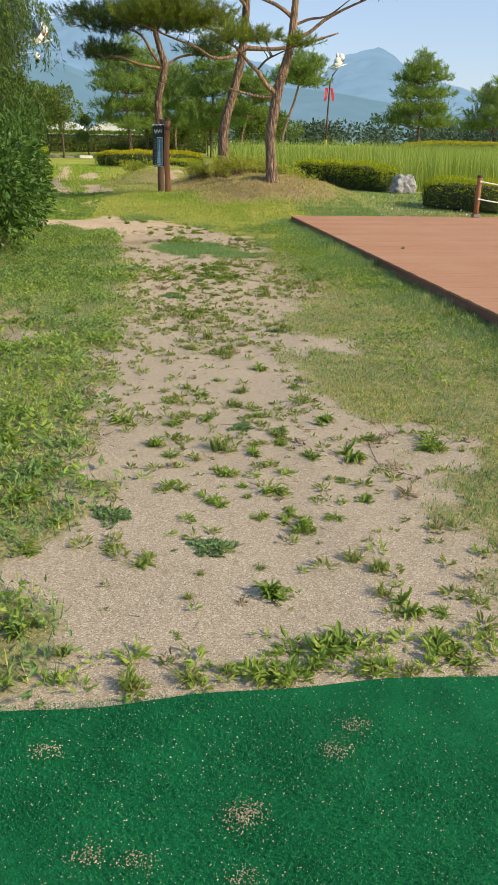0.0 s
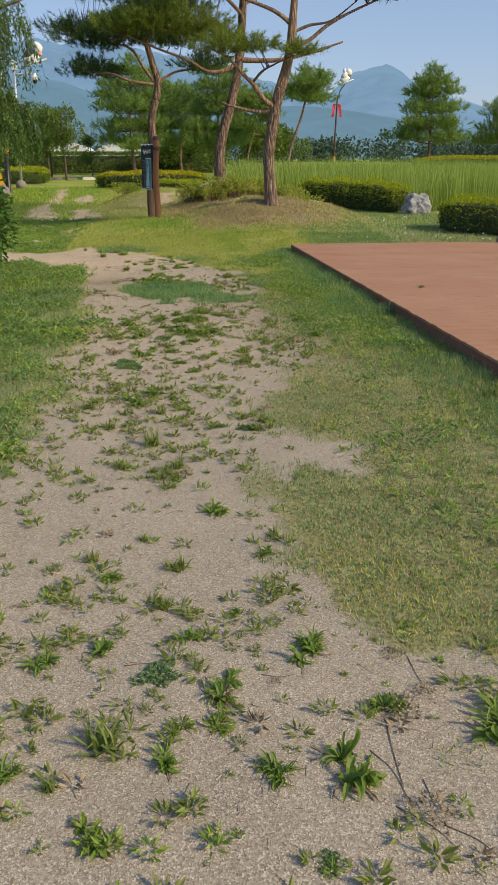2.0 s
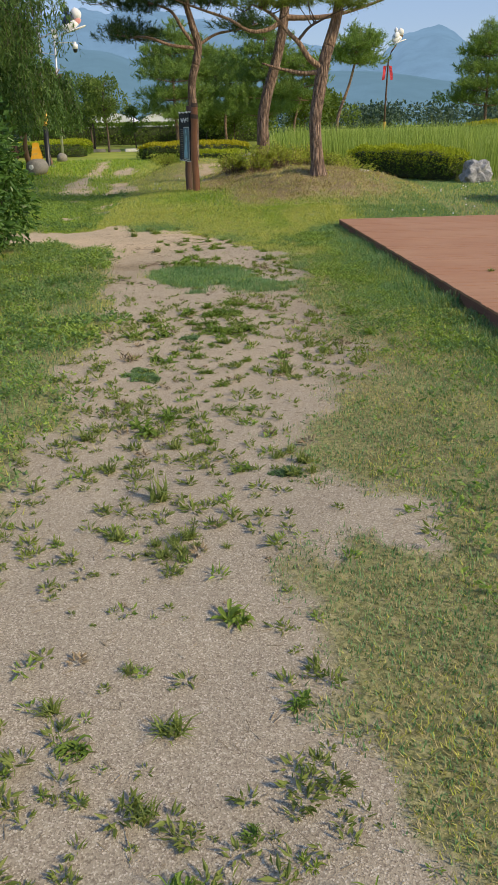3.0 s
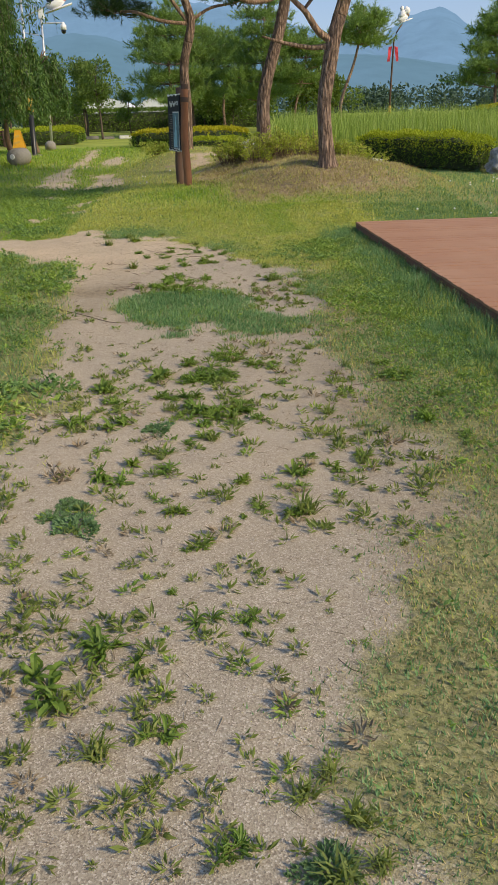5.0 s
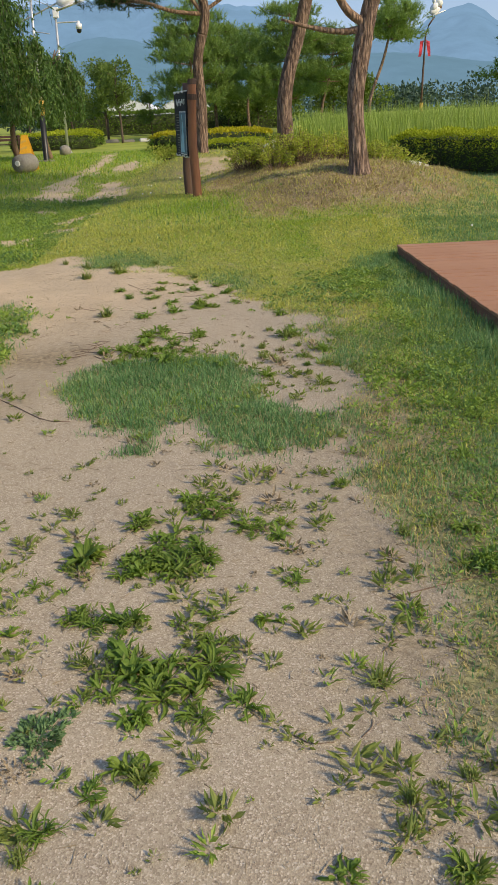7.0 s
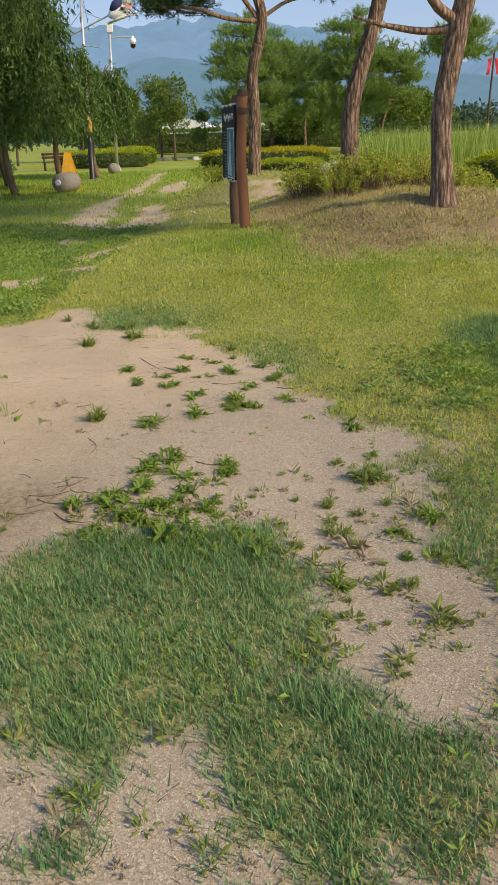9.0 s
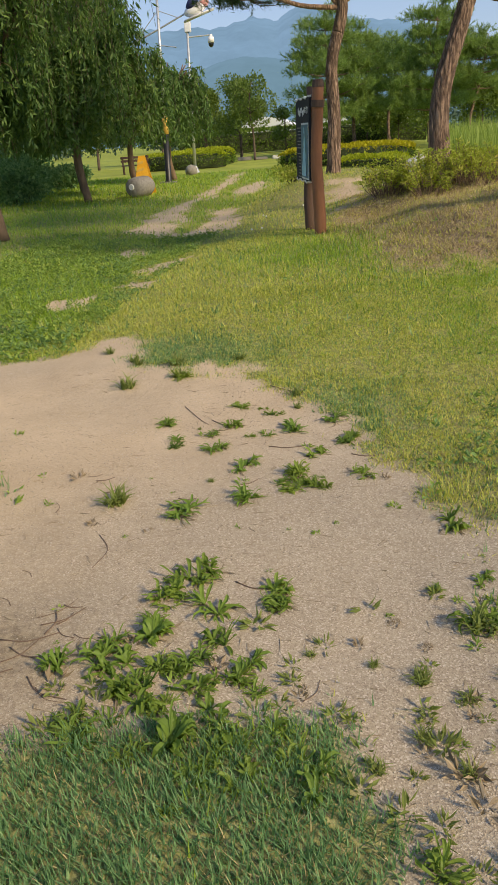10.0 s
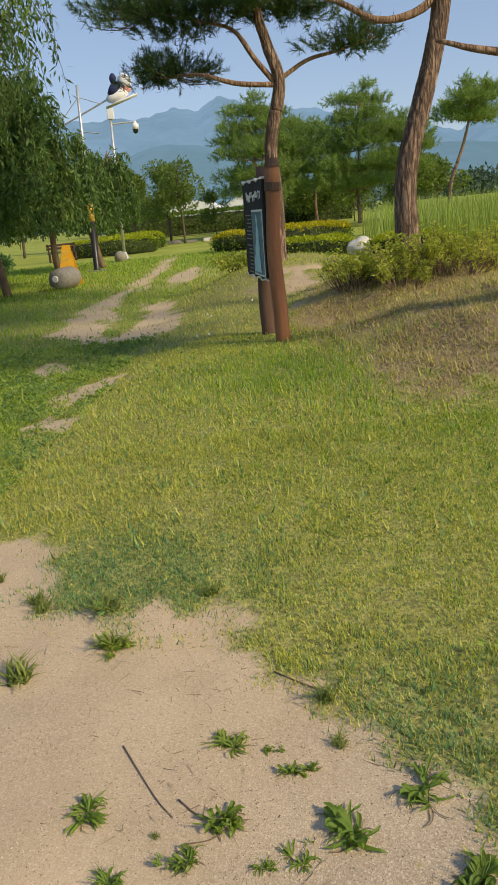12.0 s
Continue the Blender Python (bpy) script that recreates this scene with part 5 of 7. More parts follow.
# ---- signboard ----
def build_sign():
    z = 0.2
    t = thing("signboard", "rustic black signboard with a waterfall picture on two log posts", "sign", (0.93, 20.6, z - 0.02))
    lean(t, 1.2)
    part("post", tube(spline([(0.02, 0, -0.1), (0.0, 0, 0.4), (-0.03, 0, 0.95), (-0.01, 0, 1.4), (0, 0, 1.76)], 14), [0.076, 0.073, 0.069, 0.067], 14, 0.05), POST_WOOD, t, "reddish stained log post", smooth=True)
    part("post", tube(spline([(-0.13, 0.65, -0.1), (-0.15, 0.65, 0.5), (-0.11, 0.65, 1.1), (-0.10, 0.65, 1.78)], 14), [0.08, 0.078, 0.07], 14, 0.05), POST_DARK, t, "dark brown log post", smooth=True)
    part("band", tube([(-0.01, 0, 1.52), (-0.005, 0, 1.6)], [0.082, 0.082], 14), POST_DARK, t, "dark strap")
    part("post_cap", tube([(0, 0, 1.74), (0, 0, 1.82)], [0.075, 0.062], 14, 0.05), POST_DARK, t, "charred post top")
    # panel: u runs from the near end to the far end, its face looks to the path
    a, b = np.array([-0.085, 0.02]), np.array([-0.31, 1.10])
    ud = (b - a) / np.linalg.norm(b - a)
    nd = np.array([-ud[1], ud[0]])
    W = float(np.linalg.norm(b - a))

    def slab(u0, u1, z0, z1, d0, d1, wave=0.0, n=14):
        us = np.linspace(u0, u1, n)
        v = []
        for d in (d0, d1):
            for k, zz in ((0, z0), (1, z1)):
                for u in us:
                    p = a + ud * u + nd * d
                    v.append((p[0], p[1], zz + wave * math.sin(u * 17 + k) + 0.5 * wave * math.sin(u * 41)))
        q = []
        for i in range(n - 1):
            q += [(i, i + 1, n + i + 1, n + i), (2 * n + i, 3 * n + i, 3 * n + i + 1, 2 * n + i + 1), (i, 2 * n + i, 2 * n + i + 1, i + 1), (n + i, n + i + 1, 3 * n + i + 1, 3 * n + i)]
        q += [(0, n, 3 * n, 2 * n), (n - 1, 3 * n - 1, 4 * n - 1, 2 * n - 1)]
        return shape(v, q)
    pn = part("panel", slab(0, W, 0.68, 1.64, 0.0, 0.03, 0.012), BOARD_BLACK, t, "black painted board with wavy edges")
    part("backing", slab(-0.012, W + 0.01, 0.70, 1.62, -0.05, -0.002, 0.006), POST_WOOD, t, "brown backing plank")
    part("edge_line", slab(0, W, 1.637, 1.652, -0.002, 0.036, 0.012), WHITE_PAINT, pn, "white upper edge")
    part("edge_line", slab(0, W, 0.668, 0.683, -0.002, 0.036, 0.012), WHITE_PAINT, pn, "white lower edge")
    u0, u1, z0, z1 = 0.06, 0.60, 0.72, 1.34
    part("picture_frame", slab(u0 - 0.02, u1 + 0.02, z0 - 0.02, z1 + 0.02, 0.031, 0.036), WHITE_PAINT, pn)
    part("picture", slab(u0, u1, z0, z1, 0.037, 0.040), FALL_DARK, pn, "picture of a blue waterfall")
    # the waterfall: a widening pale-blue veil
    v, q = [], []
    for i in range(13):
        f = i / 12
        half = 0.02 + 0.17 * f ** 1.2 + 0.02 * math.sin(i * 2.1)
        for s in (-1, 1):
            p = a + ud * (0.34 - 0.03 * math.sin(f * 5) + s * half) + nd * 0.044
            v.append((p[0], p[1], z1 - 0.03 - f * (z1 - z0 - 0.05)))
        if i:
            q.append((2 * i - 2, 2 * i - 1, 2 * i + 1, 2 * i))
    part("waterfall", shape(v, q), FALL_BLUE, pn, "pale blue veil of water")
    # title strokes and text columns, not legible
    rnd = random.Random(5)
    for k in range(11):
        u = 0.10 + k * 0.075
        h = rnd.uniform(0.03, 0.09)
        zc = 1.49 + rnd.uniform(-0.02, 0.02)
        part("title_stroke", slab(u, u + 0.018, zc - h / 2, zc + h / 2, 0.031, 0.035, 0, 3), WHITE_PAINT, pn)
        part("title_stroke", slab(u - 0.015, u + 0.045, zc + rnd.uniform(-0.03, 0.03), zc + 0.035, 0.031, 0.0345, 0, 3), WHITE_PAINT, pn)
    for k in range(15):
        zc = 1.30 - k * 0.04 - (0.03 if k > 6 else 0)
        part("text_line", slab(0.68, 0.68 + rnd.uniform(0.15, 0.32), zc, zc + 0.012, 0.031, 0.034, 0, 3), GRANITE, pn)


build_sign()


# ---- rope fence ----
def build_fence():
    t = thing("rope_fence", "brown timber posts with two white ropes at the deck edge", "fence", (6.86, DECK_Y - 0.12, DECK_Z))
    for px, py in ((0, 0), (2.3, 0.05)):
        p = part("post", tube([(px, py, 0.0), (px, py, 0.3), (px, py, 0.78)], [0.052, 0.052, 0.05], 14), POST_WOOD, t, "round brown post", smooth=True)
        part("cap", tube([(px, py, 0.76), (px, py, 0.80), (px, py, 0.815)], [0.056, 0.056, 0.03], 14), POST_DARK, p, "dark cap")
        part("base_plate", box(px - 0.065, py - 0.065, 0, px + 0.065, py + 0.065, 0.07, 0.006), IRON, p, "metal foot")
        for zz in (0.36, 0.69):
            part("ring", tube([(px, py - 0.055, zz), (px, py - 0.085, zz)], [0.022, 0.022], 8), ROPE, p)
    for zz in (0.36, 0.69):
        u = np.linspace(0, 1, 24)
        part("rope", tube(np.stack([u * 2.3, -0.06 + 0.05 * u, zz - 0.11 * 4 * u * (1 - u)], 1), [0.013, 0.013], 8), ROPE, t, "white rope")


build_fence()


# ---- rocks, poles, small furniture beside the far path ----
def on_ground(x, y, sink=0.0):
    return (x, y, ground_at(x, y) - sink)


solid("rock", boulder(0.36, 0.30, 0.33, 3, 0.42, 4), ROCK, "angular grey-white rock between two hedges", "rock", (7.58, 21.9, ground_at(7.58, 21.9) + 0.2))
solid("rock", boulder(0.42, 0.25, 0.3, 9, 0.3), PALE_ROCK, "pale rounded rock beside the golden hedge", "rock", (3.25, 33.9, ground_at(3.25, 33.9) + 0.18))
solid("rock", boulder(0.27, 0.25, 0.26, 5, 0.1), GRANITE, "round brown boulder by the lamp post", "rock", (-5.75, 46.5, 0.2), smooth=True)
for k, (kx, kl) in enumerate(((-7.4, 1.5), (-5.7, 0.9), (-4.6, 0.9), (-3.3, 1.0))):
    solid("kerb_stone", box(-kl / 2, -0.2, 0, kl / 2, 0.2, 0.2 + 0.05 * (k % 2), 0.05), GRANITE if k != 3 else PALE_ROCK, "low grey edging stone on the lawn", "stone", (kx, 65 - 0.2 * k, -0.03), 4 * k, group="edging stones")
solid("edging_stone", boulder(0.5, 0.22, 0.14, 17, 0.2), PALE_ROCK, "flat pale stone at the foot of the mound", "stone", (5.0, 23.4, ground_at(5.0, 23.4) + 0.06))


def build_stone_log():
    t = thing("stone_seat", "grey rounded stone seat lying beside the path", "stone seat", (-4.7, 33.7, 0.30))
    prof = [(0.0, -0.62), (0.15, -0.62), (0.25, -0.55), (0.29, -0.3), (0.28, 0.0), (0.28, 0.2), (0.22, 0.34), (0.0, 0.38)]
    v, q, tr = lathe(prof, 22)
    v = np.stack([v[:, 0], v[:, 2], v[:, 1]], 1)
    part("body", move((v, q, tr), turn=-16), GRANITE, t, smooth=True)
    v, q, tr = lathe([(0.0, 0.0), (0.075, 0.0), (0.085, 0.02), (0.085, 0.05)], 16)
    v = np.stack([v[:, 0], v[:, 2] - 0.655, v[:, 1] + 0.02], 1)
    part("end_plug", move((v, q, tr), turn=-16), WHITE_PAINT, t, "pale round end plug")


def build_yellow_sign():
    t = thing("folding_sign", "yellow folding caution sign behind the stone seat", "sign", (-4.95, 34.9, 0))
    for k, s in enumerate((-1, 1)):
        v = [(-0.30, s * 0.28, 0), (0.30, s * 0.28, 0), (0.10, s * 0.03, 1.12), (-0.10, s * 0.03, 1.12)]
        v += [(x, y - s * 0.02, z) for x, y, z in v]
        part("leaf_panel", shape(v, [(0, 1, 2, 3), (7, 6, 5, 4), (0, 4, 5, 1), (1, 5, 6, 2), (2, 6, 7, 3), (3, 7, 4, 0)]), YELLOW, t)
        for j in range(4):
            zz = 0.25 + j * 0.2
            w = 0.24 - 0.12 * zz
            y = s * (0.286 - 0.223 * zz)
            y1 = s * (0.286 - 0.223 * (zz + 0.06))
            part("stripe", shape([(-w, y, zz), (w * 0.4, y1, zz + 0.06), (w * 0.4, y1 - s * 0.01, zz + 0.13), (-w, y, zz + 0.07)], [(0, 1, 2, 3)]), OCHRE, t)


build_stone_log()
build_yellow_sign()


def crane_figure(name, label, at, turn, scale, cloths):
    """A bird-like cloth figure: one mesh of three cloths."""
    a = move(boulder(0.26, 0.5, 0.24, 4, 0.12, 2), 0, 0, 0.12)
    a2 = move(boulder(0.2, 0.26, 0.3, 8, 0.12, 2), 0, 0.5, 0.5, tilt=20)
    b = move(boulder(0.28, 0.34, 0.22, 5, 0.15, 2), 0, -0.02, 0.36, tilt=25)
    c = move(boulder(0.17, 0.22, 0.16, 6, 0.15, 2), 0, 0.42, 0.2)
    b2 = move(boulder(0.14, 0.14, 0.2, 7, 0.12, 2), 0, 0.1, 0.75, tilt=-20)
    board = box(-0.22, -0.6, -0.16, 0.22, 0.75, -0.10, 0.02)
    me = mesh_of(name, move(join([a, a2, board, b, b2, c]), scale=scale), True)
    counts = [sum(len(s[1]) + len(s[2]) for s in g) for g in ((a, a2, board), (b, b2), (c,))]
    quads = sum(len(s[1]) for s in (a, a2, board, b, b2, c))
    for m in cloths:
        me.materials.append(m)
    idx = np.zeros(len(me.polygons), np.int32)
    tri = np.arange(len(me.polygons)) - quads
    n0, n1 = len(a[2]) + len(a2[2]) + len(board[2]), len(b[2]) + len(b2[2])
    idx[(tri >= n0) & (tri < n0 + n1)] = 1
    idx[tri >= n0 + n1] = 2
    me.polygons.foreach_set("material_index", idx)
    ob = new(name, me)
    ob.matrix_basis = pose(*at, 18, 0, turn)
    return tagged(ob, label, "statue")


def build_poles():
    m = thing("mast", "black and yellow banded mast with a long slanting spar", "pole", (-5.55, 40.9, 0))
    lean(m, 2.0)
    part("base", box(-0.28, -0.28, -0.02, 0.28, 0.28, 0.06, 0.02), GRANITE, m, "concrete footing")
    part("lower_post", tube([(0, 0, 0.04), (0, 0, 0.1), (0, 0, 0.12), (0, 0, 1.75)], [0.17, 0.12, 0.11, 0.11], 16), POLE_BLACK, m, "black lower post", smooth=True)
    part("yellow_band", tube([(0, 0, 1.73), (0, 0, 2.3)], [0.115, 0.115], 16), OCHRE, m, "yellow band", smooth=True)
    part("upper_pole", tube([(0, 0, 2.28), (0, 0, 6.15)], [0.06, 0.045], 10), STEEL, m, smooth=True)
    part("spar", tube([(-1.5, 0, 4.55), (0, 0, 5.2), (1.15, 0, 5.72)], [0.03, 0.03], 8), STEEL, m, "slanting spar")
    for e in ((0.75, 0, 5.52), (-0.9, 0, 4.8)):
        part("stay", tube([(0, 0, 5.78), e], [0.015, 0.015], 6), STEEL, m)
    part("brace", tube([(-0.1, 0, 4.7), (0.6, 0, 4.6)], [0.02, 0.02], 6), STEEL, m)
    crane_figure("bird_statue", "white, navy and pink bird-like cloth figure on a spar", (-3.98, 40.9, 5.60), -80, 0.85, (CLOTH_WHITE, CLOTH_NAVY, CLOTH_PINK))

    p = thing("camera_pole", "slim steel pole with a dome security camera", "pole", (-6.17, 49.6, 0))
    lean(p, 1.8)
    part("base_plate", tube([(0, 0, 0), (0, 0, 0.06), (0, 0, 0.3)], [0.24, 0.2, 0.085], 12), STEEL, p)
    part("pole", tube([(0, 0, 0.05), (0, 0, 6.45)], [0.075, 0.055], 12), STEEL, p, smooth=True)
    part("arm", tube([(0, 0, 5.85), (1.07, 0.2, 5.92)], [0.035, 0.03], 8), STEEL, p)
    hs = part("camera_housing", tube([(1.04, 0.2, 5.95), (1.04, 0.2, 5.85), (1.04, 0.2, 5.82), (1.04, 0.2, 5.6)], [0.06, 0.08, 0.15, 0.15], 16), WHITE_PLASTIC, p, "white camera housing", smooth=True)
    part("dome", move(boulder(0.125, 0.125, 0.15, 1, 0.0, 2), 1.04, 0.2, 5.56), DARK_GLASS, hs, "dark dome", smooth=True)
    part("cabinet", box(-0.12, -0.1, 6.05, 0.16, 0.12, 6.5, 0.02), WHITE_PLASTIC, p, "small white box")
    part("bracket", box(-0.09, -0.18, 2.0, 0.09, -0.07, 2.35, 0.01), WHITE_PLASTIC, p)

    f = thing("flag_pole", "thin dark pole with red streamers", "pole", (14.6, 60.6, 0.2))
    part("pole", tube([(0, 0, 0), (0.05, 0, 3), (0.12, 0, 5.4), (0.3, 0, 5.9), (0.62, 0, 6.3)], [0.075, 0.06, 0.05, 0.04], 8), POST_DARK, f, smooth=True)
    part("band", tube([(0.02, 0, 1.0), (0.03, 0, 1.5)], [0.1, 0.1], 8), OCHRE, f)
    for s in (-1, 1):
        u = np.linspace(0, 1, 6)
        v = np.concatenate([[(0.1 + s * (0.07 + 0.14 * q), 0.05 * math.sin(q * 6), 5.05 - 0.9 * q), (0.1 + s * (0.30 + 0.08 * q), 0.05 * math.cos(q * 5), 5.0 - 0.85 * q)] for q in u])
        part("streamer", shape(v, [(2 * i, 2 * i + 1, 2 * i + 3, 2 * i + 2) for i in range(5)]), RED_CLOTH, f, "red cloth streamer")
    crane_figure("bird_statue", "white bird-like cloth figure atop a pole", (15.25, 60.6, 6.75), -70, 0.85, (CLOTH_WHITE, CLOTH_WHITE, WILLOW_BARK))


build_poles()


def build_bench():
    t = thing("bench", "dark reddish wooden bench under the willows", "bench", (-10.0, 53.0, 0), 20)
    for k in range(3):
        part("seat_slat", box(-0.75, -0.25 + k * 0.17, 0.42, 0.75, -0.11 + k * 0.17, 0.46, 0.008), BENCH_WOOD, t)
    for k in range(2):
        part("back_slat", box(-0.75, 0.28, 0.60 + k * 0.16, 0.75, 0.31, 0.72 + k * 0.16, 0.008), BENCH_WOOD, t)
    for lx in (-0.65, 0.65):
        for ly in (-0.2, 0.24):
            part("leg", box(lx - 0.04, ly - 0.04, 0, lx + 0.04, ly + 0.04, 0.42 if ly < 0 else 0.9, 0.006), BENCH_WOOD, t)


build_bench()


def path_light(at):
    t = thing("path_light", "small black path light with white top", "lamp", at, group="path lights")
    part("stem", tube([(0, 0, 0), (0, 0, 0.45)], [0.07, 0.07], 12), POLE_BLACK, t, smooth=True)
    part("head", tube([(0, 0, 0.45), (0, 0, 0.7), (0, 0, 0.74)], [0.075, 0.075, 0.04], 12), WHITE_PLASTIC, t, "white head", smooth=True)


path_light((-6.6, 62.5, 0))
path_light((-8.2, 72.0, 0))


def lotus(at, seed):
    rnd = np.random.default_rng(seed)
    t = thing("lotus_plant", "lotus with wide round blue-green leaves", "plant", at, group="lotus behind the fence")
    for k in range(4):
        x, y, z, r = rnd.normal() * 0.3, rnd.normal() * 0.3, rnd.uniform(0.35, 0.75), rnd.uniform(0.2, 0.32)
        a = np.linspace(0, 2 * np.pi, 19)[:-1]
        rim = np.stack([x + r * np.cos(a), y + r * np.sin(a), z + 0.05 * np.sin(a * 4 + k) + 0.06], 1)
        midr = np.stack([x + 0.5 * r * np.cos(a), y + 0.5 * r * np.sin(a), np.full(18, z + 0.015)], 1)
        v = np.concatenate([rim, midr, [[x, y, z - 0.02]]])
        i = np.arange(18)
        q = np.stack([i, (i + 1) % 18, 18 + (i + 1) % 18, 18 + i], 1)
        tr = np.stack([18 + i, 18 + (i + 1) % 18, np.full(18, 36)], 1)
        lf = part("leaf", shape(v, q, tr), LOTUS, t, smooth=True)
        part("stalk", tube([(x * 0.5, y * 0.5, -0.05), (x, y, z - 0.02)], [0.01, 0.008], 5), LOTUS, lf)


for k, (lx, ly) in enumerate(((8.9, 17.6), (9.6, 17.2), (9.3, 18.4), (10.3, 17.9), (10.0, 18.9))):
    lotus(on_ground(lx, ly), 700 + k)


# ---- green mat ----
def build_mat():
    t = thing("green_mat", "worn green artificial-turf mat strewn with sand", "mat", (0, 0, 0), kind="structure")
    x = np.linspace(-4, 5, 120)
    edge = 1.785 + 0.012 * np.sin(x * 3.1) + 0.008 * np.sin(x * 11) - 0.02 * x
    ys = np.linspace(0, 1, 60)
    X = np.repeat(x[None], 60, 0)
    Y = -3.5 + (edge[None] + 3.5) * (1 - (1 - ys[:, None]) ** 2)
    Z = 0.024 + 0.006 * np.sin(X * 2.2 + Y * 3) + 0.004 * (vnoise(X, Y, 0.25, 61) - 0.5)
    v = np.stack([X, Y, Z], -1).reshape(-1, 3)
    low = np.stack([x, edge + 0.004, np.full(120, -0.01)], 1)
    i, j = np.meshgrid(np.arange(59), np.arange(119), indexing="ij")
    k = (i * 120 + j).ravel()
    q = np.stack([k, k + 1, k + 121, k + 120], 1)
    j = np.arange(119)
    q2 = np.stack([59 * 120 + j, 59 * 120 + j + 1, 7200 + j + 1, 7200 + j], 1)
    part("sheet", shape(np.concatenate([v, low]), np.concatenate([q, q2])), TURF, t, smooth=True)
    n = 70000
    x, y = rng.uniform(-0.7, 1.3, n), 1.05 + 0.78 * rng.random(n)
    ok = y < 1.795 - 0.02 * x
    dirt = vnoise(x, y, 0.13, 62) * 0.6 + vnoise(x, y, 0.05, 63) * 0.4
    ok &= dirt < 0.985
    x, y = x[ok], y[ok]
    part("pile", blades(np.stack([x, y, np.full(len(x), 0.024)], 1), 0.0055 * rng.uniform(0.6, 1.3, len(x)), 0.0030, 1.8, 0.3, True), TURF_FIBRE, t, "short green plastic pile")


build_mat()


def grains(n, x0, x1, y0, y1, size, z=None, near=None):
    x, y = rng.uniform(x0, x1, n), rng.uniform(y0, y1, n)
    if near is not None:
        k = rng.integers(len(near), size=n)
        cl = rng.random(n) < 0.34
        x = np.where(cl, near[k, 0] + rng.normal(size=n) * 0.026, x)
        y = np.where(cl, near[k, 1] + rng.normal(size=n) * 0.018, y)
    zz = height(x, y) if z is None else np.full(n, z)
    s = size * rng.uniform(0.5, 1.5, n)[:, None, None]
    base = np.array([[1, 0, -0.3], [-0.5, 0.87, -0.3], [-0.5, -0.87, -0.3], [0, 0, 0.8]])
    a = rng.uniform(0, 6.28, n)[:, None]
    r = base[None] * s * rng.uniform(0.7, 1.3, (n, 4, 1))
    v = np.stack([r[..., 0] * np.cos(a) - r[..., 1] * np.sin(a) + x[:, None], r[..., 0] * np.sin(a) + r[..., 1] * np.cos(a) + y[:, None], r[..., 2] + zz[:, None] + size * 0.2], -1)
    k = np.arange(n)[:, None, None] * 4
    return shape(v.reshape(-1, 3), None, (k + np.array([[[0, 1, 3], [1, 2, 3], [2, 0, 3]]])).reshape(-1, 3))


GRIT = leafy("grit", (0.20, 0.16, 0.12), (0.46, 0.39, 0.31), 0.9, 0.0, (0.74, 0.68, 0.59))
spots = np.array([(0.22, 1.35), (0.22, 1.35), (0.20, 1.33), (0.48, 1.52), (0.55, 1.60), (-0.03, 1.25), (-0.14, 1.28), (0.19, 1.18), (-0.26, 1.61)])
solid("sand_grains", grains(3600, -0.7, 1.3, 1.05, 1.78, 0.0019, 0.033, spots), GRIT, "pale sand grains scattered on the green mat", "sand", kind="stuff")
solid("gravel", join([grains(42000, -0.5, 2.2, 1.8, 15.5, 0.0025), grains(9000, -1.2, 1.6, 12.9, 15.6, 0.003)]), GRIT, "fine granite grit on the footpath", "gravel", kind="stuff")


# ---- grass ----
def sow(n, x0, x1, y0, y1):
    x, y = rng.uniform(x0, x1, n), rng.uniform(y0, y1, n)
    off = (x > DECK_X - 0.02) & (y < DECK_Y + 0.02)
    x, y = x[~off], y[~off]
    keep = y > 1.83 - 0.02 * x
    return x[keep], y[keep]


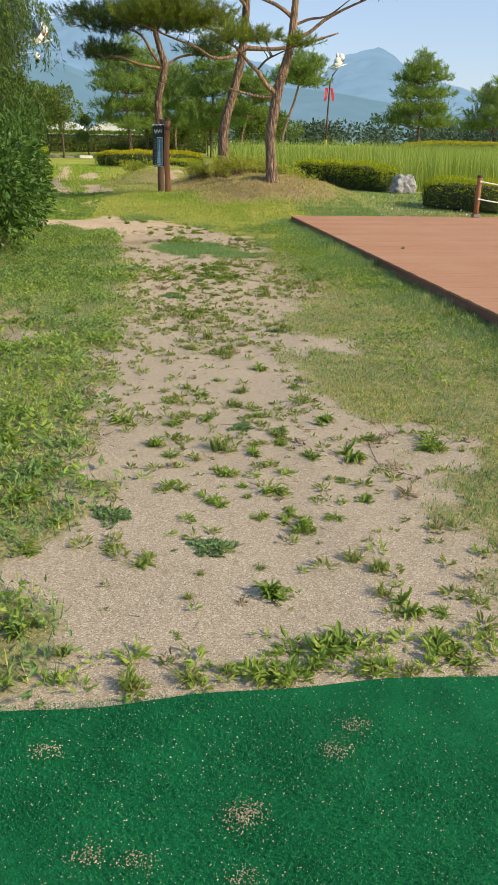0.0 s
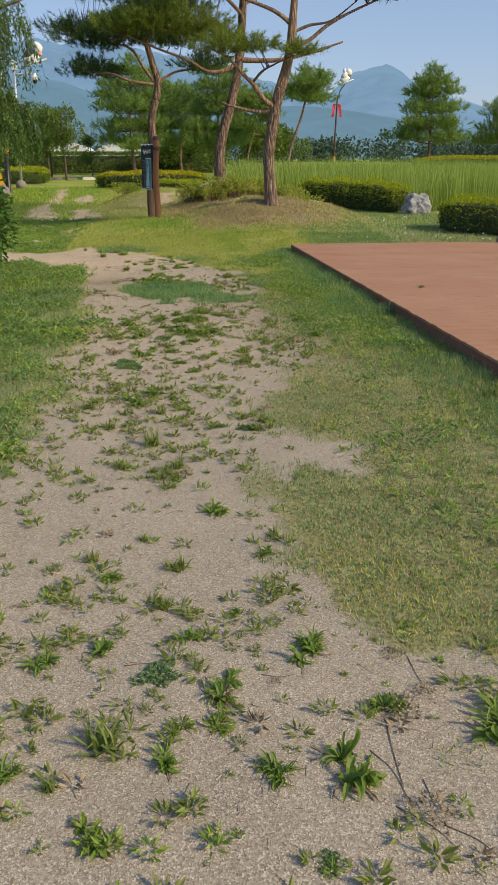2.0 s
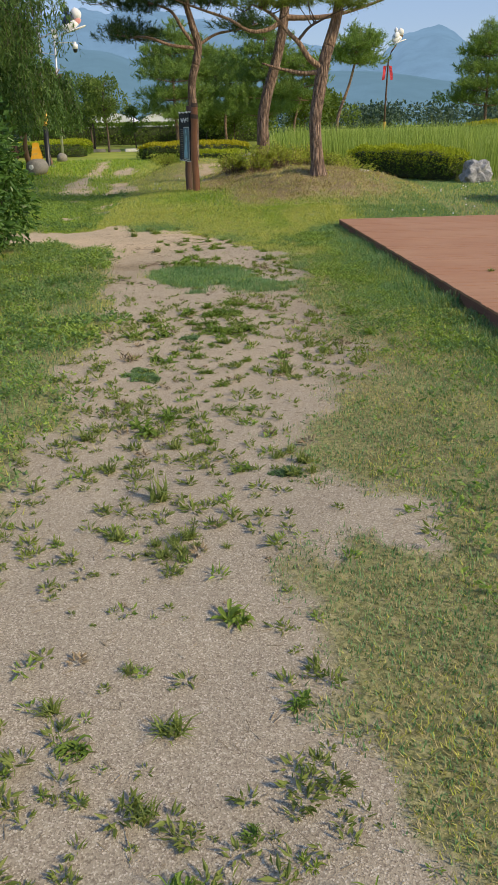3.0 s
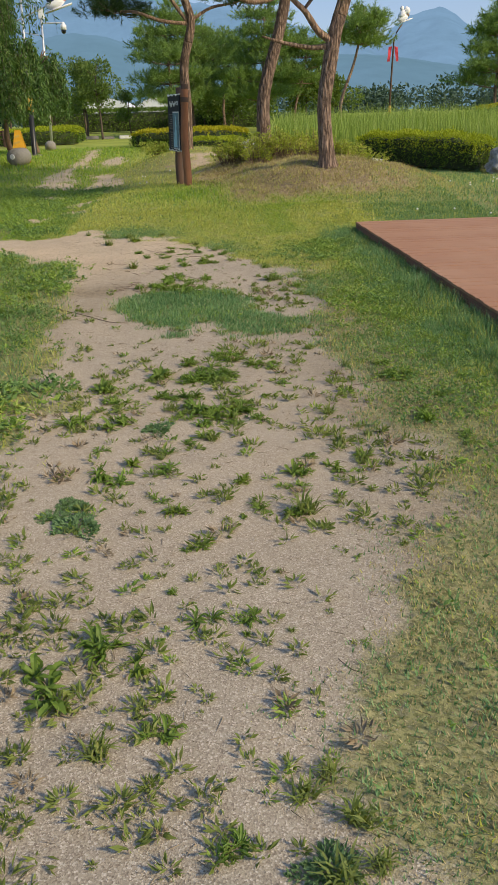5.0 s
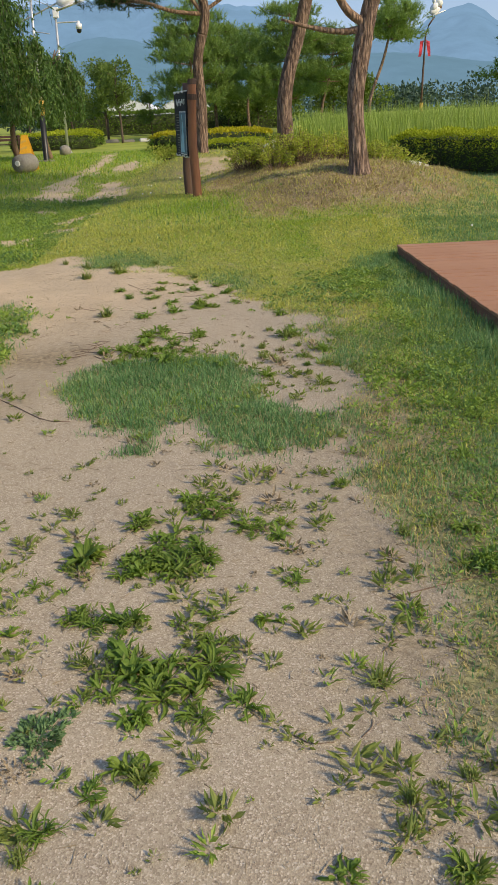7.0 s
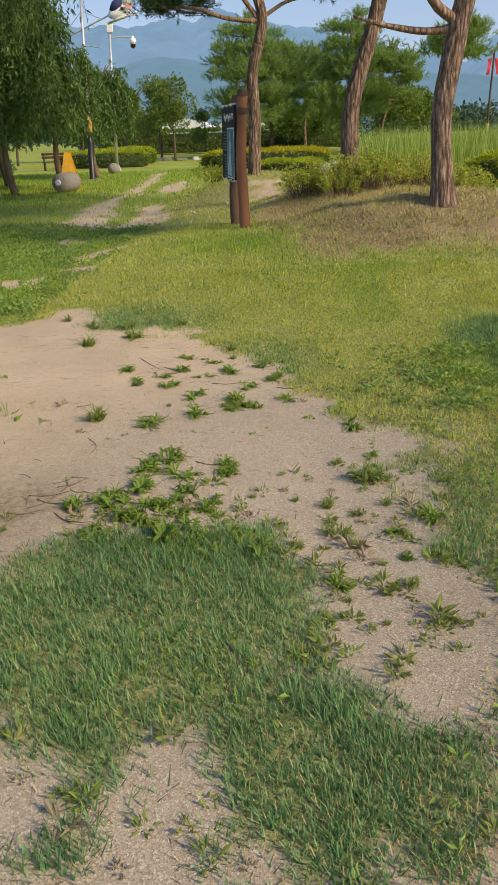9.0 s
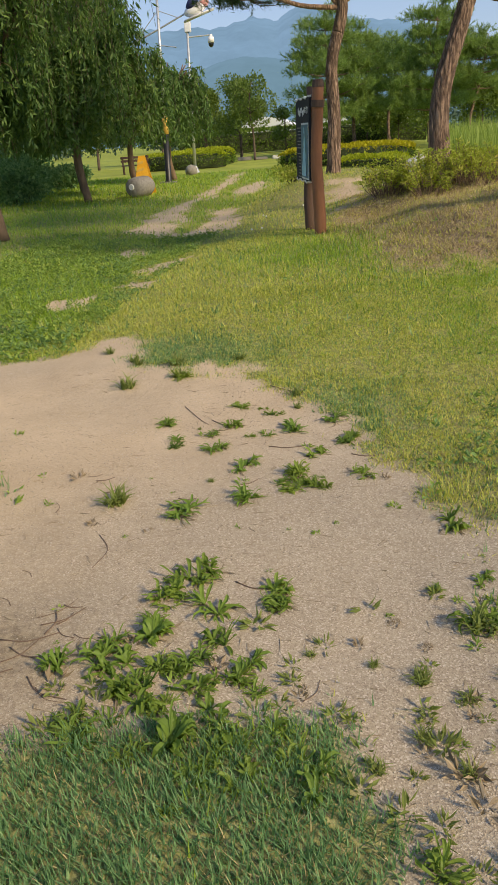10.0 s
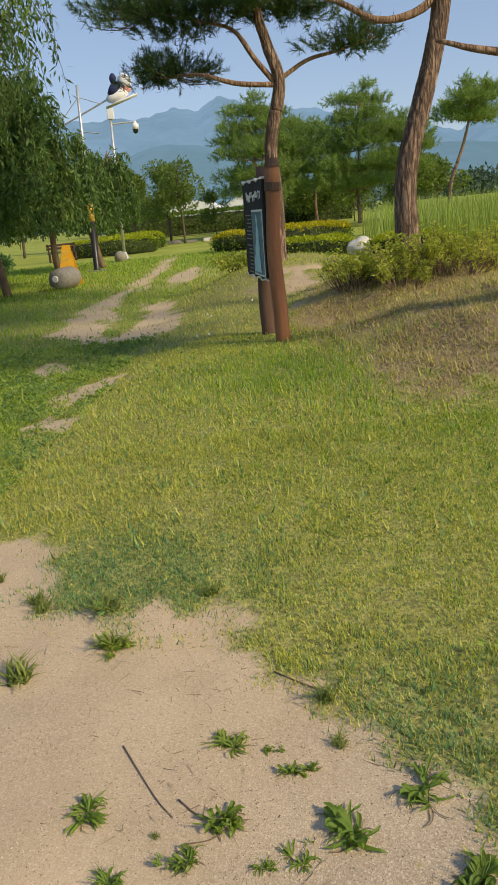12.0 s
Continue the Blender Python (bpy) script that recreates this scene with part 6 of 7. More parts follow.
def build_grass():
    # short lawn, thick by the path
    lawn, lush, cool, straw = [], [], [], []

    def add(x, y, h, w, simple):
        n = len(x)
        # bluish blades by the deck: their colour also carries the deck's shade
        deckside = sm((x - 2.35) / 0.5) * (x < 3.2) * sm((16.2 - y) / 1.2) + sm((0.2 - x) / 0.6) * (y < 14.6)
        mid = (inside(MID_PATCH, x, y) > -0.15) * 1.0
        verge = np.clip(sm((-0.6 - x) / 1.0) * (y > 15.5) + (np.exp(-(((x - 1.2) / 1.3) ** 2 + ((y - 19.2) / 1.3) ** 2))), 0, 1) * 0.8
        d = dryness(x, y)
        r, r2 = rng.random(n), rng.random(n)
        fringe = np.exp(-(((x - 0.1) / 0.75) ** 2 + ((y - 15.75) / 0.55) ** 2)) * 0.9 + 0.7 * np.exp(-(((x - 1.3) / 0.35) ** 2 + ((y - 14.6) / 0.6) ** 2))
        pc = np.maximum(np.maximum(fringe, 0.16), deckside * (0.55 + 0.6 * vnoise(x, y, 0.5, 71)))
        pc = np.maximum(pc, 0.8 * (x > 0.9) * sm((14.5 - y) / 3) * (0.5 + vnoise(x, y, 0.35, 57)))
        pc = np.maximum(pc, 0.75 * sm((x - 3.2) / 0.8) * (y > 15.3) * (y < 24))
        pc = np.maximum(pc, mid * (0.82 + 0.3 * vnoise(x, y, 0.4, 70)))
        pick = np.where(r2 < 0.05 + 0.28 * (x > 1) * sm((10.5 - y) / 2) + 0.13 * (x > 1) * (y < 14) * (1 - deckside) * (1 - mid) + 0.75 * d, 3, np.where(r < pc, 2, np.where(r < verge + 0.10 + 0.55 * sm((vnoise(x, y, 1.1, 69) - 0.5) / 0.2) * (0.3 + 0.7 * sm((x - 1.6) / 0.8)), 1, 0)))
        pick = np.where((mid > 0) & (pick == 0), 1, pick)
        tall = 1 + 0.9 * deckside + 1.9 * sm((x - 2.72) / 0.3) * (x < 3.2) * (y < 15.6) + 0.15 * mid + 0.9 * verge * vnoise(x, y, 0.7, 72) + 0.2 * (vnoise(x, y, 0.3, 73) > 0.75)
        hh = h * tall * rng.uniform(0.55, 1.35, n)
        P = np.stack([x, y, height(x, y) - 0.004], 1)
        for k, (lst, lean, ww) in enumerate(((lawn, 2.3, 1), (lush, 1.5, 1.1), (cool, 1.5, 1.1), (straw, 2.4, 0.8))):
            m = pick == k
            lst.append(blades(P[m], hh[m], w * ww, lean, 0.6, simple))
    for n, x0, x1, y0, y1, h, w in ((290000, 1.0, 3.15, 1.8, 9.5, 0.022, 0.0058), (60000, -2.2, 0.4, 1.8, 9.5, 0.034, 0.0060), (170000, 1.4, 3.3, 9.5, 14, 0.030, 0.0060), (40000, -1.6, 0.3, 9.5, 14.6, 0.036, 0.0060), (60000, 0.3, 1.8, 10.4, 12.4, 0.034, 0.0052), (430000, -1.6, 3.3, 14, 17.6, 0.022, 0.0058), (230000, -3.5, 5.2, 17.2, 21.5, 0.030, 0.0075),
                                    (90000, -7, 8, 16, 30, 0.06, 0.012), (50000, -11, 6, 30, 48, 0.08, 0.022), (16000, 5, 10, 15.4, 22, 0.06, 0.012), (60000, 3.2, 5.3, 15.36, 17.4, 0.03, 0.007)):
        x, y = sow(n, x0, x1, y0, y1)
        c = cover(x, y)
        clump = vnoise(x, y, 0.055, 64) * 0.6 + vnoise(x, y, 0.13, 65) * 0.4
        dens = np.clip(c * (0.6 + 0.9 * vnoise(x, y, 0.25, 74)) * (0.55 + 0.8 * clump), 0, 1) * (1 - np.where(y > 17, 0.85, 0.4) * dryness(x, y)) * np.where((x < 0.25) & (y < 14.6), 0.5, 0.92)
        m = rng.random(len(x)) < dens
        add(x[m], y[m], h * (0.62 + 0.8 * clump[m]), w, True)
    for nm, lst, m, lab in (("lawn_grass", lawn, LAWN, "short yellow-green lawn grass"), ("lush_grass", lush, LUSH, "longer fresh green grass"), ("clover_grass", cool, COOL, "cool green clover and grass, deck-edge shade partly in its colour"), ("dry_grass", straw, STRAW, "dry straw-coloured grass blades")):
        solid(nm, join(lst), m, lab, "grass", kind="stuff")
    # broad-leaved ground weeds in the verges
    x, y = sow(31000, -4.0, 3.1, 1.85, 24)
    x2, y2 = sow(20000, -1.9, 0.2, 1.85, 14.6)
    x3, y3 = sow(24000, 1.6, 3.1, 4.5, 14.8)
    x4, y4 = sow(15000, -3.6, -0.4, 15.6, 23)
    x, y = np.concatenate([x, x2, x3, x4]), np.concatenate([y, y2, y3, y4])
    c = cover(x, y)
    left = (x < 0.3) & (y < 14.6)
    side = sm((x - 1.65 - 1.05 * sm((9.3 - y) / 2) + 0.5 * (vnoise(x, y, 0.3, 56) - 0.5)) / 0.7) * (y < 14.8) * (y > 4) * (x > 1.5)
    lawnw = (y > 15.6) & (x < -0.55 - 0.35 * vnoise(x, y, 0.8, 75))
    p = c * np.where(left, 0.7, np.where(side > 0, 0.62 * side, np.where(lawnw, 0.55, np.where(x > 1.2, 0.08, 0.02)))) * (vnoise(x, y, 0.4, 76) > 0.2) * (0.05 + 1.5 * vnoise(x, y, 0.13, 67)) * (1 - 0.8 * np.exp(-(((x + 1.05) / 0.35) ** 2 + ((y - 6.9) / 1.0) ** 2)))
    m = rng.random(len(x)) < p
    x, y = x[m], y[m]
    P, N = [], []
    for k in range(4):
        P.append(np.stack([x + rng.normal(size=len(x)) * 0.015, y + rng.normal(size=len(x)) * 0.015, height(x, y) + rng.uniform(0.0, 0.03, len(x)) + 0.10 * rng.random(len(x)) * vnoise(x, y, 0.13, 67) ** 2 * np.where(x < 0.3, 1.0, 0.5)], 1))
        a = rng.uniform(0, 6.28, len(x))
        N.append(np.stack([np.cos(a), np.sin(a), rng.uniform(0.15, 1.0, len(x))], 1))
    P, N = np.concatenate(P), np.concatenate(N)
    L = rng.uniform(0.016, 0.042, len(P)) * np.where((P[:, 0] > 0.8) & (P[:, 1] < 24), 0.85, np.where(P[:, 1] < 14.6, 1.15, 1.3)) * (0.7 + 0.7 * vnoise(P[:, 0], P[:, 1], 0.8, 78))
    fresh = vnoise(P[:, 0], P[:, 1], 0.45, 79) + 0.25 * rng.normal(size=len(P)) > np.where(P[:, 0] > 0.8, 0.36, np.where(P[:, 1] < 14.6, 0.6, 0.38))
    for nm, m, mt, lab in (("verge_weeds", ~fresh, VERGE, "low dark-green leafy weeds along the verge"), ("verge_herbs", fresh, HERB, "fresh green herbs along the verge")):
        solid(nm, leaves(P[m], N[m], L[m], L[m] * 0.42), mt, lab, "weeds", kind="stuff")
    # dry blades and sparse green over the mound
    n = 110000
    x, y = rng.uniform(1.0, 5.6, n), rng.uniform(17.2, 25, n)
    d = dryness(x, y)
    m = rng.random(n) < d
    x, y = x[m], y[m]
    r = rng.random(len(x)) + 0.5 * (vnoise(x, y, 0.5, 66) - 0.5)
    P = np.stack([x, y, height(x, y) - 0.003], 1)
    for nm, sel, mt, lab, hh, ln in (("mound_straw", r < 0.42, STRAW, "dry straw lying over the mound", 0.07, 3.0), ("mound_litter", (r >= 0.42) & (r < 0.66), DEAD, "brown litter on the mound", 0.05, 4.0), ("mound_grass", r >= 0.66, LAWN, "sparse yellow-green grass on the mound", 0.042, 2.2)):
        solid(nm, blades(P[sel], hh * rng.uniform(0.5, 1.4, int(sel.sum())) * (0.5 + 1.2 * vnoise(x[sel], y[sel], 0.16, 58)), 0.009, ln, 0.6, True), mt, lab, "grass", kind="stuff")
    # tiny white clover flowers
    x, y = rng.uniform(-3, 9, 260), rng.uniform(15.8, 24, 260)
    m = (cover(x, y) > 0.8) & ((x > 4) | (np.hypot(x - 0.2, y - 22.5) < 1.5)) & (vnoise(x, y, 1.2, 77) > 0.45)
    solid("clover_flowers", join([move(boulder(0.016, 0.016, 0.014, 1, 0.1, 1), a, b, ground_at(a, b) + 0.09) for a, b in zip(x[m], y[m])]), PETAL, "small white clover flowers in the grass", "flowers", kind="stuff")


build_grass()


# ---- weeds on the sand ----
def weed_mesh(seed, count, broad, rise):
    """A ragged weed of several crowns on one root, about 1 m across before scaling: arched pointed leaves of uneven length over a few withered ones."""
    rnd = random.Random(seed)
    crowns = [(0.0, 0.0)] + [(rnd.gauss(0, 0.13), rnd.gauss(0, 0.13)) for _ in range(1 + seed % 4)]
    V, Q, T, old = [(0.0, 0.0, -0.04)], [], [], 8
    for k in range(count + old):
        withered, narrow = k >= count, k % 4 == 1
        cx, cy = crowns[k % len(crowns)]
        a = rnd.uniform(0, 6.28)
        if k % 3 and (cx or cy):
            a = math.atan2(cy, cx) + rnd.gauss(0, 0.9)
        L, w = rnd.uniform(0.16, 0.46) * (1.2 if narrow else 1), broad * rnd.uniform(0.6, 1.3) * (0.4 if narrow or withered else 1)
        up = 0.06 if withered else rise * rnd.uniform(0.3, 2.6)
        bend, turn = rnd.uniform(0.5, 1.25), rnd.gauss(0, 0.5)
        n0 = len(V)
        for i in range(6):
            f = i / 5
            wd = w * (0.25 + 1.9 * f * (1 - f) ** 0.6) * (1 if i < 5 else 0.05)
            r, z = L * f / math.sqrt(1 + 0.5 * up * up), L * up * f * (1.25 - bend * f) / math.sqrt(1 + 0.5 * up * up)
            b = a + turn * f * f
            for s in (-1, 0, 1):
                y, zz = s * wd / 2, z + (0.28 * wd if s else 0) + 0.012 * math.sin(f * 9 + k) + (0.02 if withered else 0)
                V.append((cx + r * math.cos(b) - y * math.sin(b), cy + r * math.sin(b) + y * math.cos(b), max(zz, 0.004)))
        T += [(0, n0, n0 + 1), (0, n0 + 1, n0 + 2)]
        Q += [(n0 + 3 * i + j, n0 + 1 + 3 * i + j, n0 + 4 + 3 * i + j, n0 + 3 + 3 * i + j) for i in range(5) for j in range(2)]
    me = mesh_of("weed", shape(V, Q, T))
    k, nq = np.arange(len(me.polygons)), len(Q)
    me.polygons.foreach_set("material_index", (((k >= 10 * count) & (k < nq)) | (k >= nq + 2 * count)).astype(np.int32))
    me.materials.append(WEED)
    me.materials.append(DEAD)
    return me


def tuft(seed, n, tall):
    r = np.random.default_rng(seed)
    a, d = r.uniform(0, 6.28, n), 0.16 * np.sqrt(r.random(n))
    return blades(np.stack([d * np.cos(a), d * np.sin(a), np.zeros(n)], 1), tall * r.uniform(0.5, 1.2, n), 0.04, 2.2, 0.6)


def flat_mat(seed, n, lift=0.09):
    r = np.random.default_rng(seed)
    a = r.uniform(0, 6.28, n)
    d = 0.5 * np.sqrt(r.random(n)) * (0.72 + 0.25 * np.sin(3 * a + seed) + 0.2 * np.sin(5 * a + 2 * seed))
    p = np.stack([d * np.cos(a), d * np.sin(a) * 0.8, lift * (1 - (d / 0.5) ** 2) * r.random(n)], 1)
    L = r.uniform(0.06, 0.11, n)
    return leaves(p, np.stack([np.cos(a), np.sin(a), r.uniform(0.0, 0.9, n)], 1) + r.normal(size=(n, 3)) * 0.5, L, L * 0.5)


ROSETTES = [weed_mesh(800 + 3 * k, 36 + 6 * (k % 5), 0.060 + 0.014 * (k % 4), 0.42 + 0.13 * (k % 4)) for k in range(14)]
TUFTS = [mesh_of("tuft", tuft(820 + k, 48, 0.42)) for k in range(6)]
MATS = [mesh_of("mat_weed", flat_mat(830 + k, 650)) for k in range(3)]
DEADS = [mesh_of("dead_tuft", flat_mat(840 + k, 130, 0.3)) for k in range(3)]
for ms, m in ((TUFTS, WEED_DULL), (MATS, CREEP), (DEADS, DEAD)):
    for me in ms:
        me.materials.append(m)


def plant(rows, meshes, name, label, category, group, grow=1.0, tall=1.0):
    many = []
    for k, (x, y, r) in enumerate(rows):
        if r > 0.12:      # a thicket of several plants
            r = min(r, 0.2)
            many += [(x + 0.85 * r * math.sqrt(j / 10) * math.cos(j * 2.4 + k), y + 0.7 * r * math.sqrt(j / 10) * math.sin(j * 2.4 + k), r * (0.28 + 0.06 * (j % 4))) for j in range(9)]
        else:
            many.append((x, y, r))
    for k, (x, y, r) in enumerate(many):
        ob = new(name, meshes[k % len(meshes)])
        s = 2 * r * grow * (0.8 if r < 0.05 else 1)
        ob.matrix_basis = pose(x, y, ground_at(x, y) - 0.003, 0, 0, (k * 137.5) % 360) @ Matrix.Diagonal((s, s, s * tall * (0.85 + 0.3 * ((k * 7) % 5) / 4), 1))
        tagged(ob, label, category, group)


plant([(0.98, 1.85, 0.08), (0.38, 1.85, 0.08), (0.51, 1.9, 0.06), (0.92, 1.93, 0.07), (0.61, 1.99, 0.09), (0.45, 1.99, 0.06), (0.1, 2.11, 0.03), (0.88, 2.13, 0.07), (1.01, 2.14,
       0.05), (-0.41, 2.21, 0.08), (0.49, 2.21, 0.02), (0.44, 2.33, 0.08), (0.43, 2.5, 0.04), (0.02, 2.6, 0.06), (-0.14, 2.71, 0.05), (-0.45, 2.73, 0.07), (0.65, 2.76, 0.06),
       (0.69, 2.81, 0.05), (0.81, 2.88, 0.05), (0.68, 2.88, 0.04), (0.61, 2.9, 0.06), (0.22, 2.9, 0.03), (0.49, 2.91, 0.05), (-0.35, 2.96, 0.06), (0.65, 2.97, 0.04), (1, 3.03,
       0.05), (0.35, 3.04, 0.05), (0.77, 3.08, 0.03), (0.32, 3.1, 0.07), (0.48, 3.12, 0.04)],
      ROSETTES, "weed_rosette", "broad-leaved green weed growing in the sand", "weed", "rosette weeds on the path", 1.2)
plant([(1.1, 3.13, 0.04), (0.62, 3.16, 0.08), (-0.52, 3.19, 0.11), (0.46, 3.23, 0.04), (0.95, 3.24, 0.04), (0.17, 3.25, 0.07), (0.4, 3.4, 0.06), (1.05, 3.49, 0.09), (-0.44,
       3.52, 0.1), (0.87, 3.54, 0.06), (1.52, 3.6, 0.09), (0.58, 3.62, 0.05), (0.15, 3.64, 0.06), (1.55, 3.66, 0.1), (0.6, 3.74, 0.05), (0.73, 3.75, 0.06), (1.23, 3.76, 0.06),
       (0.1, 3.78, 0.06), (1.24, 3.81, 0.04), (0.74, 3.87, 0.06), (0.76, 3.91, 0.07), (1.08, 4.05, 0.07), (0.18, 4.1, 0.07), (1.08, 4.11, 0.06), (-0.05, 4.13, 0.1), (0.38, 4.15,
       0.06), (1.43, 4.17, 0.04), (0.66, 4.2, 0.06), (0.98, 4.23, 0.04), (0.85, 4.33, 0.04)],
      ROSETTES, "weed_rosette", "broad-leaved green weed growing in the sand", "weed", "rosette weeds on the path", 1.2)
plant([(1.1, 4.46, 0.04), (0.41, 4.64, 0.06), (1.02, 4.76, 0.05), (0.84, 5.16, 0.07), (0.99, 6.38, 0.05), (0.81, 6.75, 0.07), (0.48, 6.95, 0.11), (0.72, 6.99, 0.05), (1.42,
       7.05, 0.03), (0.61, 7.1, 0.09), (0.78, 7.12, 0.03), (1.06, 7.14, 0.03), (0.95, 7.21, 0.03), (1.09, 7.22, 0.05), (0.9, 7.22, 0.07), (0.7, 7.28, 0.04), (0.89, 7.32, 0.02),
       (0.83, 7.39, 0.03), (1.27, 7.44, 0.02), (1.12, 7.47, 0.03), (1.49, 7.53, 0.03), (1.43, 7.61, 0.02), (0.87, 7.66, 0.04), (0.94, 7.69, 0.05), (1.33, 7.86, 0.06), (1.1,
       7.88, 0.03), (1.18, 7.94, 0.06), (0.82, 7.97, 0.06), (0.77, 8.07, 0.05), (1.32, 8.13, 0.04)],
      ROSETTES, "weed_rosette", "broad-leaved green weed growing in the sand", "weed", "rosette weeds on the path", 1.2)
plant([(1.38, 8.14, 0.05), (1.13, 8.2, 0.04), (1.12, 8.23, 0.05), (1.35, 8.26, 0.07), (0.58, 8.28, 0.07), (1.43, 8.29, 0.04), (1.55, 8.3, 0.06), (0.47, 8.32, 0.07), (0.79, 8.4,
       0.08), (1.7, 8.4, 0.06), (1.43, 8.42, 0.05), (0.62, 8.48, 0.06), (0.77, 8.59, 0.06), (2.27, 8.6, 0.06), (0.44, 8.64, 0.05), (0.88, 8.69, 0.05), (0.97, 8.74, 0.07), (2.15,
       8.83, 0.07), (1.12, 8.93, 0.06), (1.25, 8.95, 0.07), (2.13, 8.95, 0.08), (0.55, 8.97, 0.09), (0.26, 9.02, 0.11), (1, 9.06, 0.21), (1.17, 9.09, 0.1), (1.17, 9.2, 0.06),
       (0.49, 9.31, 0.07), (1.34, 9.34, 0.05), (0.8, 9.34, 0.07), (0.89, 9.35, 0.08)],
      ROSETTES, "weed_rosette", "broad-leaved green weed growing in the sand", "weed", "rosette weeds on the path", 1.2)
plant([(1.17, 9.37, 0.06), (1.42, 9.39, 0.03), (0.73, 9.4, 0.06), (0.37, 9.53, 0.09), (1.46, 9.54, 0.05), (2.14, 9.56, 0.14), (0.56, 9.59, 0.05), (0.37, 9.61, 0.07), (0.95,
       9.66, 0.16), (0.7, 9.73, 0.11), (1.05, 9.76, 0.19), (1.37, 9.9, 0.13), (0.89, 10, 0.08), (1.15, 10.09, 0.16), (1.35, 11.39, 0.06), (0.97, 11.5, 0.04), (1.46, 11.57,
       0.05), (1.5, 11.78, 0.07), (0.9, 11.88, 0.04), (1.78, 11.95, 0.04), (1.87, 11.97, 0.05), (0.92, 11.98, 0.06), (1.23, 12, 0.07), (1.08, 12.01, 0.06), (0.75, 12.04, 0.06),
       (0.97, 12.05, 0.06), (1.2, 12.06, 0.06), (0.86, 12.08, 0.09), (0.61, 12.09, 0.09), (1, 12.12, 0.06)],
      ROSETTES, "weed_rosette", "broad-leaved green weed growing in the sand", "weed", "rosette weeds on the path", 1.2)
plant([(1.59, 12.15, 0.04), (1.77, 12.15, 0.06), (0.87, 12.15, 0.06), (1.12, 12.16, 0.05), (0.58, 12.17, 0.06), (0.67, 12.18, 0.05), (0.97, 12.19, 0.08), (0.74, 12.23, 0.07),
       (0.81, 12.24, 0.06), (1.92, 12.26, 0.08), (0.86, 12.3, 0.07), (0.67, 12.3, 0.07), (1.05, 12.31, 0.05), (0.71, 12.31, 0.07), (0.93, 12.35, 0.05), (1, 12.37, 0.06), (0.77,
       12.38, 0.07), (0.46, 12.38, 0.06), (0.81, 12.39, 0.05), (0.56, 12.41, 0.09), (1.01, 12.41, 0.07), (0.66, 12.41, 0.07), (0.84, 12.43, 0.07), (0.59, 12.5, 0.06), (0.94,
       12.51, 0.07), (0.7, 12.53, 0.09), (0.7, 12.59, 0.07), (1.69, 12.67, 0.09), (0.89, 12.67, 0.1), (1.09, 12.71, 0.06)],
      ROSETTES, "weed_rosette", "broad-leaved green weed growing in the sand", "weed", "rosette weeds on the path", 1.2)
plant([(0.75, 12.76, 0.07), (1.08, 12.76, 0.06), (0.7, 12.79, 0.08), (1.06, 12.82, 0.06), (1.6, 12.84, 0.04), (0.78, 12.9, 0.1), (0.82, 12.95, 0.07), (1.69, 13.26, 0.07), (0.64,
       13.43, 0.11), (0.87, 13.52, 0.08), (1.1, 13.69, 0.15), (1.36, 13.77, 0.07), (0.82, 13.89, 0.08), (1.18, 14.01, 0.06), (0.63, 14.09, 0.08), (0.44, 14.14, 0.05), (1.31,
       14.14, 0.06), (1.31, 14.19, 0.07), (0.43, 14.21, 0.06), (0.8, 14.25, 0.04), (0.9, 14.25, 0.05), (0.61, 14.27, 0.05), (1.03, 14.34, 0.09), (0.7, 14.41, 0.06), (0.32,
       14.44, 0.07), (1.24, 14.46, 0.09), (0.9, 14.57, 0.05), (0.82, 14.68, 0.04), (0.71, 14.69, 0.07), (0.23, 15.26, 0.08)],
      ROSETTES, "weed_rosette", "broad-leaved green weed growing in the sand", "weed", "rosette weeds on the path", 1.2)
plant([(0.79, 1.83, 0.06), (0.68, 1.86, 0.06), (-0.05, 1.87, 0.07), (0.12, 1.89, 0.07), (0.24, 1.91, 0.05), (-0.26, 2.06, 0.06), (0.84, 2.26, 0.06), (0.15, 2.32, 0.04), (0.87,
       2.43, 0.07), (0.21, 2.48, 0.04), (0.8, 2.52, 0.08), (1.68, 3.56, 0.04), (0.28, 3.57, 0.05), (0.41, 3.7, 0.11), (1.15, 3.93, 0.03), (1.08, 4.08, 0.06), (1.3, 4.1, 0.03),
       (0.6, 4.4, 0.06), (0.66, 4.68, 0.08), (0.32, 4.79, 0.06), (0.53, 4.94, 0.05), (0.86, 5.64, 0.04), (0.66, 5.65, 0.15), (0.43, 5.75, 0.07), (0.58, 6.09, 0.11), (0.33, 6.43,
       0.08), (0.64, 6.68, 0.08), (0.18, 6.84, 0.09), (1.2, 7.13, 0.03), (1.2, 7.47, 0.03)],
      TUFTS, "grass_tuft", "small tuft of thin green grass on the sand", "grass tuft", "grass tufts on the path", 1.15)
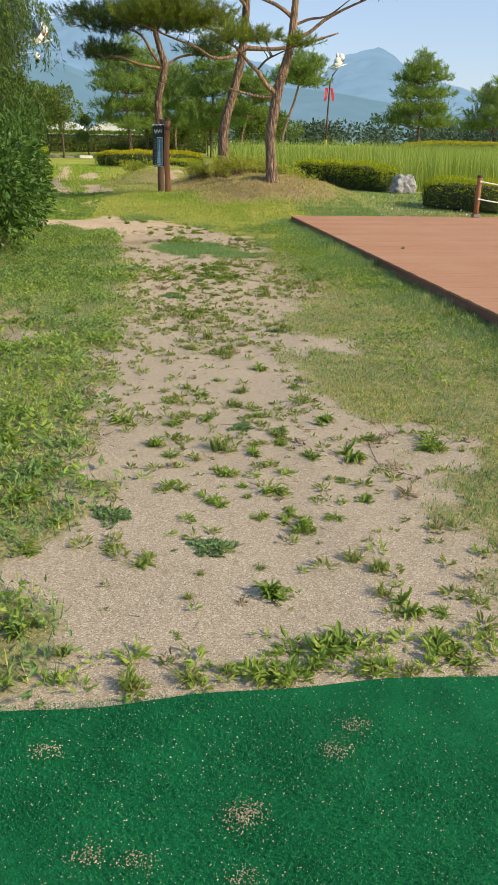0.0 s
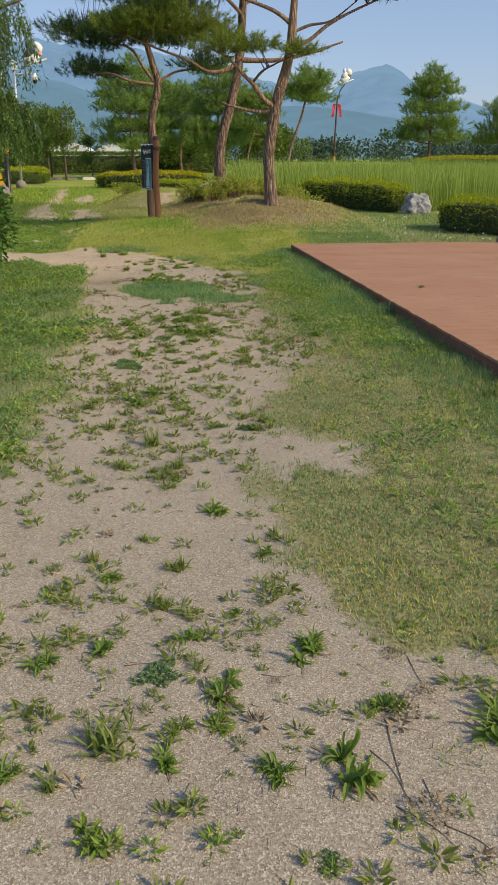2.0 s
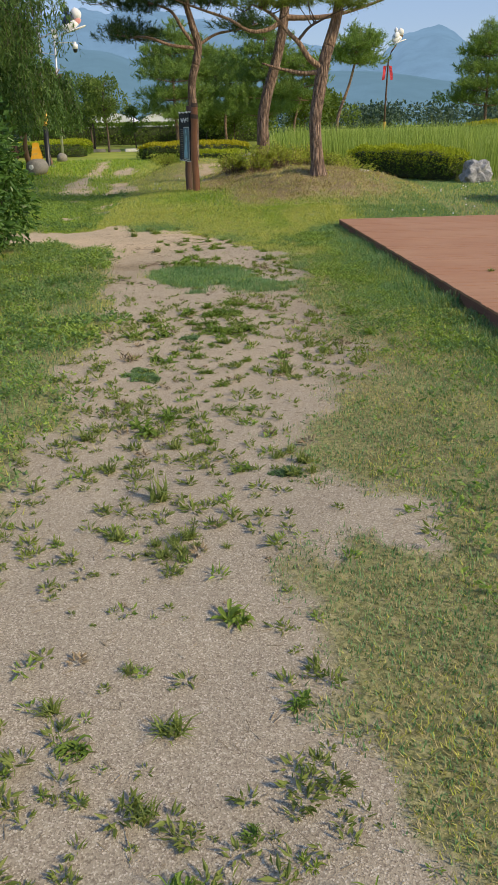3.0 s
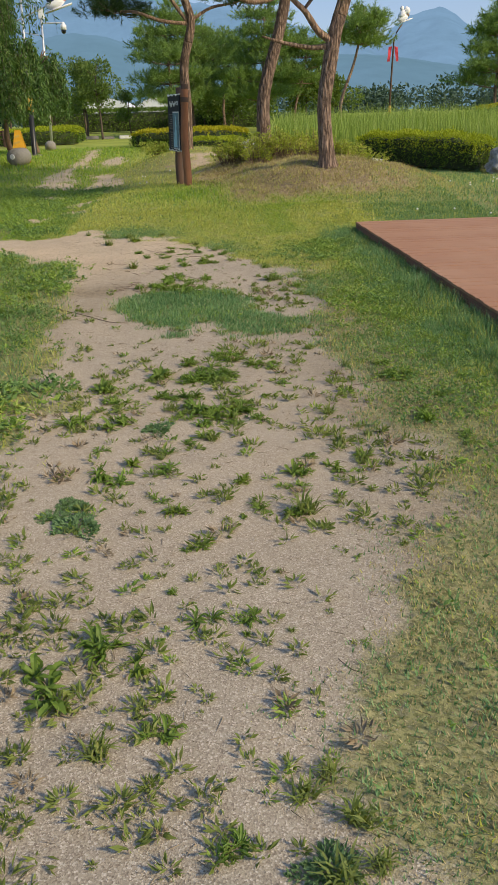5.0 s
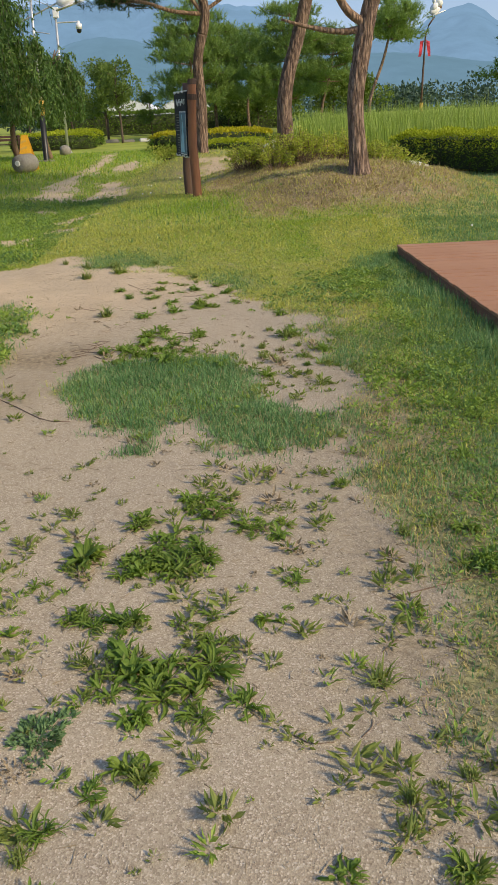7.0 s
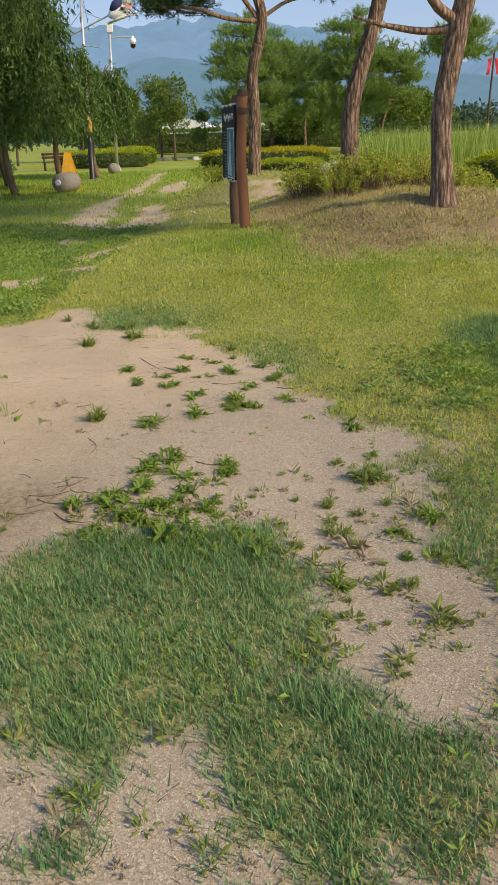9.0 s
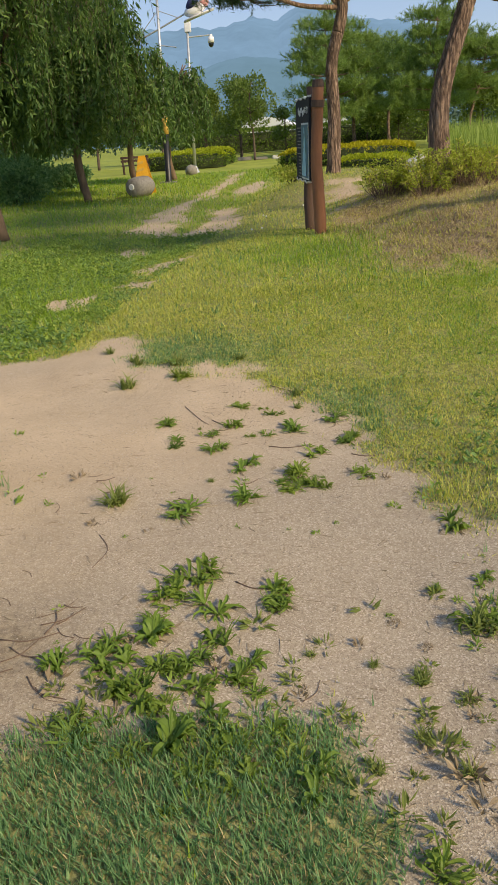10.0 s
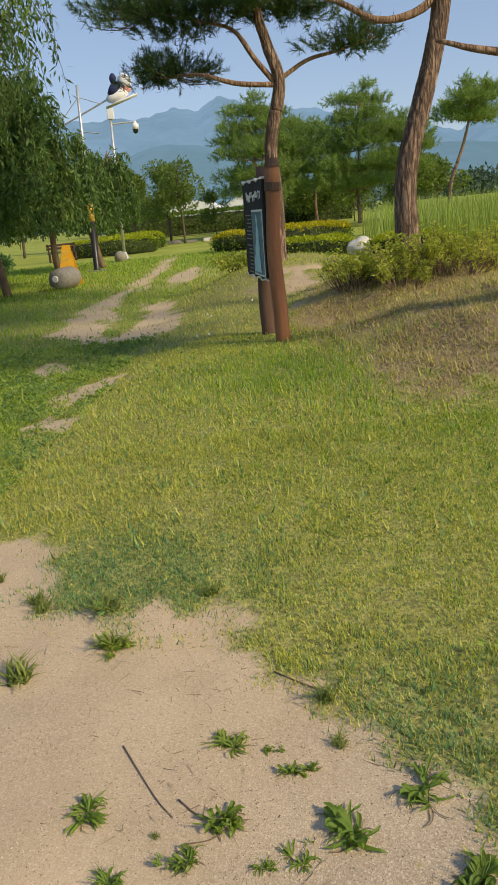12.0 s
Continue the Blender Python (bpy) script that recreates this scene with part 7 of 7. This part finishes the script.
plant([(1.68, 7.6, 0.04), (1.42, 7.77, 0.03), (1.36, 7.9, 0.11), (1.78, 7.93, 0.03), (1.5, 7.97, 0.04), (0.82, 7.99, 0.05), (1.52, 8.01, 0.04), (1.66, 8.05, 0.04), (1, 8.12,
       0.04), (1.8, 8.31, 0.05), (1.68, 8.35, 0.07), (0.75, 8.52, 0.05), (1.63, 8.61, 0.06), (1.78, 8.66, 0.05), (1, 8.71, 0.06), (1.64, 9.01, 0.08), (1.89, 9.8, 0.06), (1.64,
       11.54, 0.03), (1.53, 11.68, 0.04), (1.67, 11.72, 0.04), (1.76, 11.77, 0.05), (1.68, 11.92, 0.04), (1.6, 12.05, 0.05), (1.38, 12.05, 0.05), (1.5, 12.16, 0.05), (1.63,
       12.31, 0.05), (1.51, 12.37, 0.05), (1.76, 12.4, 0.05), (1.51, 12.4, 0.05), (1.38, 12.44, 0.04)],
      TUFTS, "grass_tuft", "small tuft of thin green grass on the sand", "grass tuft", "grass tufts on the path", 1.15)
plant([(1.15, 6.5, 0.07), (1.22, 6.56, 0.06), (1.26, 6.42, 0.07), (1.2, 6.28, 0.08), (1.29, 6.3, 0.06), (1.2, 12.48, 0.04), (1.71, 12.62, 0.1), (1.59, 12.83, 0.04), (0.32, 13.48, 0.12), (0.69, 13.72, 0.04), (0.52, 14.36, 0.03), (1.02, 14.68, 0.05), (1, 14.89, 0.08), (-0.08,
       15.11, 0.12), (0.22, 15.28, 0.08), (0.15, 15.54, 0.12), (-0.13, 15.58, 0.08), (0.57, 15.61, 0.07), (-0.17, 15.65, 0.08), (-0.42, 15.88, 0.07)],
      TUFTS, "grass_tuft", "small tuft of thin green grass on the sand", "grass tuft", "grass tufts on the path", 1.15)
plant([(0.27, 2.68, 0.1), (-0.13, 2.99, 0.1), (0.95, 3.27, 0.04), (0.57, 4, 0.08), (1.18, 6.3, 0.08), (0.44, 7.9, 0.12), (0.37, 8.04, 0.13), (0.73, 8.88, 0.1)],
      MATS, "creeping_weed", "dark green creeping weed spread flat on the sand", "weed", "creeping weeds on the path", 1.1)
plant([(1.23, 3.37, 0.09), (1.28, 3.76, 0.08), (1.38, 3.82, 0.05), (0.93, 3.92, 0.04), (1.34, 4.02, 0.05), (0.69, 8.76, 0.07), (1.54, 12.53, 0.04), (1.45, 12.65, 0.04)],
      DEADS, "withered_weed", "withered brown weed on the sand", "weed", "withered weeds on the path", 1.0)

plant([(2.02, 9.91, 0.08), (2.13, 9.81, 0.09), (2.12, 9.6, 0.09), (2.26, 11.58, 0.08), (2.31, 10.46, 0.1), (1.71, 10.23, 0.05), (2.45, 11.18, 0.08), (2.48, 10.9, 0.09), (2.2, 10.9, 0.06), (2.6, 10.3, 0.1), (2.4, 9.9, 0.09),
       (2.65, 11.7, 0.09), (2.3, 9.2, 0.08), (2.55, 9.5, 0.08), (2.75, 10.9, 0.1), (1.95, 11.9, 0.05), (2.05, 12.6, 0.06), (2.5, 12.3, 0.07), (2.25, 8.5, 0.07), (2.6, 8.7, 0.08), (1.75, 12.9, 0.06), (2.8, 9.9, 0.1)],
      ROSETTES, "verge_weed", "bright green leafy weed in the grass beside the deck", "weed", "weeds beside the deck", 1.0)
# seedlings between them
def build_seedlings():
    def clumps(n, x0, x1, y0, y1, prob, size, name, material, label):
        x, y = rng.uniform(x0, x1, n), rng.uniform(y0, y1, n)
        m = (cover(x, y) < 0.55) & (rng.random(n) < prob(x, y))
        x, y = x[m], y[m]
        k = rng.integers(10, 26, len(x))
        s = np.repeat(size * rng.uniform(0.4, 1.5, len(x)) ** 1.2, k)
        X, Y = np.repeat(x, k), np.repeat(y, k)
        N = len(X)
        a, d = rng.uniform(0, 6.28, N), s * np.sqrt(rng.random(N)) * 0.5
        P = np.stack([X + d * np.cos(a), Y + d * np.sin(a), height(X, Y) + 0.25 * s * rng.random(N)], 1)
        L = s * rng.uniform(0.4, 0.95, N)
        D = np.stack([np.cos(a), np.sin(a), rng.uniform(0.1, 1.3, N)], 1) + rng.normal(size=(N, 3)) * (0.6, 0.6, 0.2)
        solid(name, leaves(P, D, L, L * 0.24 + 0.002), material, label, "weeds", kind="stuff")

    def left_mid(x, y):
        band = sm((1.35 - x) / 0.7) * sm((10.4 - y) / 1.0) * sm((y - 3.2) / 1.2)
        return 0.10 + 0.75 * band * (vnoise(x, y, 0.45, 81) > 0.38) + 0.3 * (vnoise(x, y, 0.6, 82) > 0.62)
    clumps(4200, -0.5, 2.1, 1.95, 12.3, left_mid, 0.036, "seedlings", WEED_DULL, "small dull-green weeds spread over the sand")
    clumps(1500, -0.5, 2.0, 1.95, 14.6, lambda x, y: 0.18 + 0.4 * (vnoise(x, y, 0.5, 83) > 0.55) * (y < 11), 0.03, "young_weeds", HERB, "tiny fresh-green weeds on the sand")
    clumps(330, -0.5, 2.3, 1.95, 13.8, lambda x, y: 0.2 + 0.5 * (vnoise(x, y, 0.5, 84) > 0.55), 0.04, "withered_weeds", DEAD, "flat withered brown weeds on the sand")
    clumps(200, -0.5, 1.5, 1.83, 2.02, lambda x, y: 0.35 + 0.4 * (x > 0.3), 0.045, "edge_weeds", HERB, "weeds crowding the edge of the green mat")
    clumps(380, 1.0, 2.2, 7.6, 12.8, lambda x, y: 0.35 + 0.6 * (vnoise(x, y, 0.4, 86) > 0.45), 0.042, "path_edge_weeds", WEED_DULL, "dull-green weeds along the path's edge")
    clumps(70, 1.0, 2.2, 7.6, 12.8, lambda x, y: 0.3 + 0.6 * (vnoise(x, y, 0.4, 87) > 0.5), 0.04, "dry_edge_weeds", DEAD, "dry brown weeds along the path's edge")
    # dry stalks and leaf litter
    n = 9000
    x, y = rng.uniform(-0.8, 2.6, n), rng.uniform(1.85, 15.6, n)
    a = rng.uniform(0, 6.28, n)
    d = np.stack([np.cos(a), np.sin(a), 0.06 * rng.normal(size=n)], 1)
    L = 0.012 + 0.07 * rng.random(n) ** 3
    solid("dry_litter", needles(np.stack([x, y, height(x, y) + 0.003], 1), d, L, 0.003), DEAD, "dry stalks and needles lying on the sand", "litter", kind="stuff")


build_seedlings()
vx, vy = rng.uniform(-1.7, -0.42, 60), rng.uniform(2.0, 13.6, 60)
plant([(a, b, 0.06 + 0.06 * c) for a, b, c in zip(vx, vy, rng.random(60)) if inside(LEFT_VERGE, a, b) > 0.05], ROSETTES, "verge_weed", "leafy green weed standing in the verge grass", "weed", "weeds in the verge", 1.3)
for k, (wx, wy) in enumerate(((3.72, 10.53), (4.35, 7.85), (4.55, 8.05))):
    ob = new("deck_weed", TUFTS[k])
    ob.matrix_basis = pose(wx, wy, DECK_Z - 0.002, 0, 0, 50 * k) @ Matrix.Diagonal((0.16, 0.16, 0.10, 1))
    tagged(ob, "small dry weed growing between deck boards", "weed", "weeds on the deck")


dy = rng.uniform(2.2, 15.2, 85)
plant([(3.04 - 0.16 * rng.random() ** 1.5, float(b), 0.07 + 0.05 * rng.random()) for b in dy], TUFTS, "grass_tuft", "longer green grass tuft against the deck edge", "grass tuft", "tufts along the deck", 1.2)


def twig(points, r, label):
    z = [ground_at(x, y) for x, y in points]
    s = spline([(x - points[0][0], y - points[0][1], h - z[0] + r * 0.8) for (x, y), h in zip(points, z)], 9)
    solid("twig", tube(s, [r * 0.6, r * 0.35], 6, 0.15), DRY_TWIG, label, "twig", (*points[0], z[0]), smooth=True)


tw = random.Random(44)
for k in range(34):      # scattered twigs left by the wind
    cx, cy = (tw.gauss(0.32, 0.14), tw.gauss(12.55, 0.22)) if k < 16 else (tw.uniform(-0.35, 1.5), tw.uniform(11.3, 14.8))
    a, n = tw.uniform(-0.9, 0.9) + (1.57 if k % 5 == 0 else 0), tw.uniform(0.03, 0.11)
    if cover(cx, cy) < 0.4:
        twig([(cx, cy), (cx + n * math.cos(a), cy + n * math.sin(a)), (cx + 2 * n * math.cos(a + 0.3), cy + 2 * n * math.sin(a + 0.3))], tw.uniform(0.002, 0.0045), "thin brown twig lying on the sand")
for a, b, c in (((1.22, 3.72), (1.2, 3.57), (1.19, 3.46)),
                ((1.38, 4.0), (1.38, 3.89), (1.39, 3.82)),
                ((1.14, 3.6), (1.18, 3.52), (1.19, 3.4)),
                ((1.15, 3.4), (1.22, 3.33), (1.26, 3.25)),
                ((1.25, 3.48), (1.25, 3.43), (1.25, 3.39)),
                ((1.25, 3.33), (1.31, 3.28), (1.34, 3.23)),
                ((0.84, 3.83), (0.85, 3.82), (0.87, 3.81)),
                ((0.46, 4.06), (0.54, 4.06), (0.62, 4.03)),
                ((0.89, 3.96), (0.95, 3.94), (1.0, 3.95)),
                ((1.67, 9.14), (1.71, 9.18), (1.75, 9.22)),
                ((1.75, 9.43), (1.79, 9.39), (1.82, 9.34)),
                ((1.86, 9.15), (1.9, 9.12), (1.93, 9.08)),
                ((1.81, 8.71), (1.86, 8.69), (1.91, 8.65)),
                ((1.38, 8.83), (1.42, 8.8), (1.48, 8.8)),
                ((1.55, 8.81), (1.58, 8.84), (1.59, 8.87))):
    twig([a, b, c], 0.0024, "thin dry dark stalk lying on the sand")
twig([(-0.22, 11.75), (0.05, 11.45), (0.27, 11.2), (0.42, 11.15)], 0.005, "dark bent twig lying on the sand")
twig([(0.37, 14.72), (0.5, 14.5), (0.56, 14.42)], 0.0035, "thin dark twig lying on the sand")
twig([(0.83, 15.05), (1.0, 14.93), (1.05, 14.98)], 0.005, "thin curved twig at the grass edge")
twig([(0.72, 11.9), (0.82, 12.1), (0.9, 12.2)], 0.004, "thin brown twig on the sand")
twig([(0.33, 13.2), (0.40, 13.08), (0.38, 12.95)], 0.003, "forked brown twig on the sand")
twig([(1.32, 6.98), (1.35, 6.93), (1.38, 6.91)], 0.002, "thin dry stalk on the sand")
twig([(1.12, 11.5), (1.2, 11.3), (1.12, 11.15)], 0.004, "thin bent twig on the sand")
twig([(1.75, 9.4), (2.0, 9.48), (2.3, 9.55)], 0.004, "pale dry stalk on the grass")
twig([(-0.13, 1.34), (-0.09, 1.335), (-0.04, 1.33)], 0.003, "pale dry stalk on the green mat")
twig([(-0.07, 1.42), (-0.06, 1.37), (-0.04, 1.33)], 0.004, "curled brown stalk on the green mat")
twig([(-0.21, 1.23), (-0.19, 1.24), (-0.17, 1.26)], 0.003, "pale dry straw on the green mat")
twig([(-0.36, 1.69), (-0.31, 1.66), (-0.25, 1.63)], 0.003, "pale dry straw on the green mat")
twig([(0.04, 1.22), (0.17, 1.18), (0.36, 1.22)], 0.0035, "thin dry stalk on the green mat")
solid("fallen_leaf", move(leaves(np.zeros((1, 3)), np.array([[1.0, 0.2, 0.1]]), 0.022, 0.015), 0, 0, 0.02), plain("red_leaf", (0.16, 0.05, 0.03), (0.24, 0.08, 0.04)), "small red-brown fallen leaf on the grass", "leaf", (1.02, 11.45, ground_at(1.02, 11.45) + 0.025))
